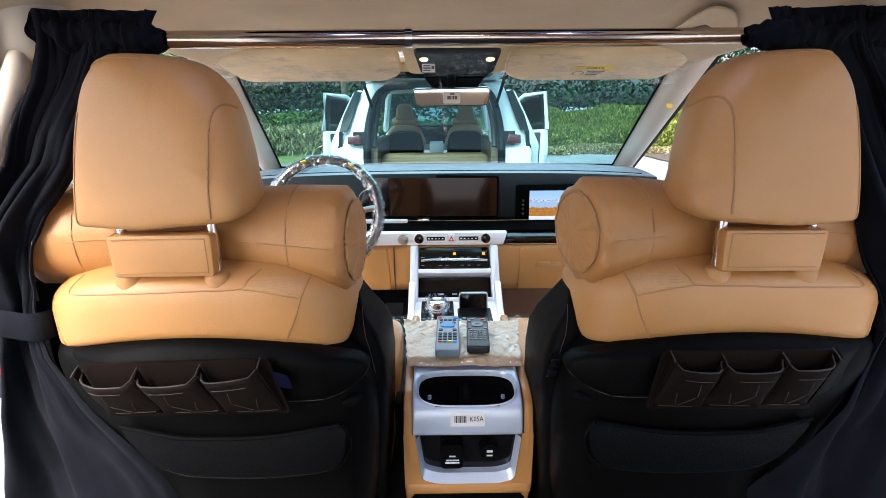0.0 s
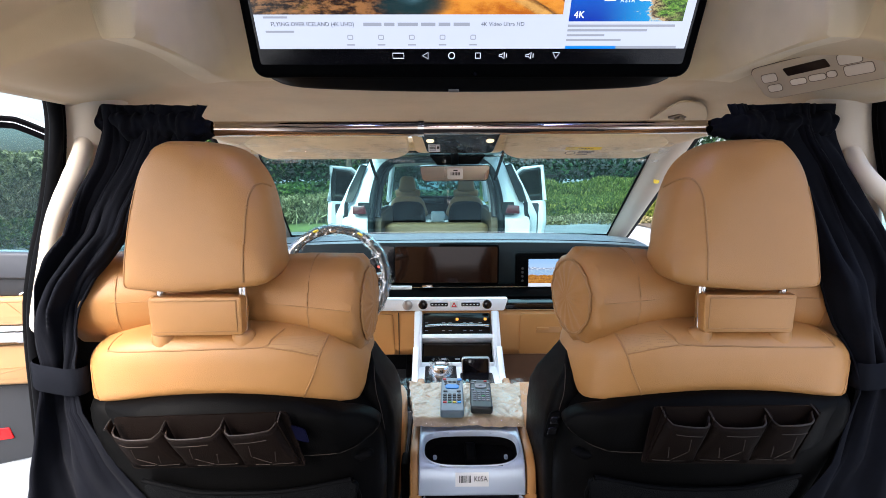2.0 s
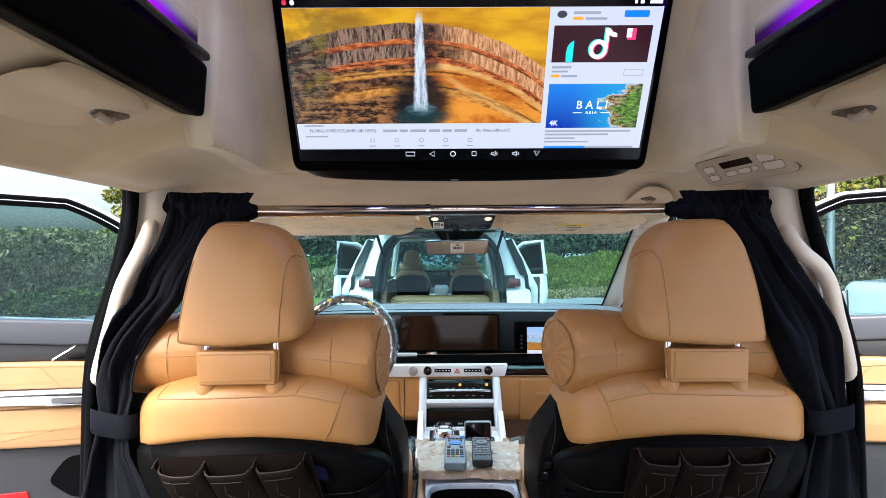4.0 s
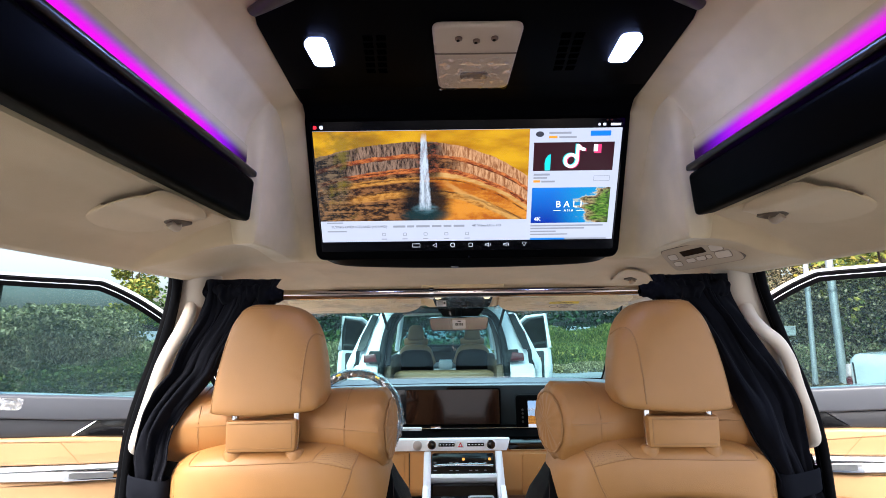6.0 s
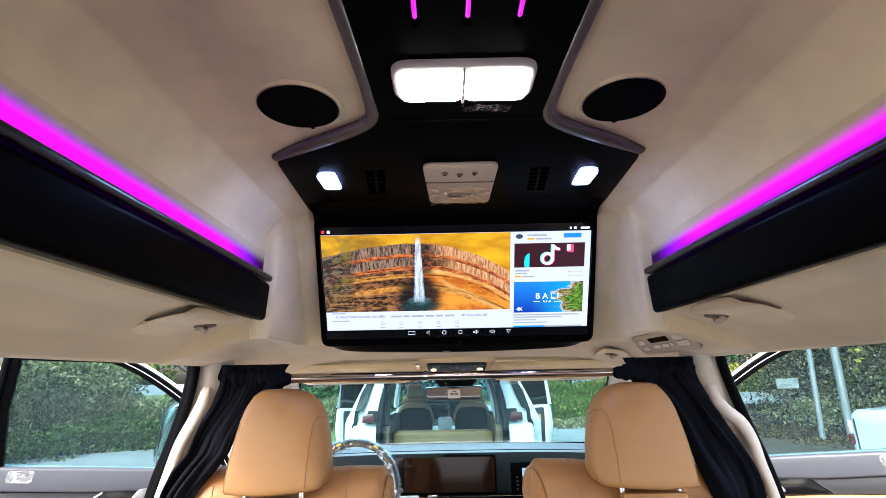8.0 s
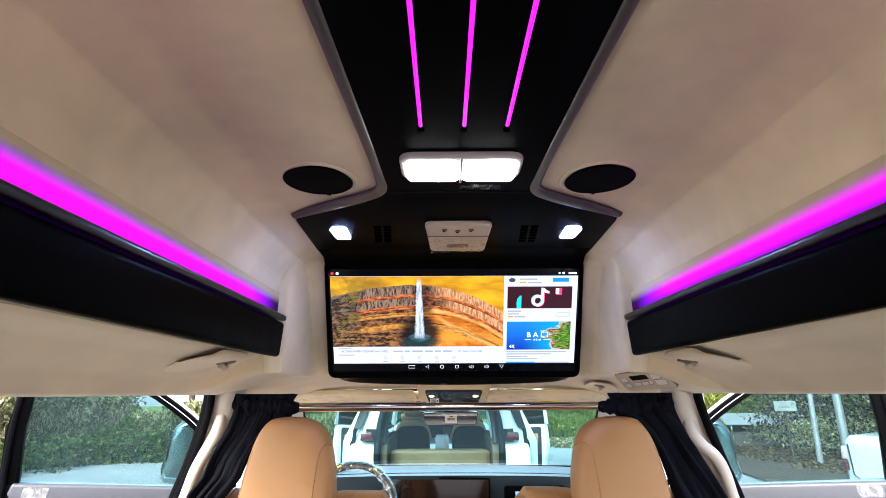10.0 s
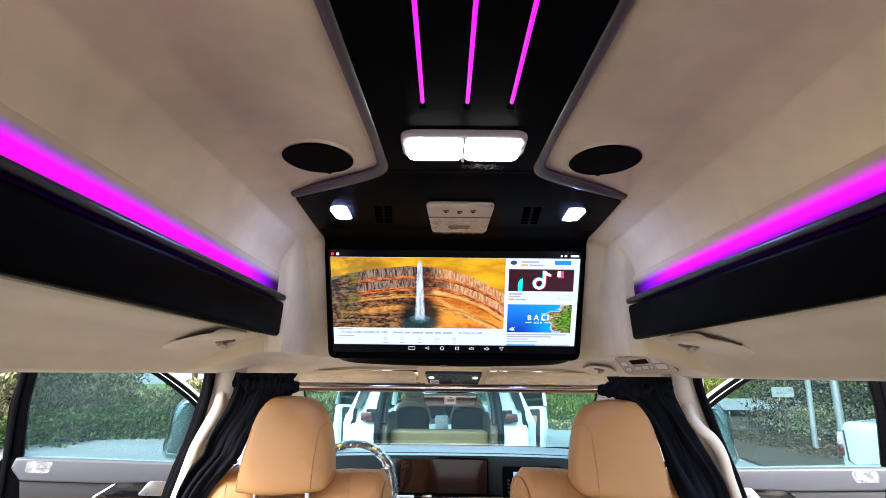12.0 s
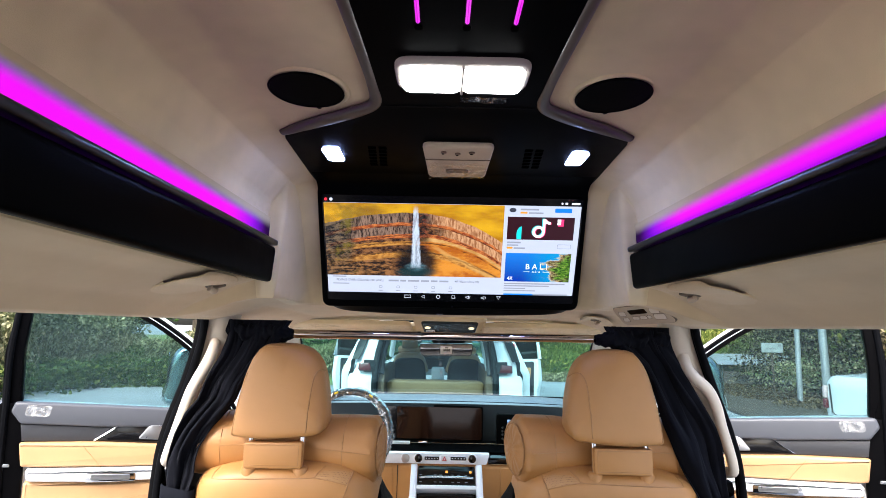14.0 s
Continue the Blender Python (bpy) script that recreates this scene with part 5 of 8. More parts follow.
    for i in range(64):
        u = 0.017 - 0.239 * math.cos(math.pi * i / 63)
        hi, lo = lerp_table(crest, u), lerp_table(foot, u)
        deep = 0.1125 * max(0.12, (1 - min(1, abs((u - 0.017) / 0.239)) ** 8) ** 0.4)
        ring_ = []
        for k in range(36):
            c_, s_ = math.cos(2 * math.pi * k / 36), math.sin(2 * math.pi * k / 36)
            e = 2 / 3.6 if s_ > 0 else 2 / 7.0
            ring_.append(fall(u, 0.9575 - deep * math.copysign(abs(c_) ** e, c_), (hi + lo) / 2 + (hi - lo) / 2 * math.copysign(abs(s_) ** e, s_)))
        rings.append(ring_)
    top = part("shoulder", loft(rings), tan_leather, ob)
    ruled_seam([at(-0.150, 0.885, 1.213), at(-0.156, 0.862, 1.196), at(-0.145, 0.86, 1.192), at(-0.067, 0.86, 1.1925), at(0.02, 0.86, 1.195), at(0.097, 0.86, 1.198), at(0.109, 0.865, 1.209), at(0.124, 0.89, 1.219)], 0.0014, tan_seam, top)
    ruled_seam([at(0.099, 0.86, 1.1985), at(0.14, 0.86, 1.192), at(0.186, 0.862, 1.181)], 0.0013, tan_seam, top)
    ruled_seam([at(0.197, 0.88, 1.218), at(0.192, 0.865, 1.198), at(0.186, 0.86, 1.181), at(0.176, 0.855, 1.15), at(0.159, 0.852, 1.112)], 0.0016, tan_seam, top)
    ruled_seam([at(-0.192, 0.87, 1.165), at(-0.186, 0.862, 1.13), at(-0.178, 0.86, 1.106)], 0.0012, tan_seam, top)
    corners = [(0.103, 1.1985), (0.184, 1.183), (0.194, 1.214), (0.125, 1.216)]
    tree_ = BVHTree.FromPolygons([v.co + ORIGIN[top] for v in top.data.vertices], [p.vertices for p in top.data.polygons])
    way = Vector((0, 1, -0.25)).normalized()

    def patch(p, q):
        a = Vector(corners[0]).lerp(Vector(corners[1]), p)
        b = Vector(corners[3]).lerp(Vector(corners[2]), p)
        c = a.lerp(b, q)
        hit = tree_.ray_cast(at(c.x, 0.86, c.y) - way * 0.5, way)
        return (hit[0] if hit[0] else at(c.x, 0.9, c.y)) - way * 0.001

    part("perforated_panel", sheet(patch, span(0, 1, 16), span(0, 1, 10)), tan_perf, top, "perforated tan leather panel")
    # front of the backrest
    fr = smooth_line([(-0.20, 0.66), (-0.22, 0.9), (-0.20, 1.12), (-0.1, 1.19), (0.1, 1.19), (0.22, 1.12), (0.24, 0.9), (0.21, 0.66)], 4, True)
    part("backrest", pillow(fr, 0.99, 1.11, lambda u, v, w: at(u, w + 0.10 * (1.1 - v), v), 4), tan_leather, ob)

    # shell, falling away forwards on the outer side and below
    def sink(u, v):
        return 0.10 * max(0, 1.02 - v) + 1.5 * max(0, 1.06 - v) * max(0, -0.02 - u) + 0.9 * max(0, u - 0.24) * 0.6

    def on_shell(u, v, w):
        return at(u, w + sink(u, v), v)

    sl = smooth_line([(-0.200, 1.108), (-0.200, 1.05), (-0.195, 0.98), (-0.188, 0.90), (-0.18, 0.80), (-0.175, 0.62), (0.0, 0.575), (0.20, 0.60), (0.262, 0.72), (0.282, 0.88), (0.284, 1.0), (0.268, 1.05), (0.240, 1.088), (0.155, 1.116), (0.03, 1.124), (-0.06, 1.121), (-0.14, 1.112)], 4, True)
    shell = part("back_shell", pillow(sl, 0.836, 1.04, on_shell, 6.0, 18), dark_leather, ob, "dark grey leatherette back shell")
    ap = smooth_line([(-0.192, 1.101), (-0.14, 1.110), (-0.06, 1.119), (0.03, 1.122), (0.155, 1.114), (0.225, 1.096), (0.262, 1.081), (0.281, 1.060), (0.268, 1.042), (0.236, 1.028), (0.19, 1.024), (0.08, 1.021), (-0.05, 1.018), (-0.13, 1.026), (-0.175, 1.062)], 4, True)
    apron = part("upper_pad", pillow(ap, 0.821, 0.880, lambda u, v, w: at(u, w + 0.9 * max(0, u - 0.22) * 0.6 + 0.35 * max(0, -0.10 - u) + 0.5 * max(0, v - 1.095), v), 5, 12), dark_leather, ob, "soft dark upper pad with a stitched edge")
    ruled_seam([at(0.276, 0.85, 1.056), at(0.262, 0.84, 1.0425), at(0.235, 0.83, 1.033), at(0.20, 0.825, 1.029), at(0.16, 0.822, 1.028)], 0.0008, thread, apron, "edge_stitch")
    part("pull_slot", pillow(smooth_line([(0.236, 1.012), (0.262, 1.022), (0.272, 1.014), (0.250, 1.002)], 3, True), 0.838, 0.856, lambda u, v, w: at(u, w + 0.005, v), 3, 4), black_matte, shell, "black release slot")
    rings = []
    for z, u0, u1, y0, y1 in ((1.150, 0.236, 0.256, 0.96, 1.03), (1.12, 0.236, 0.266, 0.935, 1.06), (1.08, 0.235, 0.288, 0.92, 1.09), (1.04, 0.235, 0.298, 0.918, 1.12), (0.98, 0.235, 0.300, 0.92, 1.14), (0.85, 0.23, 0.292, 0.935, 1.18), (0.70, 0.22, 0.280, 0.96, 1.22), (0.58, 0.21, 0.27, 0.98, 1.25)):
        rings.append([at(*p, z) for p in rounded([(u0, y0), (u1, y0), (u1, y1), (u0, y1)], 0.03 if u1 - u0 > 0.06 else (u1 - u0) * 0.48, 4)])
    bol = part("side_bolster", loft(rings), dark_leather, ob, "dark grey side bolster")
    ruled_seam([at(0.262, 0.95, 1.13), at(0.268, 0.93, 1.09), at(0.276, 0.925, 1.06), at(0.283, 0.92, 1.02)], 0.0007, thread, bol)
    if s > 0:
        sw_ = part("seat_switch", slab(rounded([(-0.024, -0.012), (0.024, -0.012), (0.024, 0.012), (-0.024, 0.012)], 0.007, 3), 0, 0.006, lambda a, b, c: at(0.289 + b - 0.25 * a, 0.9185 - c + 0.05 * a, 1.030 + a), 0.002, 2), black_matte, ob, "black seat adjustment switch")
        for dz in (-0.010, 0.010):
            part("switch_key", slab(rounded(rect(-0.007, 0.007, -0.008, 0.008), 0.003, 2), 0.005, 0.009, lambda a, b, c: at(0.289 + b - 0.25 * (a + dz), 0.9185 - c + 0.05 * (a + dz), 1.030 + dz + a), 0.001, 1), black_gloss, sw_)
    # net pocket: sunk field with a raised rim
    net = smooth_line([(-0.100, 0.972), (0.02, 0.957), (0.13, 0.960), (0.236, 0.980), (0.244, 0.945), (0.235, 0.915), (0.200, 0.890), (0.08, 0.880), (-0.06, 0.892), (-0.095, 0.925)], 5, True)
    netp = part("net_pocket", slab(net, -0.006, 0.004, lambda u, v, w: at(u, 0.834 + sink(u, v) - w - 0.008, v), 0.002, 2), mesh_net, shell, "black elastic net pocket")
    part("pocket_rim", tube([at(u, 0.826 + sink(u, v), v) for u, v in smooth_line([(-0.11, 0.975), (-0.04, 0.963), (0.02, 0.958), (0.13, 0.961), (0.238, 0.982)], 6)], 0.0042, 8), black_matte, netp)
    part("pocket_edge", tube([at(u, 0.828 + sink(u, v), v) for u, v in smooth_line([(0.238, 0.982), (0.248, 0.945), (0.238, 0.912), (0.200, 0.886), (0.08, 0.875), (-0.06, 0.888), (-0.10, 0.925)], 6)], 0.0036, 8), dark_leather, netp)
    # cushion
    part("cushion", box(s * 0.158, s * 0.675, 1.10, 1.62, 0.62, 0.82, 0.05, 4), tan_leather, ob)
    part("seat_base", box(s * 0.18, s * 0.69, 1.02, 1.55, 0.47, 0.64, 0.04, 3), black_matte, ob)
    part("seat_rail", box(s * 0.24, s * 0.28, 0.85, 1.5, 0.45, 0.49, 0.005, 1), alloy, ob)
    # organiser hung on the back
    org = thing("seat_organiser", (s * CX, 0.82, 1.0), "dark brown three-pocket organiser hung on the seat back", "organiser", "seat organisers")
    ue = (-0.100, -0.014, 0.077, 0.165) if s < 0 else (-0.068, 0.004, 0.092, 0.167)
    zt = (1.094, 1.092, 1.096, 1.106) if s < 0 else (1.112, 1.106, 1.104, 1.110)
    SLANT = 0.030 if s < 0 else 0.020

    def back(u):
        return 0.812 + 0.30 * max(0, -0.09 - u)

    part("backing", slab(rounded([(ue[0] - 0.004, 1.016), (ue[3] + 0.006, 1.020), (ue[3] - SLANT + 0.010, zt[3] + 0.004), (ue[0] - SLANT - 0.004, zt[0] + 0.002)], 0.006, 2), 0, 0.004, lambda u, v, w: at(u, back(u) - w, v)), dark_brown, org)
    for i in range(3):
        a, b = ue[i] + 0.002, ue[i + 1] - 0.002

        def face(p, q):
            u = a + (b - a) * p - SLANT * q
            top_ = zt[i] + (zt[i + 1] - zt[i]) * p - 0.004 - 0.010 * min(1, 6 * p, 9 * (1 - p)) ** 0.7
            low_ = 1.022 + 0.003 * p
            out = q * (0.014 + 0.010 * math.sin(math.pi * p) ** 0.6) + 0.003 * math.sin(math.pi * q)
            return at(u, back(u) - 0.005 - out * min(1, 0.25 + 8 * p, 0.25 + 8 * (1 - p)), low_ + (top_ - low_) * q)

        pk = part("pocket", sheet(face, span(0, 1, 25), span(0, 1, 9)), dark_brown, org)
        md = pk.modifiers.new("thick", "SOLIDIFY")
        md.thickness = 0.0022
        part("rim_piping", tube([face(p, 1.0) for p in span(0, 1, 25)], 0.0014, 6), organiser_edge, pk)
        for (p0, q0), (p1, q1) in (((0.16, 0.78), (0.76, 0.80)), ((0.20, 0.06), (0.46, 0.05)), ((0.52, 0.05), (0.92, 0.06)), ((0.40, 0.70), (0.28, 0.36)), ((0.76, 0.46), (0.62, 0.14)), ((0.30, 0.34), (0.52, 0.10))):
            part("stitch", tube([face(p0 + (p1 - p0) * k, q0 + (q1 - q0) * k) + Vector((0, -0.0026, 0)) for k in span(0, 1, 9)], 0.0007, 4), thread, pk)
    for i in range(4):
        u = ue[i]
        part("divider", slab([(1.022, 0.0), (zt[i] + 0.004, 0.0), (zt[i] - 0.002, 0.016), (1.030, 0.003)], -0.0011, 0.0011, lambda z, y, w: at(u + w - SLANT * (z - 1.022) / 0.075, back(u) - 0.004 - y, z)), dark_brown, org)
        part("divider_edge", tube([at(u - SLANT, back(u) - 0.003, zt[i] + 0.005), at(u - SLANT, back(u) - 0.013, zt[i] + 0.001), at(u - SLANT, back(u) - 0.021, zt[i] - 0.004)], 0.0012, 6), organiser_edge, org)
    if s < 0:
        part("fabric_tag", slab(rounded([(0.150, 1.090), (0.172, 1.083), (0.178, 1.060), (0.158, 1.065)], 0.003, 2), 0, 0.0015, lambda u, v, w: at(u, 0.808 - w, v)), navy_tag, org, "navy woven tag")
    # neck pillow
    pw = thing("neck_pillow", (s * CX, 0.975, 1.23), "tan leather neck pillow strapped round the headrest posts", "pillow", "neck pillows")
    rows = [(-0.2545, 0.058), (-0.252, 0.070), (-0.243, 0.078), (-0.225, 0.081), (-0.15, 0.080), (-0.09, 0.073), (0.0, 0.066), (0.09, 0.074), (0.15, 0.082), (0.225, 0.087), (0.243, 0.085), (0.252, 0.076), (0.2545, 0.064)]

    def axis_z(u):
        return 1.262 - (0.070 if s < 0 else 0.020) * max(0, u) - 0.010 * max(0, -u)

    def axis_y(u):
        return 0.972 - (0.35 if s < 0 < u else 0.1 if u < 0 < s else 0.75) * max(0, abs(u) - 0.09) ** 2

    def skew(u):
        """How far the roll's cross-section turns towards its bent end."""
        return math.copysign((0.5 if s < 0 < u else 0.2 if u < 0 < s else 1.5) * max(0, abs(u) - 0.09), u)

    def girth(u):
        return lerp_table([(q[0], q[1]) for q in rows[1:-1]], u)

    def skin(u, a, r):
        return at(u + skew(u) * r * math.cos(a), axis_y(u) + r * math.cos(a), axis_z(u) + r * math.sin(a))

    rings = []
    for j, (u, r) in enumerate(rows):
        ring_ = []
        for k in range(48):
            a = 2 * math.pi * k / 48
            pucker = 0.0034 * math.sin(a * 11 + 2 * noise.noise((a, u, 0))) * (1 if j in (0, 1, 2, 10, 11, 12) else 0.10) + 0.0035 * noise.noise((u * 14, math.cos(a) * 2, math.sin(a) * 2))
            ring_.append(skin(u, a, r + pucker))
        rings.append(ring_)
    roll = part("roll", loft(rings), tan_pillow, pw)
    for sg in (-1, 1):
        rim = 0.066 if sg > 0 else 0.060

        def end(a, k):
            r = rim * k
            pleat = 0.0014 * math.sin(15 * a + 1.5 * noise.noise((math.cos(a), math.sin(a), sg))) * k * (1 - 0.4 * k) + 0.004 * noise.noise((math.cos(a) * k * 2, math.sin(a) * k * 2, 4 + sg))
            q = sg * 0.2545
            return at(q + skew(q) * r * math.cos(a) + sg * (0.001 + 0.008 * math.sqrt(max(0, 1 - k * k)) + pleat), axis_y(q) + r * math.cos(a), axis_z(q) + r * math.sin(a))

        part("end_cap", sheet(end, span(0, 2 * math.pi, 97), span(1.0, 0.002, 9)), tan_pillow, roll, "gathered tan end cap")
        part("end_piping", tube([end(a, 1.0) + Vector((-s * sg * 0.001, 0, 0)) for a in span(0, 2 * math.pi, 49)], 0.0026, 6), tan_seam, roll)
    for u in (-0.165, 0.165):
        part("seam", tube([skin(u, a, girth(u) + 0.0004) for a in span(math.radians(60), math.radians(300), 25)], 0.0013, 5), tan_seam, roll)
    for a0, a1 in ((-0.24, -0.09), (0.09, 0.24)):
        part("seam", tube([skin(u, math.pi * 0.98, girth(u) + 0.0003) for u in span(a0, a1, 8)], 0.0010, 5), tan_seam, roll)
    fl = rounded([(-0.078, 1.220), (0.068, 1.221), (0.069, 1.284), (-0.080, 1.283)], 0.006, 3)
    strap = part("strap", slab(fl, 0.848, 0.880, lambda u, v, w: at(u, w, v), 0.004, 2), tan_leather, pw, "tan leather strap flap")
    part("seam", tube([at(u, 0.8475, z) for u, z in ((-0.072, 1.277), (0.060, 1.278))], 0.0010, 5), tan_seam, strap)
    part("seam", tube([at(u, 0.8475, z) for u, z in ((-0.070, 1.227), (0.060, 1.228))], 0.0010, 5), tan_seam, strap)
    part("seam", tube([at(u, 0.8475, z) for u, z in ((0.060, 1.278), (0.060, 1.228))], 0.0010, 5), tan_seam, strap)


for s in (-1, 1):
    front_seat(s)


# ---- centre console between the seats ----
KX = 0.010
console = thing("centre_console", (KX, 1.2, 0.45), "tan and silver centre console with cup holders", "centre console")


def cx(u, y, z):
    return Vector((KX + u, y, z))


prof = [(1.010, 0.700), (1.008, 0.830), (1.020, 0.882), (1.050, 0.900), (1.150, 0.908), (1.42, 0.908), (1.42, 0.60), (1.05, 0.60)]
prof = rounded(prof, 0.012, 3)
for u0, u1 in ((-0.128, -0.108), (0.112, 0.132)):
    part("side_panel", slab(prof, u0, u1, lambda y, z, w: cx(w, y, z), 0.006, 2), tan_leather, console, "tan leather side panel")
core = rounded([(1.040, 0.600), (1.040, 0.825), (1.060, 0.875), (1.15, 0.890), (1.42, 0.890), (1.42, 0.600)], 0.01, 2)
part("core", slab(core, -0.1085, 0.1125, lambda y, z, w: cx(w, y, z)), black_matte, console)
part("lower_rim", box(KX - 0.128, KX + 0.132, 1.006, 1.06, 0.684, 0.712, 0.010, 3), tan_leather, console, "tan leather lower rim")
part("pedestal", box(KX - 0.120, KX + 0.124, 1.022, 1.42, 0.45, 0.686, 0.012, 2), black_matte, console)

# silver top: a curved plate with the cup holder's opening
side_line = smooth_line([(0, 1.150, 0.914), (0, 1.100, 0.911), (0, 1.052, 0.904), (0, 1.024, 0.888), (0, 1.011, 0.860), (0, 1.008, 0.828)], 6)
lengths = [0.0]
for a, b in zip(side_line, side_line[1:]):
    lengths.append(lengths[-1] + (b - a).length)
TOT = lengths[-1]


def silver(u, t):
    """Point on the silver plate: u across, t from its far edge down to its near lip, 0 to 1."""
    d = t * TOT
    for i in range(len(lengths) - 1):
        if d <= lengths[i + 1] + 1e-9:
            f = (d - lengths[i]) / (lengths[i + 1] - lengths[i])
            p = side_line[i].lerp(side_line[i + 1], f)
            return Vector((KX + u, p.y, p.z))
    p = side_line[-1]
    return Vector((KX + u, p.y, p.z))


HALF = 0.109
us, ts = span(-HALF, HALF, 45), span(0, 1, 41)
bm = bmesh.new()
grid = {}
CUPS = (0.0, 0.455, 0.1015, 0.245)


def in_cup(u, t):
    a, b = (u - CUPS[0]) / CUPS[2], (t - CUPS[1]) / CUPS[3]
    return abs(a) ** 4 + abs(b) ** 3.0 < 1


for i, u in enumerate(us):
    for j, t in enumerate(ts):
        grid[i, j] = bm.verts.new(silver(u, t))
for i in range(44):
    for j in range(40):
        if not in_cup((us[i] + us[i + 1]) / 2, (ts[j] + ts[j + 1]) / 2):
            bm.faces.new((grid[i, j], grid[i + 1, j], grid[i + 1, j + 1], grid[i, j + 1]))
for v in [v for v in bm.verts if not v.link_faces]:
    bm.verts.remove(v)
plate = part("silver_plate", bm, silver_panel, console, "brushed pale silver plate under foil")
sol = plate.modifiers.new("thick", "SOLIDIFY")
sol.thickness, sol.offset = 0.004, -1


def cup_ring(k, drop):
    out = []
    for a in span(0, 2 * math.pi, 49)[:-1]:
        ca, sa = math.cos(a), math.sin(a)
        u = CUPS[0] + k * CUPS[2] * math.copysign(abs(ca) ** 0.5, ca)
        t = CUPS[1] + k * CUPS[3] * math.copysign(abs(sa) ** 0.667, sa)
        p = silver(u, t)
        out.append(p + Vector((0, 0, -drop)))
    return out


part("cup_rim", loft([cup_ring(1.03, -0.001), cup_ring(1.0, -0.0025), cup_ring(0.97, 0.002), cup_ring(0.96, 0.010)], caps=False), silver_panel, console, "bright cup holder rim")
well = loft([cup_ring(0.985, 0.002), cup_ring(0.95, 0.03), cup_ring(0.88, 0.07), cup_ring(0.02, 0.072)], caps=False)
part("cup_well", well, black_matte, console, "black double cup holder")
part("cup_divider", box(KX - 0.012, KX + 0.012, 1.040, 1.104, 0.85, 0.893, 0.008, 3), black_matte, console)
for sg in (-1, 1):
    part("cup_finger", box(KX + sg * 0.072, KX + sg * 0.080, 1.062, 1.069, 0.864, 0.882, 0.002, 1), silver_panel, console)
lab = thing("barcode_label", (KX + 0.012, 1.005, 0.86), "white paper label with a barcode on the console", "label")


def on_label(u, v, w):
    return silver(-0.002 + u, 0.832 - v / TOT) + Vector((0, -0.86, 0.5)).normalized() * (w + 0.0008)


part("sheet", sheet(lambda u, v: on_label(u, v, 0.0), span(-0.032, 0.036, 9), span(-0.014, 0.014, 5)), paper, lab)
xb = -0.024
random.seed(5)
while xb < 0.0:
    wd = random.choice((0.0007, 0.0012, 0.0018))
    part("bar", sheet(lambda u, v: on_label(u, v, 0.0005), (xb, xb + wd), span(-0.006, 0.008, 3)), ink, lab, smooth=False)
    xb += wd + random.choice((0.0008, 0.0012))
pm = Matrix.Identity(4)
o0 = on_label(0.0195, 0.001, 0.0012)
for i in range(3):
    pm[i][0], pm[i][1], pm[i][2], pm[i][3] = (0.85, 0, 0)[i], Vector((0, 0.30, 0.954))[i], Vector((0, -0.954, 0.30))[i], o0[i]
words("K05A", 0.014, pm, ink, "lettering", lab)

# socket bay under the plate
bay_o = rounded([(-0.104, 0.826), (-0.092, 0.722), (-0.06, 0.712), (0.064, 0.712), (0.096, 0.722), (0.108, 0.826)], 0.012, 4)
bay_i = rounded([(-0.099, 0.826), (-0.088, 0.738), (-0.057, 0.728), (0.061, 0.728), (0.092, 0.738), (0.103, 0.826)], 0.012, 4)
bm = bmesh.new()
A_ = [bm.verts.new(cx(p.x, 1.007, p.y)) for p in (Vector(q) for q in bay_o)]
B_ = [bm.verts.new(cx(p.x, 1.020, p.y)) for p in (Vector(q) for q in bay_i)]
C_ = [bm.verts.new(cx(p.x, 1.040, p.y)) for p in (Vector(q) for q in bay_i)]
for ra, rb in ((A_, B_), (B_, C_)):
    for i in range(len(ra)):
        if not (bay_o[i][1] > 0.82 and bay_o[(i + 1) % len(ra)][1] > 0.82):
            bm.faces.new((ra[i], ra[(i + 1) % len(ra)], rb[(i + 1) % len(ra)], rb[i]))
part("bay_frame", bm, silver_panel, console, "silver socket bay frame")
part("bay_back", slab(bay_i, 1.036, 1.041, lambda u, z, w: cx(u, w, z)), black_gloss, console)
part("bay_mask", slab(rounded([(-0.128, 0.83), (-0.128, 0.70), (0.132, 0.70), (0.132, 0.83), (0.109, 0.83), (0.097, 0.722), (0.066, 0.711), (-0.062, 0.711), (-0.093, 0.722), (-0.105, 0.83)], 0.003, 2), 1.009, 1.030, lambda u, z, w: cx(u, w, z)), tan_leather, console, "tan leather bay surround")
sock = part("socket_cover", slab(rounded(rect(-0.055, -0.008, 0.742, 0.800), 0.010, 4), 1.012, 1.036, lambda u, z, w: cx(u, w, z), 0.005, 3), black_matte, console, "black socket flap")
for z0, z1, u0, u1 in ((0.7635, 0.7665, -0.043, -0.017), (0.7575, 0.7605, -0.045, -0.016), (0.773, 0.776, -0.037, -0.024)):
    part("print", slab(rect(u0, u1, z0, z1), 1.0112, 1.0122, lambda u, z, w: cx(u, w, z)), paper, sock, smooth=False)
knob = part("power_socket", disc(cx(0.046, 1.036, 0.776), (0, -1, 0), 0.019, 0.016, 24, 0.004), black_matte, console, "round black power socket cap")
for z0, z1 in ((0.777, 0.782), (0.768, 0.771)):
    part("print", slab(rect(0.040, 0.052, z0, z1), 1.0188, 1.0198, lambda u, z, w: cx(u, w, z)), paper, knob, smooth=False)
part("release_tab", box(KX + 0.130, KX + 0.140, 1.10, 1.13, 0.868, 0.884, 0.004, 2), red, console)
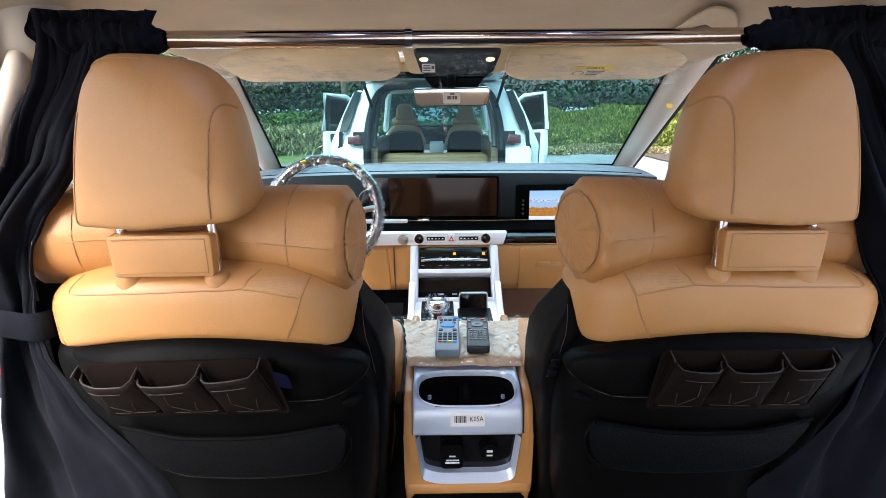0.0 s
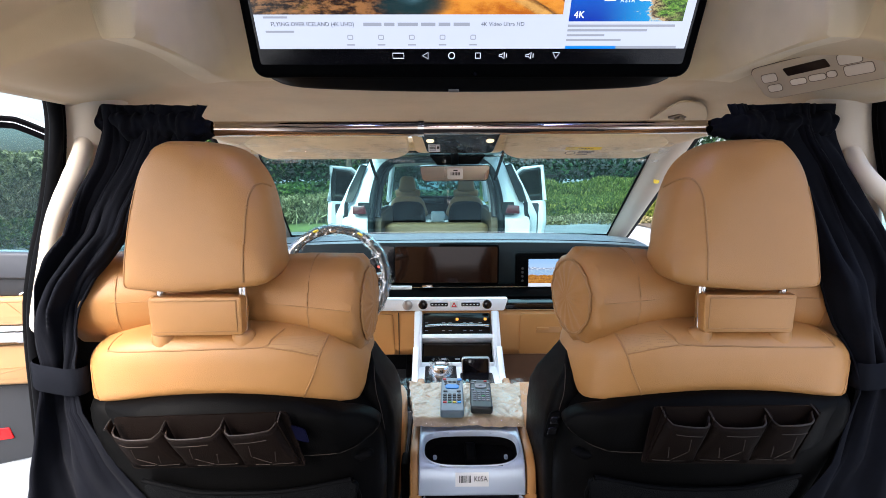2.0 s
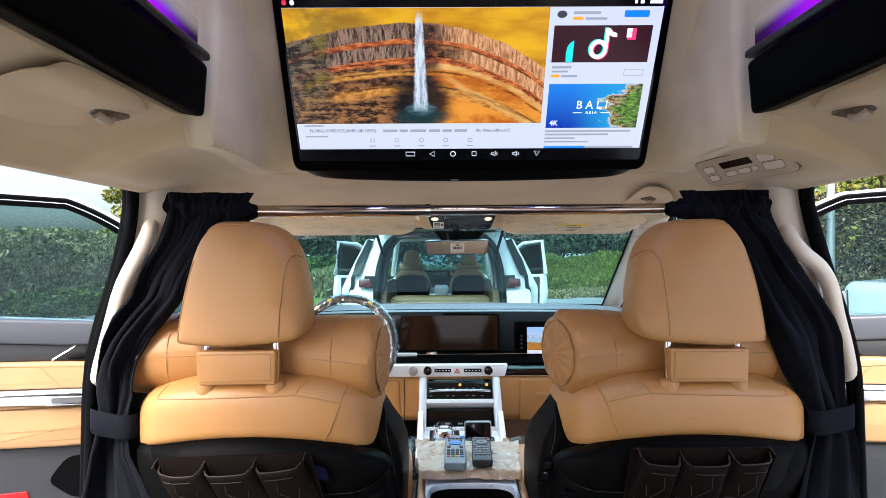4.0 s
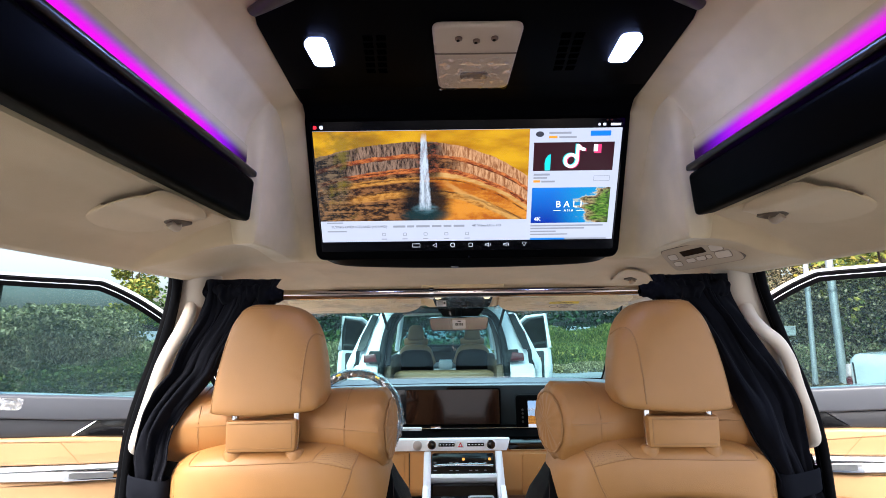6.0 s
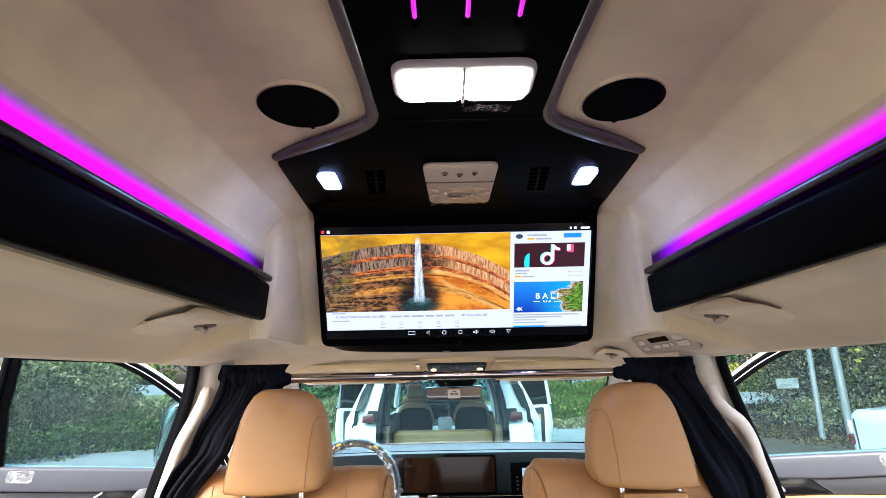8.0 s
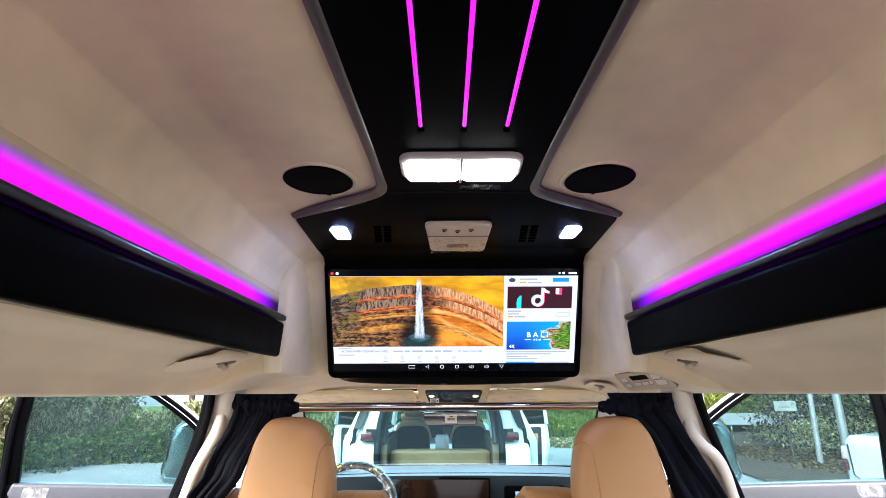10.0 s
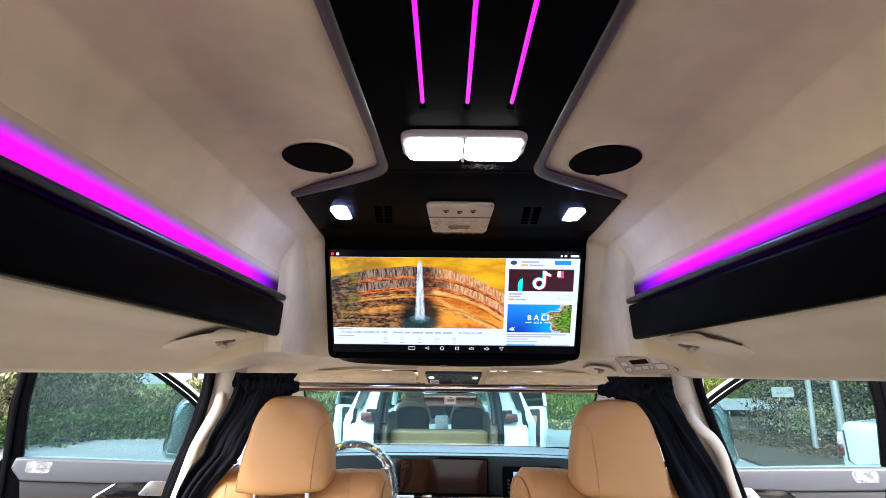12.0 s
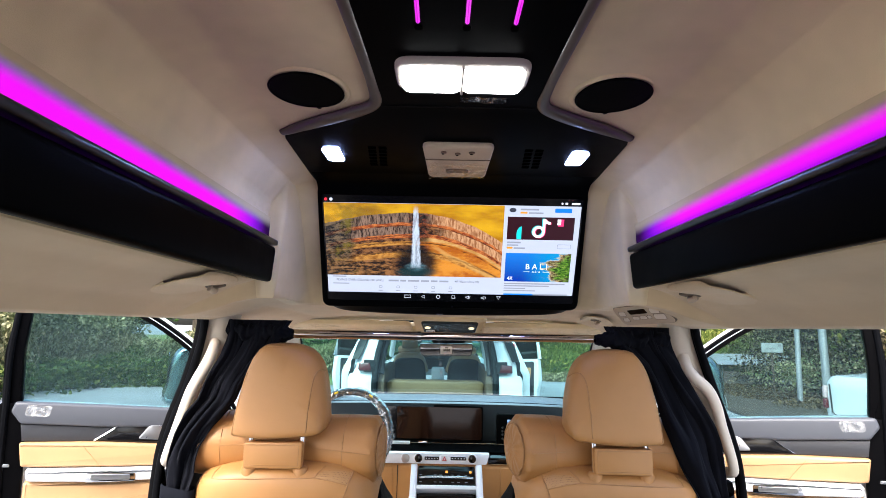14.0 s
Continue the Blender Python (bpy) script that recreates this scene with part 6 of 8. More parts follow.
for sg, x0 in ((-1, -0.150), (1, 0.136)):
    part("belt_buckle", box(KX + x0, KX + x0 + 0.016, 1.07, 1.12, 0.72, 0.86, 0.007, 2), black_matte, console)
part("armrest", box(KX - 0.126, KX + 0.130, 1.152, 1.325, 0.906, 0.930, 0.012, 4), tan_leather, console, "tan leather armrest lid")
bag = thing("plastic_cover", (KX, 1.27, 0.93), "crumpled clear plastic bag over the armrest lid", "plastic cover")


def bag_z(u, v):
    side = 1 if u > 0 else -1
    fold = 1 - min(1, abs(noise.noise((u * 34 + side * v * 30, v * 9 - side * u * 8, 8))) * 3.2)
    fine = 1 - min(1, abs(noise.noise((u * 70 - side * v * 55, v * 22, 3))) * 2.6)
    return 0.931 + 0.004 * noise.noise((u * 14, v * 14, 5)) + 0.0026 * fold + 0.0012 * fine


def bag_pt(p, q):
    u = -0.150 + 0.300 * p
    y = 1.114 + 0.214 * q
    over = max(0, abs(u) - 0.126)
    return cx(u * (0.95 + 0.17 * q) + math.copysign(0.009 * max(0, (q - 0.75) / 0.25) * abs(2 * p - 1) ** 5, u) + 0.004 * noise.noise((p * 3, q * 9, 7)), y + 0.008 * min(1, q * 4) * noise.noise((p * 7, q * 7, 2)), bag_z(u, y) - 0.8 * over * (1 - 0.9 * q) + 0.004 - 0.022 * max(0, 1 - q * 9) ** 2 + 0.010 * max(0, q - 0.85) / 0.15 * (abs(p - 0.5) * 2) ** 2)


bag_ob = part("bag", sheet(bag_pt, span(0, 1, 120), span(0, 1, 90)), film("creased foil", 0.045, 0.10, 0.8, 3.0, 90, (1, 0.3, 1), 0.12), bag)
bag_ob.visible_shadow = False
cream = surface("creased cream protective paper", (0.52, 0.40, 0.25), 0.42, vary=0.10, big=30, grain=0.12, gscale=120)
part("lining", sheet(lambda p, q: bag_pt(p * 0.86 + 0.07, q * 0.93 + 0.02) - Vector((0, 0, 0.0035)), span(0, 1, 110), span(0, 1, 80)), cream, bag, "creased cream lining")


def remote(x0, x1, y0, y1, body_mat, keys, turn, label):
    c = Vector(((x0 + x1) / 2, (y0 + y1) / 2, 0.944))
    ob = thing("remote_control", c, label, "remote control", "remote controls")
    m = Matrix.Translation(c) @ Matrix.Rotation(radians(turn), 4, "Z") @ Matrix.Rotation(radians(1.5), 4, "X")
    hw, hl = (x1 - x0) / 2, (y1 - y0) / 2
    part("body", move(slab(rounded(rect(-hw, hw, -hl, hl), 0.008, 4), 0.0, 0.018, lambda u, v, w: (u, v, w), 0.004, 3), m), body_mat, ob)
    for u, v, ru, rv, mt in keys:
        part("key", move(slab(rounded(rect(u * hw - ru, u * hw + ru, v * hl - rv, v * hl + rv), min(ru, rv) * 0.8, 3), 0.017, 0.0202, lambda a, b, d: (a, b, d), 0.0007, 1), m), mt, ob)


k_grey, k_dark, k_blue, k_red, k_green, k_yellow, k_white = (surface("remote key " + n_, c_, 0.5) for n_, c_ in (("grey", (0.20, 0.21, 0.23)), ("dark", (0.02, 0.02, 0.022)), ("blue", (0.02, 0.30, 0.78)), ("red", (0.55, 0.03, 0.03)), ("green", (0.04, 0.25, 0.08)), ("yellow", (0.60, 0.45, 0.03)), ("white", (0.6, 0.6, 0.6))))
keys = [(-0.72, 0.86, 0.0045, 0.005, k_red), (0.70, 0.84, 0.0055, 0.004, k_blue)]
keys += [(u, 0.70, 0.0045, 0.0035, k_dark) for u in (-0.6, -0.2, 0.2, 0.6)]
keys += [(0.0, 0.38, 0.0165, 0.0105, k_blue), (-0.55, 0.52, 0.004, 0.004, k_dark), (0.55, 0.52, 0.004, 0.004, k_dark), (-0.6, 0.10, 0.005, 0.005, k_dark), (0.6, 0.10, 0.005, 0.005, k_dark)]
for j, v in enumerate((-0.12, -0.26, -0.40)):
    keys += [(u, v, 0.0045, 0.0042, k_dark) for u in (-0.62, -0.21, 0.21, 0.62)]
keys += [(u, -0.54, 0.0045, 0.0035, mt) for u, mt in ((-0.62, k_red), (-0.21, k_green), (0.21, k_yellow), (0.62, k_blue))]
remote(-0.052, 0.001, 1.112, 1.284, surface("teal grey remote shell", (0.20, 0.275, 0.315), 0.45, vary=0.05), keys, -1.5, "grey remote control with a blue ring key")
keys2 = [(-0.5, 0.84, 0.004, 0.003, k_grey), (0.5, 0.84, 0.004, 0.003, k_red), (0, 0.46, 0.014, 0.012, k_grey), (0, 0.46, 0.006, 0.005, k_dark), (-0.75, 0.2, 0.004, 0.003, k_grey), (0.75, 0.2, 0.004, 0.003, k_grey), (-0.75, 0.68, 0.004, 0.003, k_grey), (0.75, 0.68, 0.004, 0.003, k_grey)]
for v in (0.02, -0.12, -0.26, -0.40, -0.54):
    keys2 += [(u, v, 0.0042, 0.0028, k_green if (v, u) == (-0.26, 0.21) else k_grey) for u in (-0.62, -0.21, 0.21, 0.62)]
remote(0.018, 0.068, 1.128, 1.272, surface("charcoal remote shell", (0.022, 0.026, 0.027), 0.45, vary=0.05), keys2, -3.0, "charcoal remote control with grey keys")

# ---- dashboard ----
dash = thing("dashboard", (0, 2.2, 0.78), "slate and tan leather dashboard with silver trim", "dashboard")


def pad(u, t):
    """Upper pad: t 0 at the edge over the displays, 1 at the windscreen's foot."""
    x = u * (0.80 + 0.03 * t)
    bow = 1 - u * u
    y = 2.105 + 0.495 * t + 0.05 * bow * t - 0.04 * (1 - bow) * (1 - t)
    z = 1.203 + 0.014 * math.sin(t * 2.6) - 0.035 * t * t - 0.016 * u ** 4
    return Vector((x, y, z))


top = part("top_pad", sheet(pad, span(-1, 1, 40), span(0, 1, 16)), dash_pad, dash, "slate grey upper pad")
md = top.modifiers.new("thick", "SOLIDIFY")
md.thickness, md.offset = 0.02, -1
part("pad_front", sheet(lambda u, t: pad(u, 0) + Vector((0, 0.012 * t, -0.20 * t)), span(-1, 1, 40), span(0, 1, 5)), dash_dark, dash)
part("pad_seam", tube([pad(u, 0.10) + Vector((0, 0, 0.0004)) for u in span(-0.95, 0.95, 40)], 0.0022, 5), black_matte, dash)
part("speaker_strip", sheet(lambda u, t: pad(u, t) + Vector((0, 0, 0.002)), span(-0.72, 0.72, 20), span(0.80, 0.93, 3)), black_matte, dash)

# ledge under the displays and the bars below
part("ledge", slab(rounded([(1.985, 0.985), (1.975, 1.006), (2.06, 1.030), (2.10, 1.030), (2.10, 0.985)], 0.006, 3), -0.76, 0.76, lambda y, z, w: (w, y, z), 0.004, 2), black_satin, dash)
part("chrome_line", tube([(-0.62, 2.040, 1.0285), (0.75, 2.040, 1.0285)], 0.0022, 8), chrome, dash, "thin chrome line")
part("vent_band", slab(rounded([(1.955, 0.958), (1.950, 0.985), (1.985, 1.000), (2.08, 1.000), (2.08, 0.958)], 0.006, 3), 0.205, 0.76, lambda y, z, w: (w, y, z), 0.004, 2), black_gloss, dash, "piano black band with chrome edge")
part("band_edge", tube([(0.21, 1.954, 0.957), (0.75, 1.954, 0.957)], 0.003, 8), chrome, dash)
white_o = rounded([(-0.62, 0.958), (0.196, 0.958), (0.212, 1.004), (-0.62, 1.004)], 0.006, 3)
bar = part("silver_bar", slab(white_o, 1.940, 1.99, lambda x, z, w: (x, w + 0.25 * (z - 0.96), z), 0.004, 2), white_panel, dash, "satin silver control bar")
for x in (-0.118, 0.130):
    kn = part("knob", disc((x, 1.950, 0.982), (0, -1, 0.1), 0.0165, 0.022, 28, 0.003), black_gloss, bar, "black rotary knob with chrome ring")
    part("knob_ring", disc((x, 1.946, 0.982), (0, -1, 0.1), 0.0185, 0.006, 28, 0.001), chrome, kn)
part("start_button", disc((-0.178, 1.948, 0.980), (0, -1, 0.1), 0.0195, 0.010, 28, 0.002), alloy, bar, "brushed round start button")
for x0, x1 in ((-0.090, -0.022), (0.030, 0.102)):
    part("button_row", slab(rounded(rect(x0, x1, 0.975, 0.989), 0.003, 2), 1.938, 1.950, lambda x, z, w: (x, w + 0.25 * (z - 0.96), z), 0.001, 1), black_gloss, bar, "row of black buttons")
    for i in range(5):
        xx = x0 + (x1 - x0) * (0.12 + 0.19 * i)
        part("button_mark", slab(rect(xx - 0.003, xx + 0.003, 0.981, 0.984), 1.9370, 1.9380, lambda x, z, w: (x, w + 0.25 * (z - 0.96), z)), k_white, bar, smooth=False)
hz = part("hazard_button", slab(rounded(rect(-0.0125, 0.0165, 0.970, 0.996), 0.003, 2), 1.936, 1.950, lambda x, z, w: (x, w + 0.25 * (z - 0.96), z), 0.002, 2), k_white, bar, "white hazard button with a red triangle")
for k_, w_, m_ in ((1.0, 0.0, red), (0.45, 0.0006, k_white)):
    part("triangle", slab([(0.002 - 0.0105 * k_, 0.9795 - 0.0055 * k_), (0.002 + 0.0105 * k_, 0.9795 - 0.0055 * k_), (0.002, 0.9795 + 0.0125 * k_)], 1.9350 - w_, 1.9360 - w_, lambda x, z, w: (x, w + 0.25 * (z - 0.96), z)), m_, hz, smooth=False)

part("silver_clip", box(-0.34, -0.165, 2.030, 2.045, 1.022, 1.036, 0.003, 2), white_panel, dash)
part("silver_clip", box(-0.125, -0.080, 2.020, 2.040, 1.030, 1.042, 0.004, 2), chrome, dash)
# wide display and cluster hood
disp = rounded(rect(-0.66, 0.190, 1.034, 1.198), 0.014, 4)
dz = part("wide_display", slab(disp, 2.062, 2.09, lambda x, z, w: (x, w + 0.05 * (z - 1.03) + 0.35 * max(0, -0.05 - x) ** 2, z), 0.004, 2), black_satin, dash, "wide black display housing")
glass_o = rounded(rect(-0.235, 0.182, 1.042, 1.190), 0.008, 3)
# brown reflection of the seats is put into the glass's base colour
part("display_glass", slab(glass_o, 2.0575, 2.062, lambda x, z, w: (x, w + 0.05 * (z - 1.03) + 0.35 * max(0, -0.05 - x) ** 2, z)), surface("black display glass with brown reflection", (0.012, 0.005, 0.003), 0.08, vary=0.3, big=3, rvary=0.02, spec=0.3), dz, "switched-off display glass with a brown reflection coloured in")
part("cluster_glass", slab(rounded(rect(-0.640, -0.238, 1.042, 1.190), 0.006, 3), 2.0575, 2.062, lambda x, z, w: (x, w + 0.05 * (z - 1.03) + 0.35 * max(0, -0.05 - x) ** 2, z)), black_gloss, dz, "black instrument cluster glass")
part("gauge_ring", loft([[Vector((-0.315 + r * math.cos(a), 2.075, 1.105 + r * math.sin(a))) for a in span(0, 2 * math.pi, 33)[:-1]] for r in (0.040, 0.042)], caps=False), glow("faint gauge light", (0.8, 0.75, 0.7), 0.12), dz, "lit gauge ring")
part("gauge_light", disc((-0.302, 2.0755, 1.108), (0, -1, 0), 0.006, 0.001, 10), glow("red warning light", (0.9, 0.15, 0.10), 0.45), dz)

# tan lower dash with glove box
part("lower_dash", slab(rounded([(1.965, 0.958), (1.948, 0.945), (1.945, 0.80), (1.965, 0.772), (2.10, 0.76), (2.10, 0.958)], 0.010, 3), -0.78, 0.78, lambda y, z, w: (w, y, z), 0.006, 2), tan_leather, dash, "tan leather lower dashboard")
gb = part("glove_box", slab(rounded([(0.262, 0.944), (0.700, 0.944), (0.690, 0.785), (0.255, 0.782)], 0.012, 4), 1.9415, 1.960, lambda x, z, w: (x, w, z), 0.003, 2), tan_leather, dash, "tan glove box lid")
part("glove_handle", slab(rounded([(0.320, 0.868), (0.420, 0.868), (0.414, 0.892), (0.322, 0.892)], 0.006, 3), 1.9385, 1.945, lambda x, z, w: (x, w, z), 0.002, 2), tan_seam, gb, "glove box handle recess")
part("grip", slab(rounded([(0.322, 0.880), (0.372, 0.880), (0.372, 0.891), (0.324, 0.891)], 0.003, 2), 1.9345, 1.9415, lambda x, z, w: (x, w, z), 0.002, 2), tan_leather, gb)
part("panel_gap", box(-0.2145, -0.2115, 1.9435, 1.950, 0.782, 0.95), ink, dash)
part("knee_panel", slab(rounded([(-0.700, 0.944), (-0.235, 0.944), (-0.228, 0.782), (-0.690, 0.785)], 0.012, 4), 1.9415, 1.960, lambda x, z, w: (x, w, z), 0.003, 2), tan_leather, dash, "tan knee panel")

# centre stack
SB = Vector((0.011, 1.950, 0.952))
SD = Vector((0, -0.645, -0.764))
SN = Vector((0, -0.764, 0.645))


def stack(u, v, w):
    return SB + Vector((u, 0, 0)) + SD * v + SN * w


stk = thing("centre_stack", (0.01, 1.85, 0.70), "silver framed centre stack with climate controls", "centre stack")
for u0, u1 in ((-0.162, -0.132), (0.134, 0.164)):
    part("side_rail", slab(rounded(rect(u0, u1, 0.0, 0.235), 0.006, 3), -0.06, 0.012, stack, 0.006, 3), white_panel, stk, "silver side rail")
part("backing", slab(rect(-0.16, 0.16, 0.0, 0.24), -0.07, -0.045, stack), black_matte, stk)
part("cross_bar", slab(rounded(rect(-0.134, 0.136, 0.094, 0.112), 0.004, 2), -0.05, 0.008, stack, 0.004, 2), white_panel, stk, "silver cross bar")
part("lower_bar", slab(rounded(rect(-0.134, 0.136, 0.204, 0.226), 0.004, 2), -0.05, 0.008, stack, 0.004, 2), white_panel, stk, "silver cross bar")
clim = part("climate_panel", slab(rounded(rect(-0.128, 0.130, 0.006, 0.092), 0.010, 4), -0.04, 0.004, stack, 0.003, 2), black_gloss, stk, "piano black climate panel")
part("toggle_bar", tube(smooth_line([stack(-0.120, 0.062, 0.006), stack(-0.07, 0.060, 0.010), stack(0.07, 0.060, 0.010), stack(0.122, 0.062, 0.006)], 6), 0.0050, 10), chrome, clim, "chrome toggle bar")
for u in (0.002, 0.110):
    part("lit_digit", slab(rounded(rect(u - 0.0055, u + 0.0055, 0.028, 0.039), 0.003, 2), 0.004, 0.0046, stack), glow("orange lit digits", (1.0, 0.40, 0.06), 0.30), clim, "orange lit digits")
for u in (-0.115, -0.05, -0.025, 0.03, 0.055, 0.09):
    for v in (0.048, 0.080):
        part("mark", slab(rect(u - 0.006, u + 0.006, v - 0.0012, v + 0.0012), 0.004, 0.0046, stack), k_grey, clim, smooth=False)
part("storage_bay", slab(rounded(rect(-0.126, 0.128, 0.116, 0.204), 0.012, 4), -0.045, -0.030, stack), black_gloss, stk, "open black storage bay")
part("bay_lip", slab(rounded(rect(-0.126, 0.128, 0.176, 0.204), 0.006, 3), -0.04, -0.004, stack, 0.004, 2), black_matte, stk)
for u in (-0.05, 0.0):
    part("port_mark", slab(rect(u - 0.009, u + 0.009, 0.186, 0.192), -0.004, -0.003, stack), k_grey, stk, smooth=False)


def tray(u, v, w):
    return Vector((0.011 + u, 1.812 - v, 0.788 - 0.06 * v + w))


part("tray", slab(rounded(rect(-0.158, 0.158, 0.0, 0.24), 0.02, 4), -0.05, 0.0, tray, 0.005, 3), white_panel, stk, "silver lower tray")
for sg in (-1, 1):
    part("tray_wall", slab(rounded([(0.0, -0.03), (0.23, -0.03), (0.23, 0.004), (0.10, 0.012), (0.0, 0.075)], 0.006, 3), 0.140, 0.162, lambda v, w, u: tray(sg * u, v, w), 0.005, 2), white_panel, stk, "silver tray side")
part("shift_well", slab(rounded(rect(-0.118, -0.006, 0.008, 0.16), 0.010, 4), -0.002, 0.0035, tray, 0.001, 1), black_gloss, stk, "black shifter well")
dial = part("shift_dial", loft([[tray(-0.063 + r * math.cos(a), 0.075 + r * math.sin(a), h) for a in span(0, 2 * math.pi, 33)[:-1]] for r, h in ((0.040, 0.003), (0.040, 0.008), (0.036, 0.011), (0.035, 0.030), (0.033, 0.036), (0.028, 0.039), (0.012, 0.041), (0.002, 0.0412))]), chrome, stk, "chrome rotary shift dial under foil")
part("dial_print", slab(rounded(rect(-0.078, -0.048, 0.062, 0.080), 0.004, 3), 0.0405, 0.0422, tray), k_white, dial)
part("foil", sheet(lambda a, h: tray(-0.063 + (0.043 + 0.004 * noise.noise((3 * math.cos(a), 3 * math.sin(a), h * 60))) * math.cos(a) * (1 - 6 * max(0, h - 0.03)), 0.075 + 0.043 * math.sin(a) * (1 - 6 * max(0, h - 0.03)), h + 0.004 * noise.noise((a * 2, h * 70, 1))), span(0, 2 * math.pi, 40), span(0.003, 0.046, 9)), clear_foil, dial, "clear foil")
part("slot_frame", slab(rounded(rect(0.012, 0.112, -0.020, 0.052), 0.010, 4), 0, 0.012, lambda u, h, w: tray(u, 0.052 - 0.25 * h + w, h), 0.003, 2), alloy, stk, "grey slot frame")
part("phone_slot", slab(rounded(rect(0.016, 0.108, -0.020, 0.048), 0.008, 4), 0.011, 0.014, lambda u, h, w: tray(u, 0.052 - 0.25 * h + w, h), 0.001, 1), black_gloss, stk, "black phone slot")
part("slot_well", slab(rounded(rect(0.006, 0.120, 0.066, 0.17), 0.010, 4), -0.002, 0.003, tray, 0.001, 1), black_gloss, stk, "black phone well")
part("tunnel", box(-0.145, 0.167, 1.33, 1.80, 0.45, 0.715, 0.02, 2), black_matte, stk)

# tablet on the right of the dash
tab = thing("dash_tablet", (0.39, 2.04, 1.02), "black dash tablet showing a lake video", "tablet")


def tb(u, v, w):
    return Vector((0.254 + u, 2.044 + 0.05 * v - w, 1.014 + v))


part("housing", slab(rounded(rect(0, 0.292, 0, 0.152), 0.016, 4), -0.02, 0.004, tb, 0.004, 2), black_satin, tab)
part("page", slab(rect(0.052, 0.282, 0.014, 0.128), 0.0042, 0.0046, tb), page_white, tab, "white web page", smooth=False)
part("picture", slab(rect(0.052, 0.282, 0.030, 0.128), 0.0048, 0.0052, tb), lake_mat, tab, "lake and hills video picture", smooth=False)
for v in (0.040, 0.058, 0.074, 0.090):
    part("key", disc(tb(0.028, v, 0.0035), (0, -1, 0), 0.005, 0.002, 12), k_dark, tab)

# steering wheel
wheel = thing("steering_wheel", (-0.42, 1.76, 1.12), "black steering wheel wrapped in clear plastic foil", "steering wheel")
WC = Vector((-0.415, 1.745, 1.125))
WU = Vector((0, 0.36, 0.933))
WN = Vector((0, -0.933, 0.36))


rim_leather = surface("slate rim leather", (0.030, 0.042, 0.050), 0.25, vary=0.15, big=12, coat=0.4)


def wh(a, r, d=0.0):
    return WC + Vector((math.cos(a), 0, 0)) * r + WU * (math.sin(a) * r) + WN * d


def hoop(r, t, n=64, k=12, wob=0.0):
    bm = bmesh.new()
    g = []
    for i in range(n):
        a = 2 * math.pi * i / n
        row = []
        for j in range(k):
            b = 2 * math.pi * j / k
            tt = t + (wob * noise.noise((math.cos(a) * 9, math.sin(a) * 9, j * 0.9)) if wob else 0)
            row.append(bm.verts.new(wh(a, r + tt * math.cos(b), tt * math.sin(b))))
        g.append(row)
    for i in range(n):
        for j in range(k):
            bm.faces.new((g[i][j], g[(i + 1) % n][j], g[(i + 1) % n][(j + 1) % k], g[i][(j + 1) % k]))
    return bm


part("rim", hoop(0.178, 0.0165), rim_leather, wheel, "black leather rim")
part("rim_foil", hoop(0.176, 0.0215, 180, 18, 0.007), film("wheel foil", 0.20, 0.14, 0.6, 1.9, 34), wheel, "crumpled clear foil round the rim")
part("hub", slab(smooth_line([(0.075 * math.cos(a), 0.058 * math.sin(a)) for a in span(0, 2 * math.pi, 17)[:-1]], 2, True), -0.02, 0.02, lambda u, v, w: WC + Vector((u, 0, 0)) + WU * v + WN * (w - 0.03), 0.012, 3), black_matte, wheel)
for a0, a1 in ((0, 0.10), (math.pi, math.pi - 0.10), (-math.pi / 2, -math.pi / 2)):
    part("spoke", tube([wh(a0, 0.06, -0.03), wh(a1, 0.12, -0.022), wh(a1, 0.172, -0.002)], 0.016, 10, 0.6), alloy if abs(a0) < 1.5 or a0 > 3 else black_matte, wheel, "silver spoke with buttons")
for a in (0.04, math.pi - 0.04):
    part("spoke_keys", tube([wh(a, 0.085, -0.012), wh(a, 0.125, -0.008)], 0.010, 8, 0.5), white_panel, wheel)
for a in (1.05, 1.95):
    part("yellow_tape", tube([wh(a - 0.05, 0.178, 0.020), wh(a + 0.05, 0.178, 0.020)], 0.007, 6, 0.6), yellow, wheel, "yellow tape mark")
part("stalk", tube([(-0.36, 1.83, 1.10), (-0.25, 1.80, 1.125), (-0.215, 1.79, 1.13)], [0.007, 0.008, 0.009], 8), black_matte, wheel)
part("column", tube([WC - WN * 0.03, WC - WN * 0.30], 0.05, 16), black_matte, wheel)

# pedals and footwell
ped = thing("pedal", (-0.20, 2.25, 0.45), "black ribbed accelerator pedal", "pedal", "pedals")
part("pad", slab(rounded(rect(-0.03, 0.03, -0.11, 0.11), 0.012, 3), 0, 0.014, lambda u, v, w: Vector((-0.175 + u, 2.20 + 0.45 * v - w * 0.9, 0.60 + 0.89 * v)), 0.003, 2), rubber, ped)
for i in range(7):
    part("rib", slab(rect(-0.026, 0.026, -0.09 + i * 0.028, -0.080 + i * 0.028), 0.014, 0.017, lambda u, v, w: Vector((-0.175 + u, 2.20 + 0.45 * v - w * 0.9, 0.60 + 0.89 * v))), black_matte, ped, smooth=False)
part("foot", box(-0.20, -0.15, 2.13, 2.19, 0.45, 0.52, 0.008, 2), black_matte, ped)
brk = thing("pedal", (-0.32, 2.2, 0.62), "black brake pedal with a white tag", "pedal", "pedals")
part("pad", slab(rounded(rect(-0.05, 0.05, -0.03, 0.03), 0.012, 3), 0, 0.016, lambda u, v, w: Vector((-0.325 + u, 2.16 + 0.35 * v - w * 0.9, 0.655 + 0.93 * v)), 0.003, 2), rubber, brk)
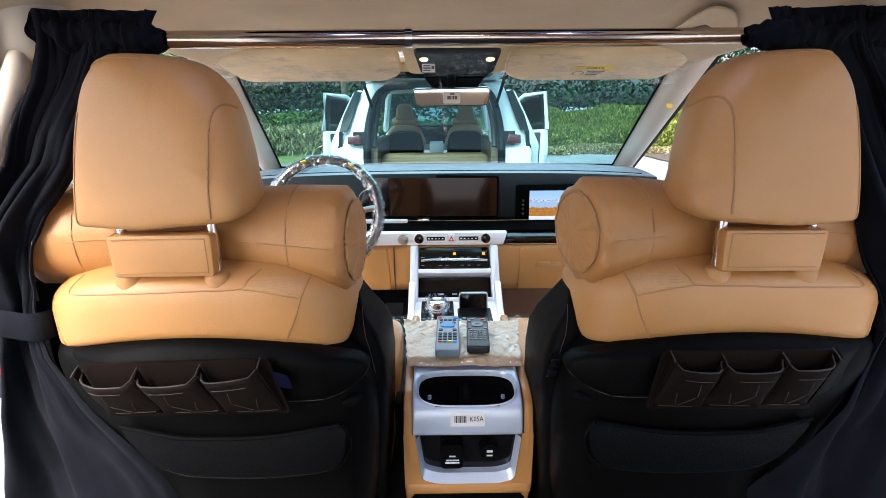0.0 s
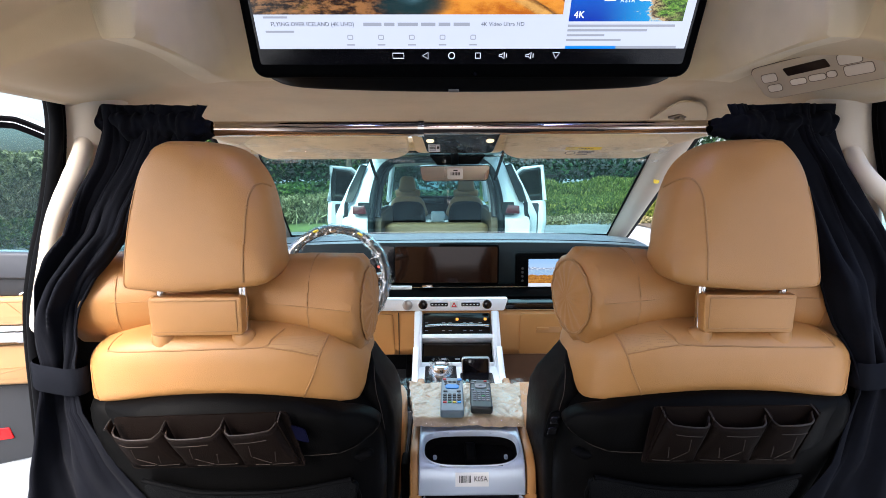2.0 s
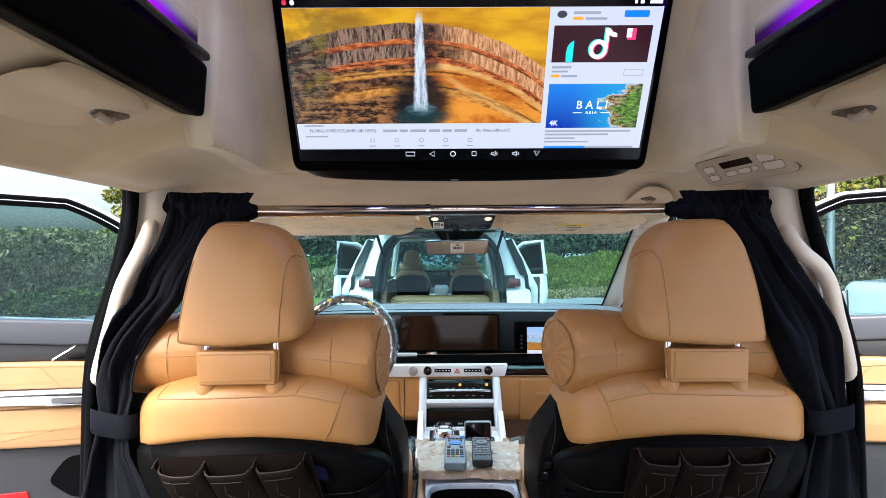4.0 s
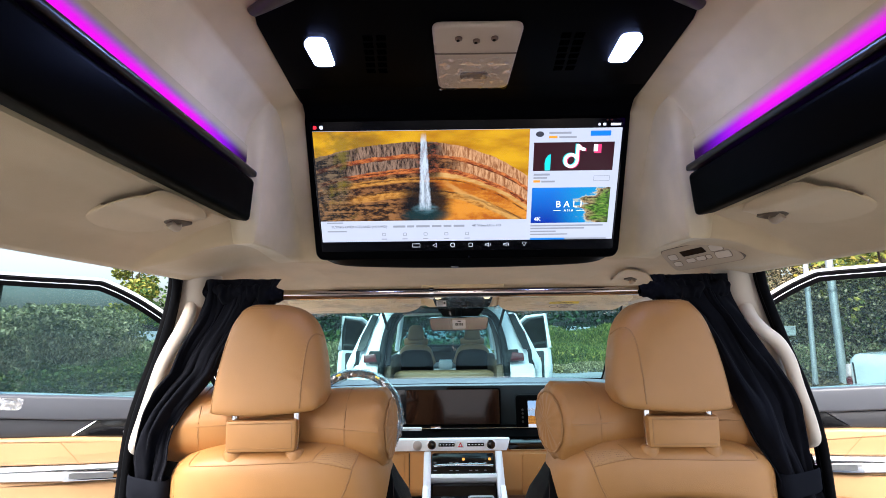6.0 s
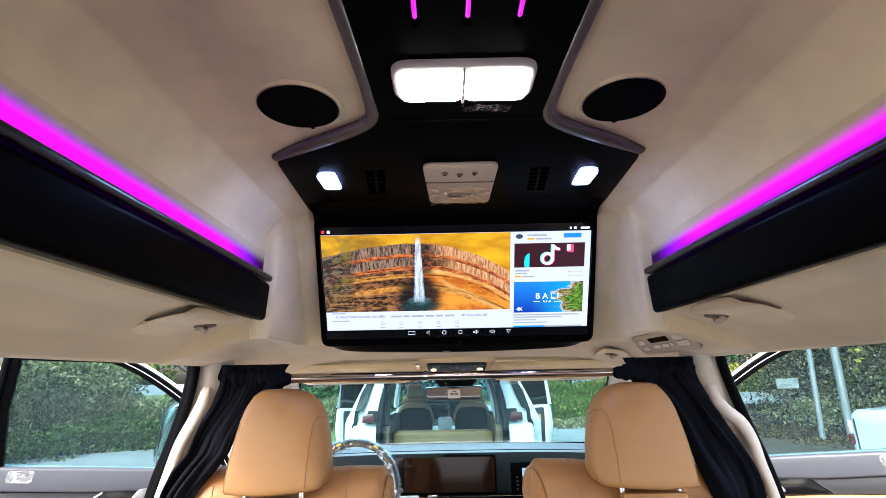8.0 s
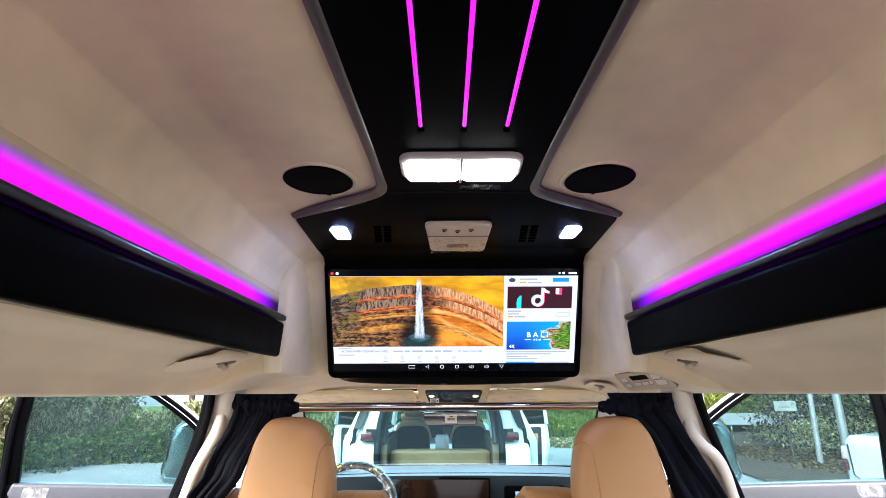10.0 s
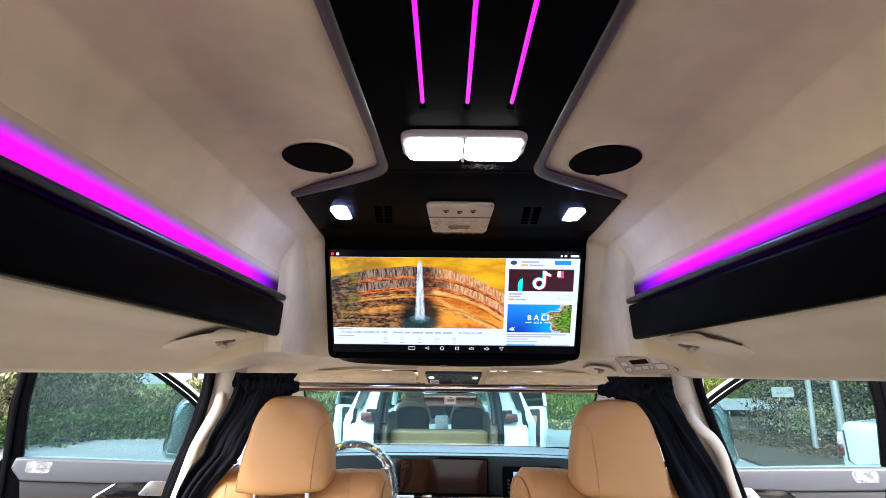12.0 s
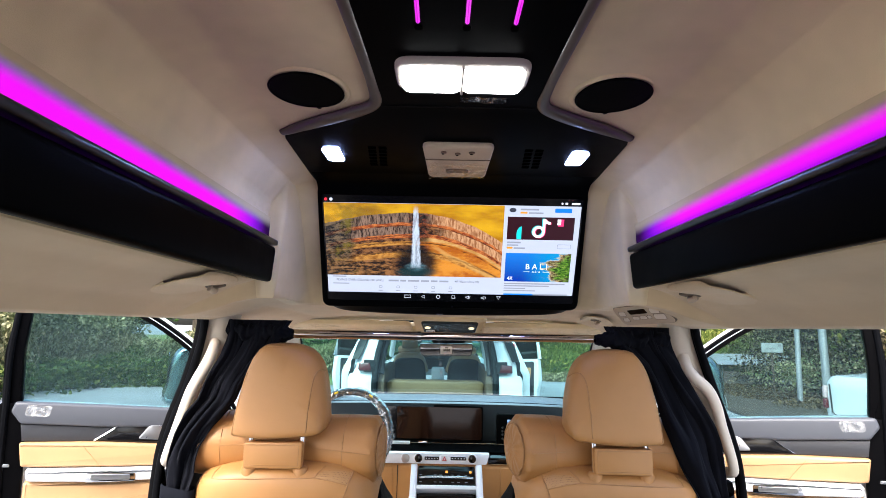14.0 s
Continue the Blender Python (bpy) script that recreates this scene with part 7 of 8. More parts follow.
part("arm", tube([(-0.325, 2.18, 0.66), (-0.325, 2.30, 0.80), (-0.325, 2.62, 0.95)], 0.012, 8), black_matte, brk)
part("tag", slab(rect(-0.014, 0.014, -0.022, 0.022), 0, 0.001, lambda u, v, w: Vector((-0.30 + 0.8 * u + 0.4 * v, 2.10 - w, 0.745 + 0.9 * v - 0.3 * u))), paper, brk)
tagged(part("floor_mat", box(0.19, 0.72, 1.75, 2.35, 0.452, 0.468, 0.006, 2), carpet), "brown carpet floor mat in the passenger footwell", "floor mat")
tagged(part("footwell_panel", sheet(lambda u, v: (u, 2.30 + 0.30 * v, 0.46 + 0.36 * v), span(0.19, 0.78, 4), span(0, 1, 6)), carpet), "brown carpeted footwell slope", "footwell", kind="structure")

# ---- windscreen, pillars, visors, mirror ----
def screen_pt(u, t):
    hw = 0.660 + 0.170 * t
    bow = 1 - u * u
    return Vector((u * hw, 1.745 + 0.885 * t + 0.07 * bow * (0.3 + 0.7 * t), 1.548 - 0.385 * t + 0.012 * bow * (1 - t)))


ws = part("window_1", sheet(screen_pt, span(-1, 1, 21), span(-0.03, 1.02, 9)), windscreen_glass)
ws.visible_shadow = False
tagged(ws, "green tinted windscreen", "windscreen", kind="structure")
for s in (-1, 1):
    rings = []
    for t in span(-0.15, 1.08, 12):
        p = screen_pt(s, t)
        w = 0.075 - 0.012 * t
        pr = [(-0.012, 0.012), (0.004, -0.010), (0.030, -0.030), (w, -0.030), (w + 0.012, 0.010), (w, 0.04), (0.02, 0.04)]
        rings.append([p + Vector((s * a, -b * -0.6 - 0.01, b * 0.8)) for a, b in smooth_line([(q[0], q[1]) for q in pr], 3, True)])
    tagged(part("windscreen_pillar", loft(rings), pillar_plastic), "pale beige windscreen pillar trim", "pillar", "windscreen pillars", "structure")
    pts = [screen_pt(s, t) + Vector((s * (0.098 - 0.012 * t), -0.012, 0.012)) for t in span(-0.15, 1.05, 12)]
    tagged(part("front_door_seal", tube(pts, 0.018, 8), rubber), "black front door seal", "door seal", "door seals", "structure")
    pts = [screen_pt(s, t) + Vector((s * (-0.012), 0.006, 0.0)) for t in span(-0.03, 1.02, 12)]
    tagged(part("glass_border", tube(pts, 0.0045, 6), black_matte), "black printed windscreen border", "trim", "", "structure")
tagged(part("screen_foot", tube([screen_pt(u, 1.0) + Vector((0, -0.008, 0.004)) for u in span(-1, 1, 21)], 0.010, 6), black_matte), "black border at the windscreen foot", "trim", "", "structure")
tagged(part("header_trim", tube([screen_pt(u, -0.02) + Vector((0, -0.012, 0.010)) for u in span(-1, 1, 21)], 0.022, 8), headliner), "beige headliner edge over the windscreen", "trim", "", "structure")

for s in (-1, 1):
    v0 = thing("sun_visor", (s * 0.39, 1.62, 1.59), "beige sun visor folded up, wrapped in clear foil", "sun visor", "sun visors")

    def vis(u, v, w):
        return Vector((s * (0.145 + u), 1.545 + 0.93 * v + 0.35 * w, 1.602 - 0.36 * v - 0.93 * w))

    ol = rounded([(0.0, 0.0), (0.46, 0.0), (0.50, 0.05), (0.46, 0.165), (0.05, 0.165), (0.0, 0.12)], 0.03, 5)
    part("visor_body", slab(ol, -0.004, 0.018, vis, 0.008, 3), headliner, v0)

    def foil_pt(p, q):
        return vis(-0.012 + 0.53 * p, -0.008 + 0.19 * q, 0.021 + 0.005 * noise.noise((p * 9, q * 5, s * 3)) + 0.003 * abs(noise.noise((p * 30, q * 8, s))))

    part("foil", sheet(foil_pt, span(0, 1, 50), span(0, 1, 14)), film("visor foil", 0.07, 0.75, 0.3, 4.0, 22, (0.4, 1, 1)), v0, "loose clear foil")
    if s > 0:
        part("warning_label", slab(rect(0.19, 0.30, 0.070, 0.135), 0.0182, 0.0187, vis), headliner, v0, "airbag warning label", smooth=False)
        part("label_stripe", slab(rect(0.19, 0.30, 0.070, 0.090), 0.0188, 0.0192, vis), yellow, v0, smooth=False)
        for i in range(3):
            part("print", slab(rect(0.235, 0.285 - 0.008 * i, 0.098 + 0.011 * i, 0.103 + 0.011 * i), 0.0188, 0.0192, vis), ink, v0, smooth=False)
        part("pictogram", loft([[vis(0.212 + r * math.cos(a), 0.113 + 0.8 * r * math.sin(a), 0.0190) for a in span(0, 2 * math.pi, 25)[:-1]] for r in (0.014, 0.0165)], caps=False), ink, v0, smooth=False)
        wm = Matrix.Identity(4)
        o_ = vis(0.252, 0.080, 0.0196)
        for i in range(3):
            wm[i][0], wm[i][1], wm[i][2], wm[i][3] = (1, 0, 0)[i], (0, -0.93, 0.36)[i], (0, -0.36, -0.93)[i], o_[i]
        words("AIRBAG", 0.014, wm, ink, "lettering", v0)

mapc = thing("map_lamp_console", (0.01, 1.6, 1.61), "black overhead map lamp console with lit warm lamps", "overhead console")


def mc(u, v, w):
    return Vector((0.010 + u, 1.560 + 0.88 * v + 0.47 * w, 1.606 - 0.47 * v - 0.88 * w))


part("bezel", slab(rounded([(-0.150, -0.03), (0.150, -0.03), (0.136, 0.12), (-0.136, 0.12)], 0.02, 4), -0.02, 0.006, mc, 0.005, 3), headliner, mapc)
part("body", slab(rounded([(-0.118, -0.005), (0.118, -0.005), (0.104, 0.105), (-0.100, 0.105)], 0.016, 4), 0.0, 0.016, mc, 0.006, 3), surface("teal black plastic", (0.012, 0.022, 0.028), 0.25, vary=0.1), mapc, "dark glossy console body")
for u in (-0.090, 0.090):
    part("map_lamp", slab([(u + 0.0125 * math.cos(a), 0.030 + 0.010 * math.sin(a)) for a in span(0, 2 * math.pi, 19)[:-1]], 0.012, 0.0185, mc, 0.003, 2), lamp_warm, mapc, "lit warm map lamp")
part("sticker", slab(rect(-0.096, -0.060, 0.050, 0.092), 0.0163, 0.0168, mc), paper, mapc, "white printed sticker", smooth=False)
for i in range(4):
    part("print", slab(rect(-0.093, -0.073, 0.055 + 0.008 * i, 0.059 + 0.008 * i), 0.0169, 0.0172, mc), ink, mapc, smooth=False)
part("code", slab(rect(-0.070, -0.063, 0.060, 0.074), 0.0169, 0.0172, mc), ink, mapc, smooth=False)
part("foil", sheet(lambda p, q: mc(-0.075 + 0.16 * p, 0.0 + 0.105 * q, 0.0185 + 0.006 * abs(noise.noise((p * 9, q * 7, 1)))), span(0, 1, 30), span(0, 1, 20)), film("console foil", 0.06), mapc, "crinkled clear foil")
part("sensor_cover", slab(rounded([(-0.10, 0.0), (0.10, 0.0), (0.05, 0.06), (-0.05, 0.06)], 0.01, 3), 0, 0.03, lambda u, v, w: Vector((0.01 + u, 1.800 + w, 1.548 - v)), 0.008, 3), black_matte, mapc, "black sensor cover on the glass")

mir = thing("rear_view_mirror", (0, 1.76, 1.48), "frameless rear-view mirror with a white barcode sticker", "mirror")
MC = Vector((0.0, 1.752, 1.484))


def mp(u, v, w):
    return MC + Vector((u, 0, 0)) + Vector((0, -0.102, 0.995)) * v - Vector((0, 0.995, 0.102)) * w


ol = rounded([(-0.122, 0.024), (0.120, 0.028), (0.112, -0.028), (-0.112, -0.030)], 0.016, 5)
part("housing", slab(ol, -0.03, 0.0, mp, 0.008, 3), black_gloss, mir)
part("glass", slab(inset(ol, 0.004), 0.0, 0.0012, mp), mirror_glass, mir, "mirror glass")
part("sticker", slab(rounded(rect(-0.026, 0.026, -0.020, 0.015), 0.003, 2), 0.0014, 0.002, mp), paper, mir, "white barcode sticker", smooth=False)
for i in range(9):
    part("bar", slab(rect(-0.015 + 0.0035 * i, -0.0133 + 0.0035 * i + 0.0006 * (i % 3), -0.008, 0.002), 0.0021, 0.0024, mp), ink, mir, smooth=False)
part("print", slab(rect(-0.006, 0.008, 0.006, 0.010), 0.0021, 0.0024, mp), ink, mir, smooth=False)
part("stem", tube([MC + Vector((0, 0.03, 0.01)), MC + Vector((0, 0.05, 0.07))], 0.014, 10), black_matte, mir)
part("foil_strip", sheet(lambda p, q: Vector((-0.045 + 0.012 * p + 0.02 * q, 1.735 + 0.003 * noise.noise((p * 3, q * 9, 0)), 1.54 - 0.17 * q)), span(0, 1, 4), span(0, 1, 16)), film("hanging foil", 0.07), mir, "hanging strip of foil")
stk_ = part("pillar_sticker", slab(rounded(rect(-0.01, 0.01, -0.014, 0.014), 0.006, 3), 0, 0.002, lambda u, v, w: screen_pt(1, 0.18) + Vector((0.035 + u, -0.037 - w, -0.02 + v))), yellow)
tagged(stk_, "small yellow sticker on the windscreen pillar", "sticker")


# ---- open front doors ----
def front_door(s):
    hinge = Vector((s * 0.95, 2.10, 0))
    run = Vector((s * 0.860, -0.510, 0))
    nin = Vector((-s * 0.510, -0.860, 0))
    ob = thing("front_door", (s * 1.4, 1.8, 0.45), "open white front door with grey and tan inner trim", "car door", "front doors")

    def dr(a, z, w):
        return hinge + run * a + nin * w + Vector((0, 0, z))

    belt = [(0.16, 1.170), (0.38, 1.193), (0.62, 1.220), (0.90, 1.252)]

    def belt_z(a):
        return lerp_table(belt, a)

    outer = rounded([(0.05, 0.46), (0.05, 1.15), (0.38, 1.192), (0.95, 1.256), (0.975, 1.10), (0.965, 0.75), (0.90, 0.46)], 0.03, 4)
    part("outer_skin", slab(outer, -0.07, -0.01, dr, 0.012, 3), white_paint, ob, "white painted outer skin")
    # window frame
    fr = smooth_line([(0.10, 1.16), (0.20, 1.335), (0.30, 1.455), (0.46, 1.578), (0.585, 1.646), (0.64, 1.656), (0.80, 1.662), (0.93, 1.668)], 4)
    rings = []
    for i, p in enumerate(fr):
        t = (fr[min(i + 1, len(fr) - 1)] - fr[max(i - 1, 0)]).normalized()
        nn = Vector((-t.y, t.x))
        rings.append([dr(p.x + nn.x * a, p.y + nn.y * a, b) for a, b in ((-0.020, 0.012), (0.014, 0.014), (0.020, 0.0), (0.016, -0.03), (-0.018, -0.03))])
    part("window_frame", loft(rings), frame_black, ob, "black window frame")
    rings = []
    for i, p in enumerate(fr):
        t = (fr[min(i + 1, len(fr) - 1)] - fr[max(i - 1, 0)]).normalized()
        nn = Vector((-t.y, t.x))
        rings.append([dr(p.x + nn.x * a, p.y + nn.y * a, b) for a, b in ((0.021, 0.004), (0.031, 0.006), (0.034, -0.02), (0.021, -0.02))])
    part("frame_edge", loft(rings), white_panel, ob, "bright outer frame edge")
    part("frame_line", tube([dr(p.x, p.y, 0.0145) for p in fr], 0.0014, 6), white_panel, ob, "thin bright frame line")
    part("frame_post", slab(rounded([(0.905, 1.20), (0.970, 1.24), (0.985, 1.45), (0.960, 1.675), (0.915, 1.66), (0.925, 1.45)], 0.012, 3), -0.04, 0.016, dr, 0.005, 2), frame_black, ob, "black rear window post")
    gl = [(0.12, 1.15), (0.20, 1.325), (0.30, 1.445), (0.46, 1.568), (0.585, 1.636), (0.92, 1.655), (0.925, 1.22)]
    g = part("window_glass", slab(gl, -0.012, -0.008, dr), door_glass, ob, "smoke tinted window glass", smooth=False)
    g.visible_shadow = False
    # inner trim, from the belt down
    up = [(0.09, 1.145)] + [(a, belt_z(a)) for a in (0.16, 0.38, 0.62, 0.925)] + [(0.935, 1.215), (0.90, 1.165), (0.62, 1.130), (0.38, 1.112), (0.09, 1.095)]
    part("upper_pad", slab(rounded(up, 0.008, 3), -0.01, 0.040, dr, 0.010, 3), door_grey, ob, "light grey upper door pad")
    mid = [(0.09, 1.094), (0.38, 1.111), (0.62, 1.129), (0.90, 1.163), (0.89, 1.095), (0.62, 1.072), (0.38, 1.040), (0.09, 1.010)]
    part("mid_panel", slab(mid, -0.01, 0.026, dr, 0.004, 2), door_dark, ob, "dark grey door panel")
    esc = smooth_line([(0.645, 1.076), (0.600, 1.104), (0.560, 1.130), (0.50, 1.142), (0.38, 1.138), (0.22, 1.12), (0.22, 1.03), (0.38, 1.046), (0.52, 1.063)], 3, True)
    hz_ = part("handle_bezel", slab(esc, 0.024, 0.030, dr, 0.002, 2), black_gloss, ob, "piano black handle surround")
    part("bezel_line", tube([dr(a, z, 0.031) for a, z in smooth_line([(0.645, 1.077), (0.600, 1.105), (0.560, 1.131), (0.50, 1.143), (0.38, 1.139)], 5)], 0.0034, 6), chrome, hz_, "chrome line")
    hd = rounded([(0.488, 1.070), (0.378, 1.056), (0.372, 1.120), (0.446, 1.126)], 0.014, 4)
    part("door_handle", slab(hd, 0.028, 0.042, dr, 0.005, 2), alloy, hz_, "chrome inner door handle")
    part("handle_well", slab(rounded([(0.455, 1.080), (0.395, 1.072), (0.388, 1.102), (0.430, 1.106)], 0.008, 3), 0.0385, 0.0415, dr, 0.001, 1), black_gloss, hz_)
    tan1 = [(0.09, 1.008), (0.38, 1.038), (0.62, 1.070), (0.895, 1.093), (0.88, 1.00), (0.62, 0.972), (0.38, 0.950), (0.09, 0.93)]
    tp = part("tan_panel", slab(rounded(tan1, 0.010, 3), -0.01, 0.050, dr, 0.012, 3), tan_door, ob, "tan leather door panel")
    for a in (0.66,):
        part("seam", tube([dr(a - 0.05, belt_z(a) - 0.255, 0.0505), dr(a + 0.02, belt_z(a) - 0.165, 0.0505)], 0.0012, 5), tan_seam, tp)
    arm = [(0.09, 0.925), (0.38, 0.946), (0.62, 0.968), (0.86, 0.992), (0.85, 0.950), (0.62, 0.918), (0.38, 0.900), (0.09, 0.885)]
    sw = part("switch_strip", slab(rounded(arm, 0.010, 3), -0.01, 0.085, dr, 0.012, 3), white_panel, ob, "silver armrest switch strip")
    part("switch_pod", slab(rounded([(0.48, 0.942), (0.66, 0.962), (0.66, 0.925), (0.48, 0.908)], 0.010, 3), 0.083, 0.090, dr, 0.003, 2), chrome, sw, "chrome edged switch pod")
    part("switch_keys", slab(rounded([(0.50, 0.938), (0.64, 0.954), (0.64, 0.932), (0.50, 0.917)], 0.006, 3), 0.089, 0.0915, dr, 0.001, 1), alloy, sw)
    tan2 = [(0.09, 0.884), (0.38, 0.898), (0.62, 0.916), (0.86, 0.948), (0.86, 0.80), (0.62, 0.765), (0.38, 0.745), (0.09, 0.73)]
    t2 = part("lower_tan_panel", slab(rounded(tan2, 0.012, 3), -0.01, 0.070, dr, 0.014, 3), tan_door, ob, "tan leather armrest side")
    part("seam", tube([dr(0.12, 0.80, 0.0705), dr(0.45, 0.815, 0.0705), dr(0.83, 0.85, 0.0705)], 0.0013, 5), tan_seam, t2)
    low = [(0.09, 0.728), (0.38, 0.743), (0.62, 0.763), (0.88, 0.798), (0.90, 0.60), (0.86, 0.49), (0.09, 0.48)]
    lp = part("lower_panel", slab(rounded(low, 0.012, 3), -0.01, 0.040, dr, 0.012, 3), door_dark, ob, "dark grey lower door panel with pocket")
    part("pocket", slab(rounded([(0.14, 0.68), (0.60, 0.72), (0.66, 0.64), (0.58, 0.56), (0.14, 0.54)], 0.03, 4), 0.039, 0.043, dr, 0.001, 1), black_matte, lp, "black map pocket")
    part("reflector", slab(rounded([(0.705, 0.576), (0.80, 0.584), (0.80, 0.628), (0.715, 0.618)], 0.004, 2), 0.038, 0.044, dr, 0.002, 1), red, lp, "red door reflector")
    part("foil_tab", slab(rounded([(0.80, 1.228), (0.885, 1.238), (0.89, 1.195), (0.81, 1.186)], 0.012, 3), 0.0415, 0.042, dr), film("white foil", 0.45), ob, "protective foil on the pad corner", smooth=False)
    # dark shut face behind the trim, with its seal and latch
    shut = rounded([(0.895, 1.245), (0.975, 1.250), (0.990, 1.08), (0.975, 0.80), (0.93, 0.47), (0.86, 0.47), (0.868, 0.80), (0.882, 1.10)], 0.012, 3)
    sf = part("shut_face", slab(shut, -0.03, 0.022, dr, 0.006, 2), frame_black, ob, "black rear shut face of the door")
    part("edge_seal", tube([dr(a, z, 0.024) for a, z in smooth_line([(0.955, 1.66), (0.965, 1.45), (0.955, 1.22), (0.948, 1.05), (0.930, 0.80), (0.895, 0.48)], 5)], 0.011, 8), rubber, ob, "black rubber edge seal")
    part("latch", slab(rounded([(0.915, 1.000), (0.957, 1.004), (0.955, 1.016), (0.918, 1.012)], 0.004, 2), 0.020, 0.030, dr, 0.002, 1), alloy, sf, "small metal latch")
    # door mirror, outside
    mm = smooth_line([(a - 0.06, z) for a, z in ((0.27, 1.19), (0.26, 1.30), (0.275, 1.41), (0.33, 1.465), (0.40, 1.455), (0.438, 1.40), (0.450, 1.30), (0.452, 1.19))], 4, True)
    part("door_mirror", slab(mm, -0.26, -0.10, dr, 0.03, 4), mirror_shell, ob, "glossy slate door mirror")
    part("mirror_face", slab(rounded([(-0.25, 1.21), (-0.11, 1.21), (-0.11, 1.44), (-0.25, 1.42)], 0.03, 4), 0.3905, 0.3935, lambda w, z, a: dr(a, z, w)), mirror_glass, ob, "mirror glass")


for s in (-1, 1):
    front_door(s)


# ---- the white van parked ahead, tailgate and front doors open ----
FX, FY = -0.082, 5.05
fvan = thing("parked_van", (FX, FY + 2.4, 0), "white van ahead with raised tailgate and open front doors", "van")


def fv(x, y, z):
    return Vector((FX + x, FY + y, z))


trim_brown = surface("brown moulded trim", (0.12, 0.085, 0.055), 0.6, vary=0.08)
slate_glass = surface("dark slate quarter glass", (0.014, 0.019, 0.020), 0.25, vary=0.1, spec=0.12)
gate_rubber = surface("dark slate gate surround", (0.010, 0.014, 0.016), 0.5, vary=0.15, spec=0.1)
bench_tan = surface("tan bench leather", (0.25, 0.165, 0.085), 0.55, vary=0.1, big=6)
lamp_red = surface("red tail lamp lens", (0.085, 0.006, 0.009), 0.15, coat=0.5)
for s in (-1, 1):
    # quarter panel: outline in side view, given thickness across
    qo = [(0.02, 0.55), (0.0, 1.02), (0.10, 1.20), (0.22, 1.45), (0.40, 1.68), (0.55, 1.70), (1.35, 1.74), (1.35, 1.68), (0.62, 1.63), (0.50, 1.38), (0.44, 1.16), (1.35, 1.10), (1.35, 0.45), (0.15, 0.42)]
    part("quarter_panel", slab(qo, 0.635, 0.955, lambda y, z, w: fv(s * (w + (0.13 * min(1, max(0, (z - 1.08) / 0.14)) if w < 0.8 else 0) - 0.42 * max(0, z - 1.05)), y, z), 0.02, 2), white_paint, fvan, "white quarter panel")
    part("door_gap", slab([(0.35, 0.5), (0.30, 1.05), (0.42, 1.36), (0.60, 1.64), (1.5, 1.66), (1.5, 0.5)], 0.962, 0.998, lambda y, z, w: fv(s * (w - 0.42 * max(0, z - 1.05)), y, z)), frame_black, fvan, "dark door slot", smooth=False)
    strip = [(0.845, 1.220), (0.800, 1.34), (0.772, 1.43), (0.722, 1.59), (0.790, 1.61), (0.850, 1.46), (0.890, 1.37), (0.925, 1.220)]
    part("quarter_glass", slab(rounded(strip, 0.012, 3), 0.0, 0.02, lambda x, z, w: fv(s * x, 0.06 + 0.62 * (z - 1.20) - w, z), 0.004, 1), slate_glass, fvan, "dark slanted quarter glass")
    part("door_seam", slab(rounded([(0.885, 1.225), (0.925, 1.225), (0.940, 0.95), (0.945, 0.70), (0.915, 0.70), (0.905, 0.95)], 0.008, 2), 0.0, 0.02, lambda x, z, w: fv(s * x, 0.05 - w, z), 0.003, 1), gate_rubber, fvan, "dark sliding door seam")
    part("lamp_surround", slab(rounded([(0.660, 1.095), (0.78, 1.09), (0.78, 1.225), (0.660, 1.22)], 0.012, 3), 0.0, 0.02, lambda x, z, w: fv(s * x, w - 0.022, z), 0.004, 2), slate_glass, fvan, "dark tail lamp surround")
    part("rear_side_glass", slab([(0.50, 1.16), (0.56, 1.38), (0.66, 1.62), (1.34, 1.67), (1.34, 1.12)], 0.90, 0.905, lambda y, z, w: fv(s * (w - 0.42 * max(0, z - 1.05)), y, z)), dark_glass, fvan, "dark side glass", smooth=False)
    part("tail_lamp", slab(rounded([(0.690, 1.105), (0.838, 1.103), (0.834, 1.185), (0.715, 1.195)], 0.012, 3), -0.018, 0.05, lambda x, z, w: fv(s * x, w - 0.01, z), 0.012, 3), lamp_red, fvan, "red tail lamp")
    part("gate_seal", tube(smooth_line([fv(s * 0.640, -0.01, 0.70), fv(s * 0.655, -0.01, 0.90), fv(s * 0.655, 0.0, 1.06), fv(s * 0.640, 0.12, 1.30), fv(s * 0.595, 0.25, 1.50), fv(s * 0.53, 0.33, 1.60), fv(s * 0.42, 0.365, 1.645), fv(s * 0.2, 0.37, 1.655), fv(0, 0.37, 1.657)], 5), 0.036, 10), gate_rubber, fvan, "dark tailgate surround")
    part("inner_trim", slab(rounded([(0.06, 0.62), (0.06, 1.00), (0.16, 1.10), (1.30, 1.12), (1.30, 0.62)], 0.03, 3), 0.56, 0.63, lambda y, z, w: fv(s * w, y, z), 0.01, 2), trim_brown, fvan, "brown inner side trim")
    part("pillar_cover", tube(smooth_line([fv(s * 0.60, 0.12, 1.06), fv(s * 0.59, 0.22, 1.28), fv(s * 0.545, 0.36, 1.50), fv(s * 0.47, 0.44, 1.62)], 4), 0.030, 10), door_dark, fvan, "dark pillar cover")
    part("gas_strut", tube([fv(s * 0.60, 0.10, 1.45), fv(s * 0.66, -0.30, 1.80)], 0.015, 8), black_matte, fvan, "black gas strut")
    part("body_side", slab([(1.3, 0.35), (4.6, 0.35), (4.6, 0.95), (1.3, 1.02)], 0.90, 0.97, lambda y, z, w: fv(s * w, y, z), 0.02, 2), white_paint, fvan)
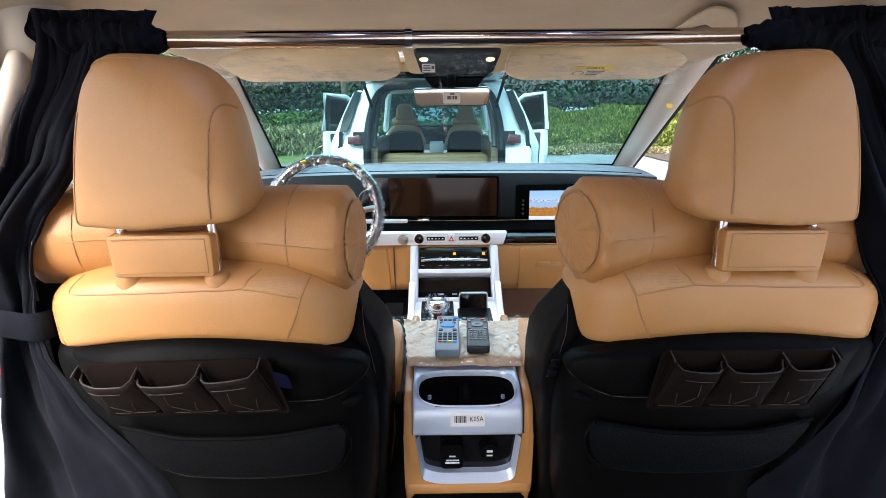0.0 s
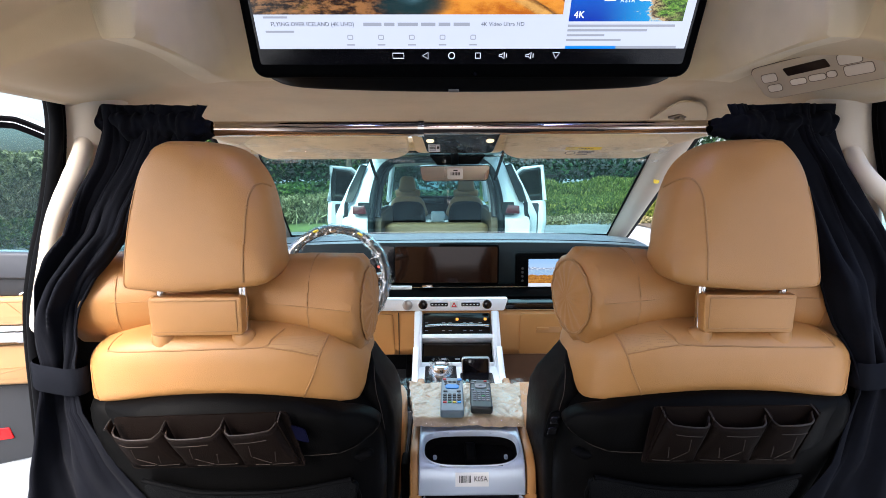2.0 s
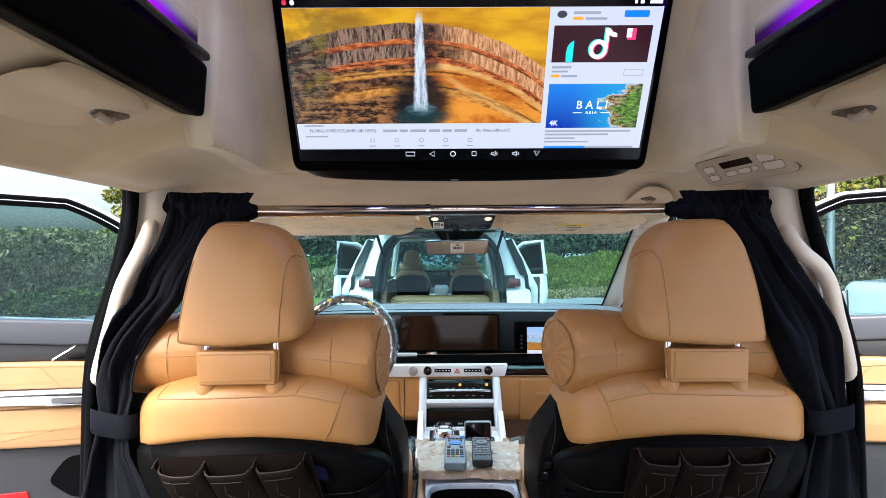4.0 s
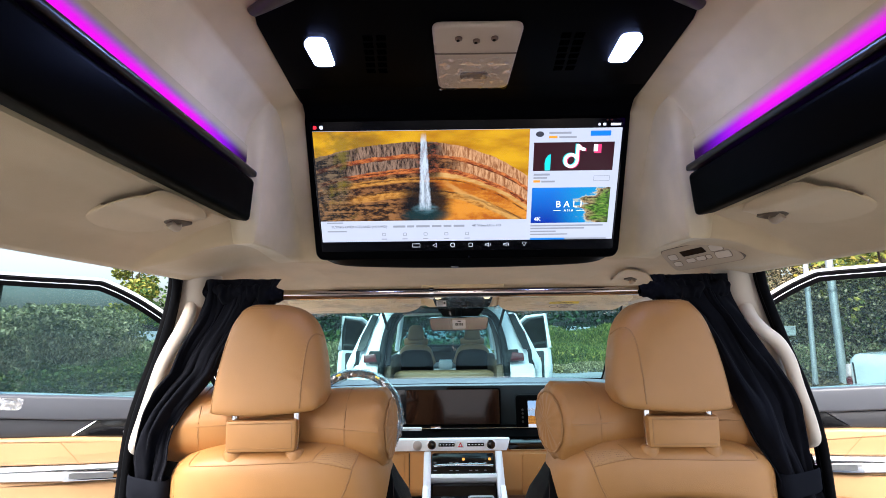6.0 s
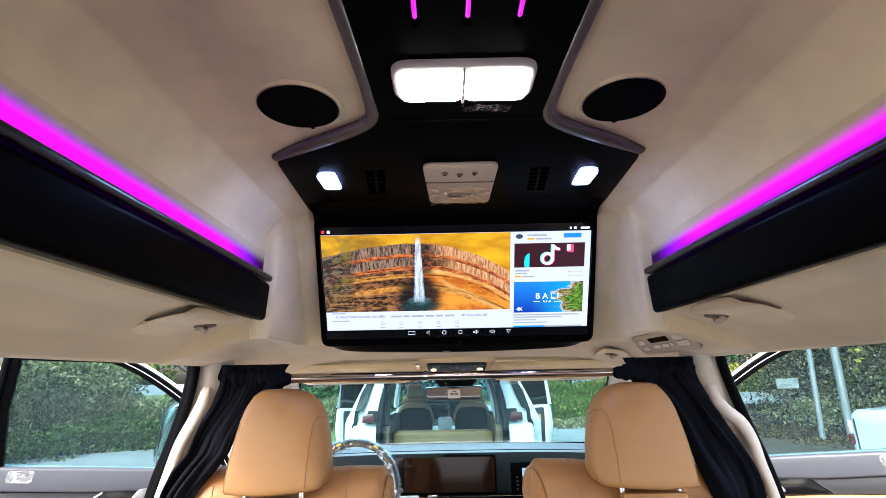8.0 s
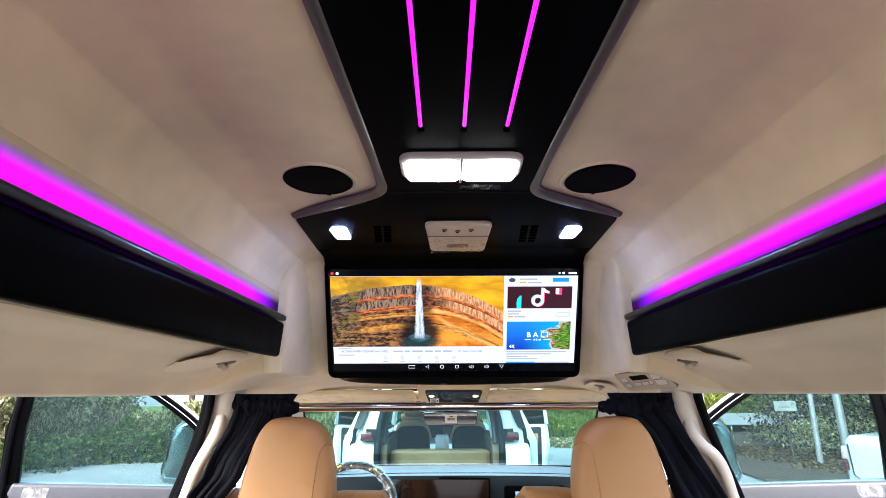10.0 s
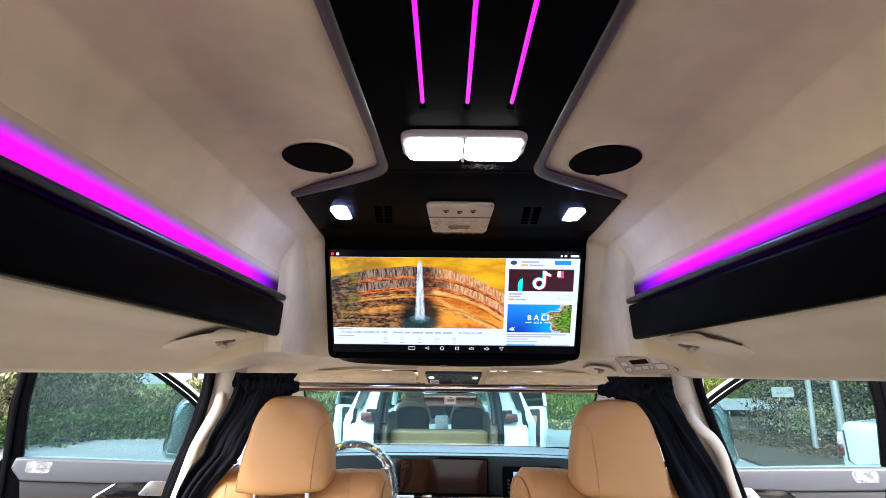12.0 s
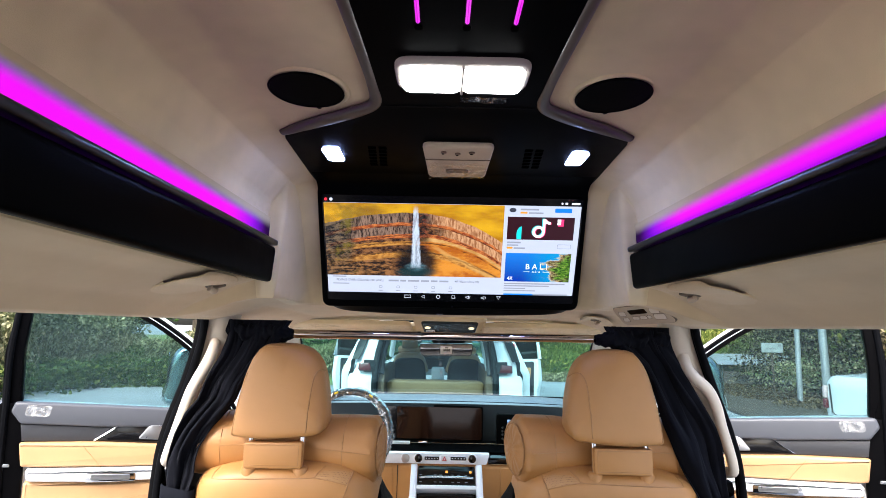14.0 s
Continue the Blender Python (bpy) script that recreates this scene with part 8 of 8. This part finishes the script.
    part("door_pillar", tube([fv(s * 0.92, 2.45, 0.9), fv(s * 0.83, 2.55, 1.64)], 0.05, 8), white_paint, fvan)
    part("front_pillar", tube([fv(s * 0.72, 3.15, 1.66), fv(s * 0.88, 4.0, 1.06)], 0.045, 8), white_paint, fvan)
    for yy in (0.75, 3.85):
        w_ = part("wheel", disc(fv(s * 0.78, yy, 0.34), (s, 0, 0), 0.34, 0.20, 28, 0.03), tyre_rubber, fvan)
        part("rim", disc(fv(s * 0.975, yy, 0.34), (s, 0, 0), 0.23, 0.012, 20, 0.004), alloy, w_)
    # open front door with its window
    hg = fv(s * 0.95, 3.35, 0)
    rn = Vector((s * 0.64, -0.77, 0))
    nn_ = Vector((-s * 0.77, -0.64, 0))

    def fd(a, z, w):
        return hg + rn * a + nn_ * w + Vector((0, 0, z))

    dd = part("front_door", slab(rounded([(0, 0.45), (0, 1.05), (1.05, 1.12), (1.08, 0.8), (1.0, 0.45)], 0.04, 3), -0.05, 0.05, fd, 0.02, 2), white_paint, fvan, "open white front door")
    part("door_frame", tube([fd(0.05, 1.05, 0), fd(0.45, 1.50, 0), fd(0.62, 1.60, 0), fd(1.0, 1.63, 0), fd(1.06, 1.12, 0)], 0.032, 8), white_paint, dd)
    part("door_window", slab([(0.08, 1.05), (0.46, 1.48), (0.62, 1.58), (0.98, 1.61), (1.04, 1.12)], -0.004, 0.004, fd), dark_glass, dd, "dark door glass", smooth=False)
    part("door_trim", slab(rounded([(0.1, 0.5), (0.1, 1.0), (1.0, 1.08), (0.98, 0.5)], 0.04, 3), 0.05, 0.07, fd, 0.01, 2), door_dark, dd)
    part("door_tan", slab(rounded([(0.15, 0.78), (0.15, 0.92), (0.95, 0.98), (0.93, 0.8)], 0.03, 3), 0.07, 0.08, fd, 0.005, 1), van_seat_tan, dd)
    # sliding door pushed back along the side, with a red reflector on its edge
    part("slide_door", slab(rounded([(0.55, 0.48), (0.50, 1.08), (0.62, 1.36), (0.80, 1.62), (1.60, 1.66), (1.62, 0.48)], 0.04, 3), 1.00, 1.12, lambda y, z, w: fv(s * (w - 0.42 * max(0, z - 1.05)), y, z), 0.015, 2), white_paint, fvan, "white sliding door pushed back")
    part("slide_glass", slab([(0.66, 1.14), (0.74, 1.36), (0.86, 1.57), (1.54, 1.60), (1.54, 1.12)], 1.118, 1.126, lambda y, z, w: fv(s * (w - 0.42 * max(0, z - 1.05)), y, z)), black_gloss, fvan, "dark sliding door glass", smooth=False)
    part("edge_reflector", box(FX + s * 0.918, FX + s * 0.953, FY + 0.60, FY + 0.63, 1.355, 1.405, 0.006, 1), red, fvan, "red reflector")
part("roof", sheet(lambda u, v: fv(u * (0.80 - 0.05 * abs(u)), v, 1.735 - 0.03 * u * u), span(-1, 1, 12), span(0.36, 3.2, 8)), white_paint, fvan, "white roof")
part("headlining", sheet(lambda u, v: fv(u * 0.70, v, 1.655 - 0.02 * u * u), span(-1, 1, 8), span(0.38, 3.1, 6)), headliner, fvan, "beige headlining")
gate = part("tailgate", slab(rounded([(-0.66, 0.0), (0.66, 0.0), (0.80, 0.55), (0.78, 1.05), (-0.78, 1.05), (-0.80, 0.55)], 0.06, 4), 0.0, 0.07, lambda x, v, w: fv(x, 0.36 - 0.97 * v, 1.70 + 0.22 * v + w), 0.02, 2), white_paint, fvan, "raised white tailgate")
part("gate_glass", slab(rounded([(-0.54, 0.12), (0.54, 0.12), (0.62, 0.50), (-0.62, 0.50)], 0.04, 3), -0.006, 0.0, lambda x, v, w: fv(x, 0.36 - 0.97 * v, 1.70 + 0.22 * v + w)), dark_glass, gate)
part("bumper", slab(rounded([(-0.96, 0.35), (0.96, 0.35), (0.95, 0.66), (-0.95, 0.66)], 0.05, 4), -0.12, 0.10, lambda x, z, w: fv(x, w, z), 0.03, 3), white_paint, fvan, "white rear bumper")
part("load_floor", box(FX - 0.72, FX + 0.72, FY + 0.02, FY + 3.2, 0.62, 0.68, 0.01, 1), dark_floor, fvan)
part("dash", box(FX - 0.72, FX + 0.72, FY + 3.45, FY + 3.9, 0.85, 1.14, 0.05, 3), black_matte, fvan, "dark dashboard")
part("dash_display", box(FX - 0.35, FX + 0.12, FY + 3.42, FY + 3.45, 1.02, 1.12, 0.008, 2), black_gloss, fvan)
part("stack", box(FX - 0.10, FX + 0.12, FY + 3.1, FY + 3.45, 0.66, 0.90, 0.02, 2), white_panel, fvan, "silver centre stack")
part("front_glass", sheet(lambda u, v: fv(u * (0.68 + 0.16 * v), 3.2 + 0.85 * v, 1.66 - 0.54 * v), span(-1, 1, 6), span(0, 1, 4)), windscreen_glass, fvan, "tinted windscreen", smooth=False)
part("bonnet", box(FX - 0.88, FX + 0.88, FY + 3.95, FY + 4.95, 0.7, 1.04, 0.08, 3), white_paint, fvan)
for s in (-1, 1):
    def sx(u, y, z):
        return fv(s * 0.40 + u, y, z)
    back_o = smooth_line([(-0.23, 0.60), (-0.245, 0.85), (-0.235, 1.02), (-0.19, 1.115), (-0.10, 1.15), (0.10, 1.15), (0.19, 1.115), (0.235, 1.02), (0.245, 0.85), (0.23, 0.60)], 3, True)
    part("seat_back", pillow(back_o, 1.74, 1.92, lambda u, z, w: sx(u, w, z), 4.5, 7), dark_leather, fvan, "dark seat back")
    top_o = smooth_line([(-0.245, 0.92), (-0.242, 1.08), (-0.20, 1.17), (-0.11, 1.215), (0.11, 1.215), (0.20, 1.17), (0.242, 1.08), (0.245, 0.92)], 3, True)
    part("seat_top", pillow(top_o, 1.77, 1.97, lambda u, z, w: sx(u, w, z), 4.0, 7), van_seat_tan, fvan, "tan seat shoulder")
    head_o = smooth_line([(-0.105, 1.28), (-0.112, 1.36), (-0.095, 1.45), (-0.05, 1.485), (0.05, 1.485), (0.095, 1.45), (0.112, 1.36), (0.105, 1.28)], 3, True)
    part("head_rest", pillow(head_o, 1.78, 1.91, lambda u, z, w: sx(u, w, z), 4.0, 7), van_seat_tan, fvan, "tan headrest")
    part("neck_roll", tube([sx(-0.17, 1.90, 1.25), sx(-0.15, 1.90, 1.252), sx(0.15, 1.90, 1.252), sx(0.17, 1.90, 1.25)], [0.040, 0.055, 0.055, 0.040], 12), van_seat_tan, fvan)
bench_o = rounded([(-0.54, 0.66), (-0.56, 0.955), (-0.50, 0.985), (0.50, 0.985), (0.56, 0.955), (0.54, 0.66)], 0.05, 4)
part("rear_bench", pillow(bench_o, 0.28, 0.46, lambda u, z, w: fv(u, w, z), 5.0, 7), bench_tan, fvan, "tan folded rear bench")

# ---- small white car by the road ----
# greyer base than white_paint
car_paint = surface("greyed white car paint", (0.50, 0.54, 0.56), 0.25, vary=0.08, big=2, coat=0.4)
pale_lens = surface("pale pink lamp lens", (0.55, 0.42, 0.42), 0.15, vary=0.1, big=20, coat=0.6)
car = thing("parked_car", (6.7, 6.8, 0), "small white car parked by the roadside", "car")
CM = Matrix.Translation((5.10, 5.15, 0)) @ Matrix.Rotation(radians(-62), 4, "Z")


def cr(x, y, z):
    return CM @ Vector((x, y, z))


side_prof = rounded([(0.0, 0.32), (-0.04, 0.60), (0.0, 0.99), (0.06, 1.09), (1.25, 1.10), (1.85, 1.36), (2.5, 1.38), (3.1, 1.0), (3.9, 0.86), (4.0, 0.40), (3.9, 0.28)], 0.12, 4)
part("body", slab(side_prof, -0.80, 0.80, lambda y, z, w: cr(w * (1 - 0.20 * max(0, z - 0.95)), y, z), 0.09, 4), car_paint, car, "white body")
for s in (-1, 1):
    tl = part("tail_lamp", slab(rounded([(0.735, 0.70), (0.800, 0.69), (0.802, 0.815), (0.745, 0.815)], 0.025, 3), -0.045, 0.14, lambda x, z, w: cr(s * x, w, z), 0.018, 3), lamp_red, car, "red tail lamp")
    part("reversing_lens", slab(rounded([(0.745, 0.82), (0.800, 0.82), (0.790, 0.97), (0.750, 0.97)], 0.02, 3), -0.040, 0.13, lambda x, z, w: cr(s * x, w, z), 0.018, 3), pale_lens, tl, "pale upper lens")
    for yy in (0.75, 3.2):
        w_ = part("wheel", disc(cr(s * 0.62, yy, 0.30), CM.to_3x3() @ Vector((s, 0, 0)), 0.30, 0.19, 24, 0.03), tyre_rubber, car)
        part("rim", disc(cr(s * 0.80, yy, 0.30), CM.to_3x3() @ Vector((s, 0, 0)), 0.20, 0.015, 18, 0.004), alloy, w_)
part("rear_glass", slab(rounded([(-0.55, 1.06), (0.55, 1.06), (0.48, 1.34), (-0.48, 1.34)], 0.05, 3), 0, 0.01, lambda x, z, w: cr(x, 1.27 + (z - 1.05) * 1.95 - 0.03 - w, z)), black_gloss, car, "dark rear glass")
part("number_plate", slab(rounded(rect(-0.26, 0.26, 0.60, 0.72), 0.01, 2), 0.045, 0.065, lambda x, z, w: cr(x, -w, z)), paper, car, "white number plate")
part("plate_bars", join(*[slab(rect(-0.2 + 0.075 * i, -0.15 + 0.075 * i, 0.63, 0.69), 0.066, 0.067, lambda x, z, w: cr(x, -w, z)) for i in range(6)]), ink, car, smooth=False)
part("bumper", slab(rounded(rect(-0.78, 0.78, 0.34, 0.56), 0.05, 3), 0.0, 0.09, lambda x, z, w: cr(x, -w, z), 0.03, 3), car_paint, car)
part("boot_line", tube([cr(x, y, z) for x, y, z in ((-0.72, -0.012, 0.99), (-0.70, -0.040, 0.66), (-0.60, -0.045, 0.585), (0.60, -0.045, 0.585), (0.70, -0.040, 0.66), (0.72, -0.012, 0.99))], 0.008, 6), ink, car, "dark boot lid gap")
part("badge", disc(cr(0, -0.03, 0.86), CM.to_3x3() @ Vector((0, -1, 0)), 0.05, 0.02, 18), chrome, car)


# ---- plants ----
def leaf_material(name, dark, light, tip):
    m, nt, b = mat_base(name)
    geo = nt.nodes.new("ShaderNodeNewGeometry")
    ramp = nt.nodes.new("ShaderNodeValToRGB")
    ramp.color_ramp.elements[0].color, ramp.color_ramp.elements[1].color = (*dark, 1), (*tip, 1)
    el = ramp.color_ramp.elements.new(0.55)
    el.color = (*light, 1)
    nt.links.new(geo.outputs["Random Per Island"], ramp.inputs["Fac"])
    nt.links.new(ramp.outputs["Color"], b.inputs["Base Color"])
    b.inputs["Roughness"].default_value = 0.55
    b.inputs["Specular IOR Level"].default_value = 0.12
    return m


leaf_dark = leaf_material("dark green leaves", (0.012, 0.030, 0.008), (0.035, 0.080, 0.018), (0.10, 0.16, 0.035))
# the far wood's shade is put into these leaf colours
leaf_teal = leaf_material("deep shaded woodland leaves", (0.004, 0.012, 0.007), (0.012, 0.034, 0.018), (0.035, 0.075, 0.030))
leaf_litter_mat = leaf_material("dry leaf litter", (0.020, 0.016, 0.010), (0.060, 0.045, 0.024), (0.16, 0.12, 0.06))
leaf_mid = leaf_material("green leaves", (0.014, 0.036, 0.009), (0.045, 0.090, 0.020), (0.16, 0.18, 0.045))
leaf_grey = leaf_material("dull olive hedge leaves", (0.050, 0.064, 0.024), (0.17, 0.185, 0.075), (0.46, 0.43, 0.25))
reed_mat = leaf_material("dry tan reeds", (0.065, 0.062, 0.028), (0.18, 0.165, 0.075), (0.44, 0.39, 0.23))
leaf_yellow = leaf_material("yellowing leaves", (0.05, 0.075, 0.014), (0.15, 0.18, 0.035), (0.36, 0.30, 0.06))
leaf_brown = leaf_material("dry brown leaves", (0.012, 0.011, 0.006), (0.046, 0.039, 0.018), (0.44, 0.37, 0.22))
grass_blade = leaf_material("grass blades", (0.022, 0.042, 0.008), (0.085, 0.130, 0.022), (0.28, 0.27, 0.07))


def leaves(rng, count, where, size, upright=0.0):
    """Many bent leaves as one mesh; where(rng) gives the place of each."""
    n = count
    P = np.array([where(rng) for _ in range(n)])
    L = size * (0.6 + 0.8 * rng.random(n))
    d = rng.normal(size=(n, 3))
    d[:, 2] = d[:, 2] * (1 - upright) + upright * 2.0
    d /= np.linalg.norm(d, axis=1)[:, None]
    e = np.cross(d, rng.normal(size=(n, 3)))
    e /= np.linalg.norm(e, axis=1)[:, None]
    f = np.cross(d, e)
    W = (0.32 if upright < 0.5 else 0.045) * L
    a = P - d * L[:, None] * 0.5
    b = P + e * W[:, None] + f * (0.12 * L)[:, None]
    c = P + d * L[:, None] * 0.5
    g = P - e * W[:, None] + f * (0.12 * L)[:, None]
    verts = np.stack([a, b, c, g], 1).reshape(-1, 3)
    idx = np.arange(n) * 4
    faces = np.concatenate([np.stack([idx, idx + 1, idx + 2], 1), np.stack([idx, idx + 2, idx + 3], 1)])
    me = bpy.data.meshes.new("leaves")
    me.from_pydata(verts.tolist(), [], faces.tolist())
    return me


def stuff(name, me, mat, label, category):
    me.materials.append(mat)
    ob = new(name, me)
    return tagged(ob, label, category, kind="stuff")


def tree(x, y, h, r, seed, mat, leaf=0.16, count=3500, low=0.25, lean=0.0):
    rng = np.random.default_rng(seed)
    z0 = ground_height(x, y) - 0.05
    ob = thing("tree", (x, y, z0), "broadleaf tree with a thick uneven crown", "tree", "trees")
    trunk = [Vector((x + lean * t + 0.08 * math.sin(3 * t + seed), y, z0 + h * 0.8 * t)) for t in span(0, 1, 8)]
    part("trunk", tube(trunk, [0.05 * h / 2.5 * (1 - 0.8 * t) + 0.02 for t in span(0, 1, 8)], 8), bark, ob)
    lobes = []
    for i in range(14):
        t = low + (1 - low) * rng.random()
        a = rng.random() * 2 * math.pi
        rr = r * (0.35 + 0.65 * math.sin(math.pi * min(1, 0.15 + t * 0.85))) * (0.3 + 0.6 * rng.random())
        c = Vector((x + lean * t + rr * math.cos(a), y + rr * math.sin(a), z0 + h * t))
        lobes.append((c, r * (0.28 + 0.25 * rng.random())))
        base = trunk[min(7, int(t * 7))]
        part("limb", tube([base, base.lerp(c, 0.5) + Vector((0, 0, 0.1)), c], [0.035, 0.025, 0.012], 6), bark, ob)

    def where(g):
        c, q = lobes[g.integers(len(lobes))]
        v = g.normal(size=3)
        v /= np.linalg.norm(v)
        return np.array(c) + v * q * (0.45 + 0.55 * g.random() ** 0.4) * np.array([1, 1, 0.8])

    me = leaves(rng, count, where, leaf)
    me.materials.append(mat)
    cr_ = new("crown", me)
    cr_.parent = ob
    cr_.location = -Vector(ob.location)
    return ob


def hedge(name, x0, y0, x1, y1, h, depth, count, leaf, mat, seed, label, ragged=0.3, upright=0.0):
    rng = np.random.default_rng(seed)
    L = math.hypot(x1 - x0, y1 - y0)
    tx, ty = (x1 - x0) / L, (y1 - y0) / L

    def where(g):
        t = g.random() * L
        top = h * (1 + ragged * (noise.noise((t * 0.35, seed * 3.1, 0)) + 0.5 * noise.noise((t * 1.1, seed, 4))))
        z = top * g.random() ** 0.8
        w = (g.random() - 0.5) * depth * (1 - 0.4 * (z / h) ** 2)
        bump = 0.6 * noise.noise((t * 0.8, z * 0.9, seed))
        x, y = x0 + tx * t - ty * (w + bump), y0 + ty * t + tx * (w + bump)
        return np.array([x, y, ground_height(x, y) + z - 0.05])

    return stuff(name, leaves(rng, count, where, leaf, upright), mat, label, "grass" if upright else "hedge")


hedge("hedge", -10.2, -1.0, -10.5, 16.5, 1.82, 1.6, 40000, 0.11, leaf_grey, 1, "dense green hedge along the parking ground")
hedge("undergrowth", -8.9, -1.0, -9.1, 16.5, 0.7, 1.3, 9000, 0.09, leaf_mid, 2, "green undergrowth before the hedge")
hedge("reeds", -9.55, -1.0, -9.75, 15.5, 1.25, 0.9, 9000, 0.15, reed_mat, 31, "dry tan reeds standing before the hedge", 0.5, 0.82)
hedge("undergrowth", -9.7, 11.7, -6.7, 12.8, 0.75, 0.9, 6500, 0.10, leaf_mid, 41, "green fern undergrowth before the hedge", 0.6)
hedge("hedge", -11.4, -1.0, -11.7, 17.0, 1.72, 1.4, 24000, 0.13, leaf_grey, 3, "dull green hedge along the parking ground", 0.35)
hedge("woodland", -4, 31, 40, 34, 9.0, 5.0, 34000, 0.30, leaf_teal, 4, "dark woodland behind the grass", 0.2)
hedge("leaf_litter", 8.5, 2.0, 8.9, 15.5, 0.10, 2.9, 16000, 0.10, leaf_litter_mat, 15, "dry leaf litter and low weeds on the verge", 0.5)
hedge("hedge", 10.7, -1.0, 10.45, 16.7, 3.2, 1.8, 56000, 0.085, leaf_brown, 5, "dry brownish hedge by the roadside", 0.3)
hedge("undergrowth", 10.0, 0.0, 9.9, 15.0, 1.0, 1.2, 5000, 0.075, leaf_grey, 6, "green undergrowth by the roadside", 0.4)
hedge("long_grass", 2.5, 19.0, 9.6, 18.2, 0.75, 2.6, 52000, 0.15, grass_blade, 7, "bright long grass on the bank", 0.4, 0.8)
hedge("long_grass", 2.0, 24.5, 11.6, 23.7, 1.05, 4.0, 26000, 0.22, grass_blade, 8, "bright long grass on the bank", 0.4, 0.8)
hedge("scrub", 3.0, 16.0, 8.0, 15.6, 0.30, 0.7, 9000, 0.06, reed_mat, 12, "dry brown scrub along the verge", 0.6)
hedge("scrub", 3.0, 18.2, 8.7, 17.6, 0.75, 2.0, 700, 0.10, leaf_yellow, 13, "bright green scrub in the grass", 0.8)
hedge("long_grass", 13.0, 30.5, 24.0, 29.0, 1.3, 2.0, 16000, 0.30, grass_blade, 42, "bright long grass beyond the side road", 0.5, 0.7)
hedge("weeds", -9, 14.9, -3.2, 16.2, 1.0, 1.9, 13000, 0.24, leaf_grey, 9, "tall wispy green weeds below the trees", 0.9, 0.55)
hedge("scrub", -9, 16.0, -3.4, 17.0, 0.9, 1.2, 5000, 0.11, leaf_dark, 16, "dark scrub behind the weeds", 0.8)
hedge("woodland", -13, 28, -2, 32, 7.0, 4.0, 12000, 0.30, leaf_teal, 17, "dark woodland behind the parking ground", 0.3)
hedge("scrub", -9, 17.2, 1.0, 18.4, 0.95, 1.6, 6000, 0.16, leaf_dark, 10, "dark scrub below the trees", 0.4)
for i, (x, y, h, r, mt) in enumerate(((-6.6, 17.5, 6.2, 2.2, leaf_dark), (-3.4, 18.8, 6.6, 2.1, leaf_dark), (-9.8, 19.5, 6.0, 2.2, leaf_dark), (2.4, 26.5, 6.5, 2.0, leaf_mid), (11.8, 8.0, 5.6, 2.0, leaf_mid), (11.6, 13.0, 6.0, 2.2, leaf_yellow), (-13.2, 20.5, 3.9, 1.2, leaf_yellow), (12.6, 4.0, 5.4, 2.2, leaf_mid))):
    tree(x, y, h, r, 20 + i, mt, 0.15, 2300 if i < 3 else 3800)

# shade under the roadside trees is put into the soil colour
soil = surface("leaf-strewn soil with tree shade", (0.055, 0.042, 0.028), 0.95, vary=0.35, big=1.2, grain=0.9, gscale=40)
tagged(part("verge", sheet(lambda x, y: (x + 0.25 * noise.noise((y * 0.7, x * 0.2, 3)), y, ground_height(x, y) + 0.012), span(6.0, 11.2, 16), span(-1, 18.8, 34)), soil), "leaf-strewn verge by the road, tree shade in its colour", "verge", kind="structure")
tagged(part("side_road", sheet(lambda k, y: (k * y, y, 0.40), span(0.535, 0.70, 8), span(18.9, 29.5, 12)), asphalt, smooth=False), "grey asphalt side road beyond the hedge", "road", kind="structure")
for x, y, h, r_, lean in ((8.55, 11.7, 7.5, 0.058, 0.30), (9.22, 11.7, 7.5, 0.085, 0.05)):
    p_ = thing("utility_pole", (x, y, 0), "grey galvanised steel pole by the hedge", "pole", "steel poles")
    part("shaft", tube([(x, y, -0.1), (x + lean, y, h)], [r_, r_ * 0.9], 14), steel_pole, p_)
    for zz in (2.2, 4.0):
        part("clamp", disc((x + lean * zz / h, y, zz), (0, 0, 1), r_ * 1.15, 0.05, 14), alloy, p_)
board_grey = surface("dim pale board", (0.30, 0.33, 0.33), 0.7, vary=0.2, big=6)
sign = thing("roadside_sign", (7.6, 11.8, 0), "small pale board on the hedge", "sign")
part("board", box(7.73, 8.25, 11.7, 11.73, 1.14, 1.37, 0.01, 1), board_grey, sign)
part("post", tube([(8.0, 11.76, -0.1), (8.0, 11.76, 1.30)], 0.022, 8), bark, sign)
part("board_bars", box(7.82, 8.08, 11.692, 11.699, 1.22, 1.25), k_grey, sign, smooth=False)
part("board_bars", box(8.13, 8.20, 11.692, 11.699, 1.28, 1.34), k_grey, sign, smooth=False)

pouch = thing("knitted_cover", (0.017, 0.985, 0.45), "white knitted round cover standing behind the console", "cover")
rows_ = [(0.45, 0.030), (0.56, 0.032), (0.62, 0.036), (0.652, 0.036), (0.668, 0.030), (0.676, 0.018), (0.678, 0.004)]
part("knit", loft([[(0.017 + r * math.cos(a), 0.980 + 0.8 * r * math.sin(a), z) for a in span(0, 2 * math.pi, 33)[:-1]] for z, r in rows_]), surface("white knit", (0.72, 0.72, 0.72), 0.9, vary=0.05, grain=1.0, gscale=260, kind="voronoi"), pouch)
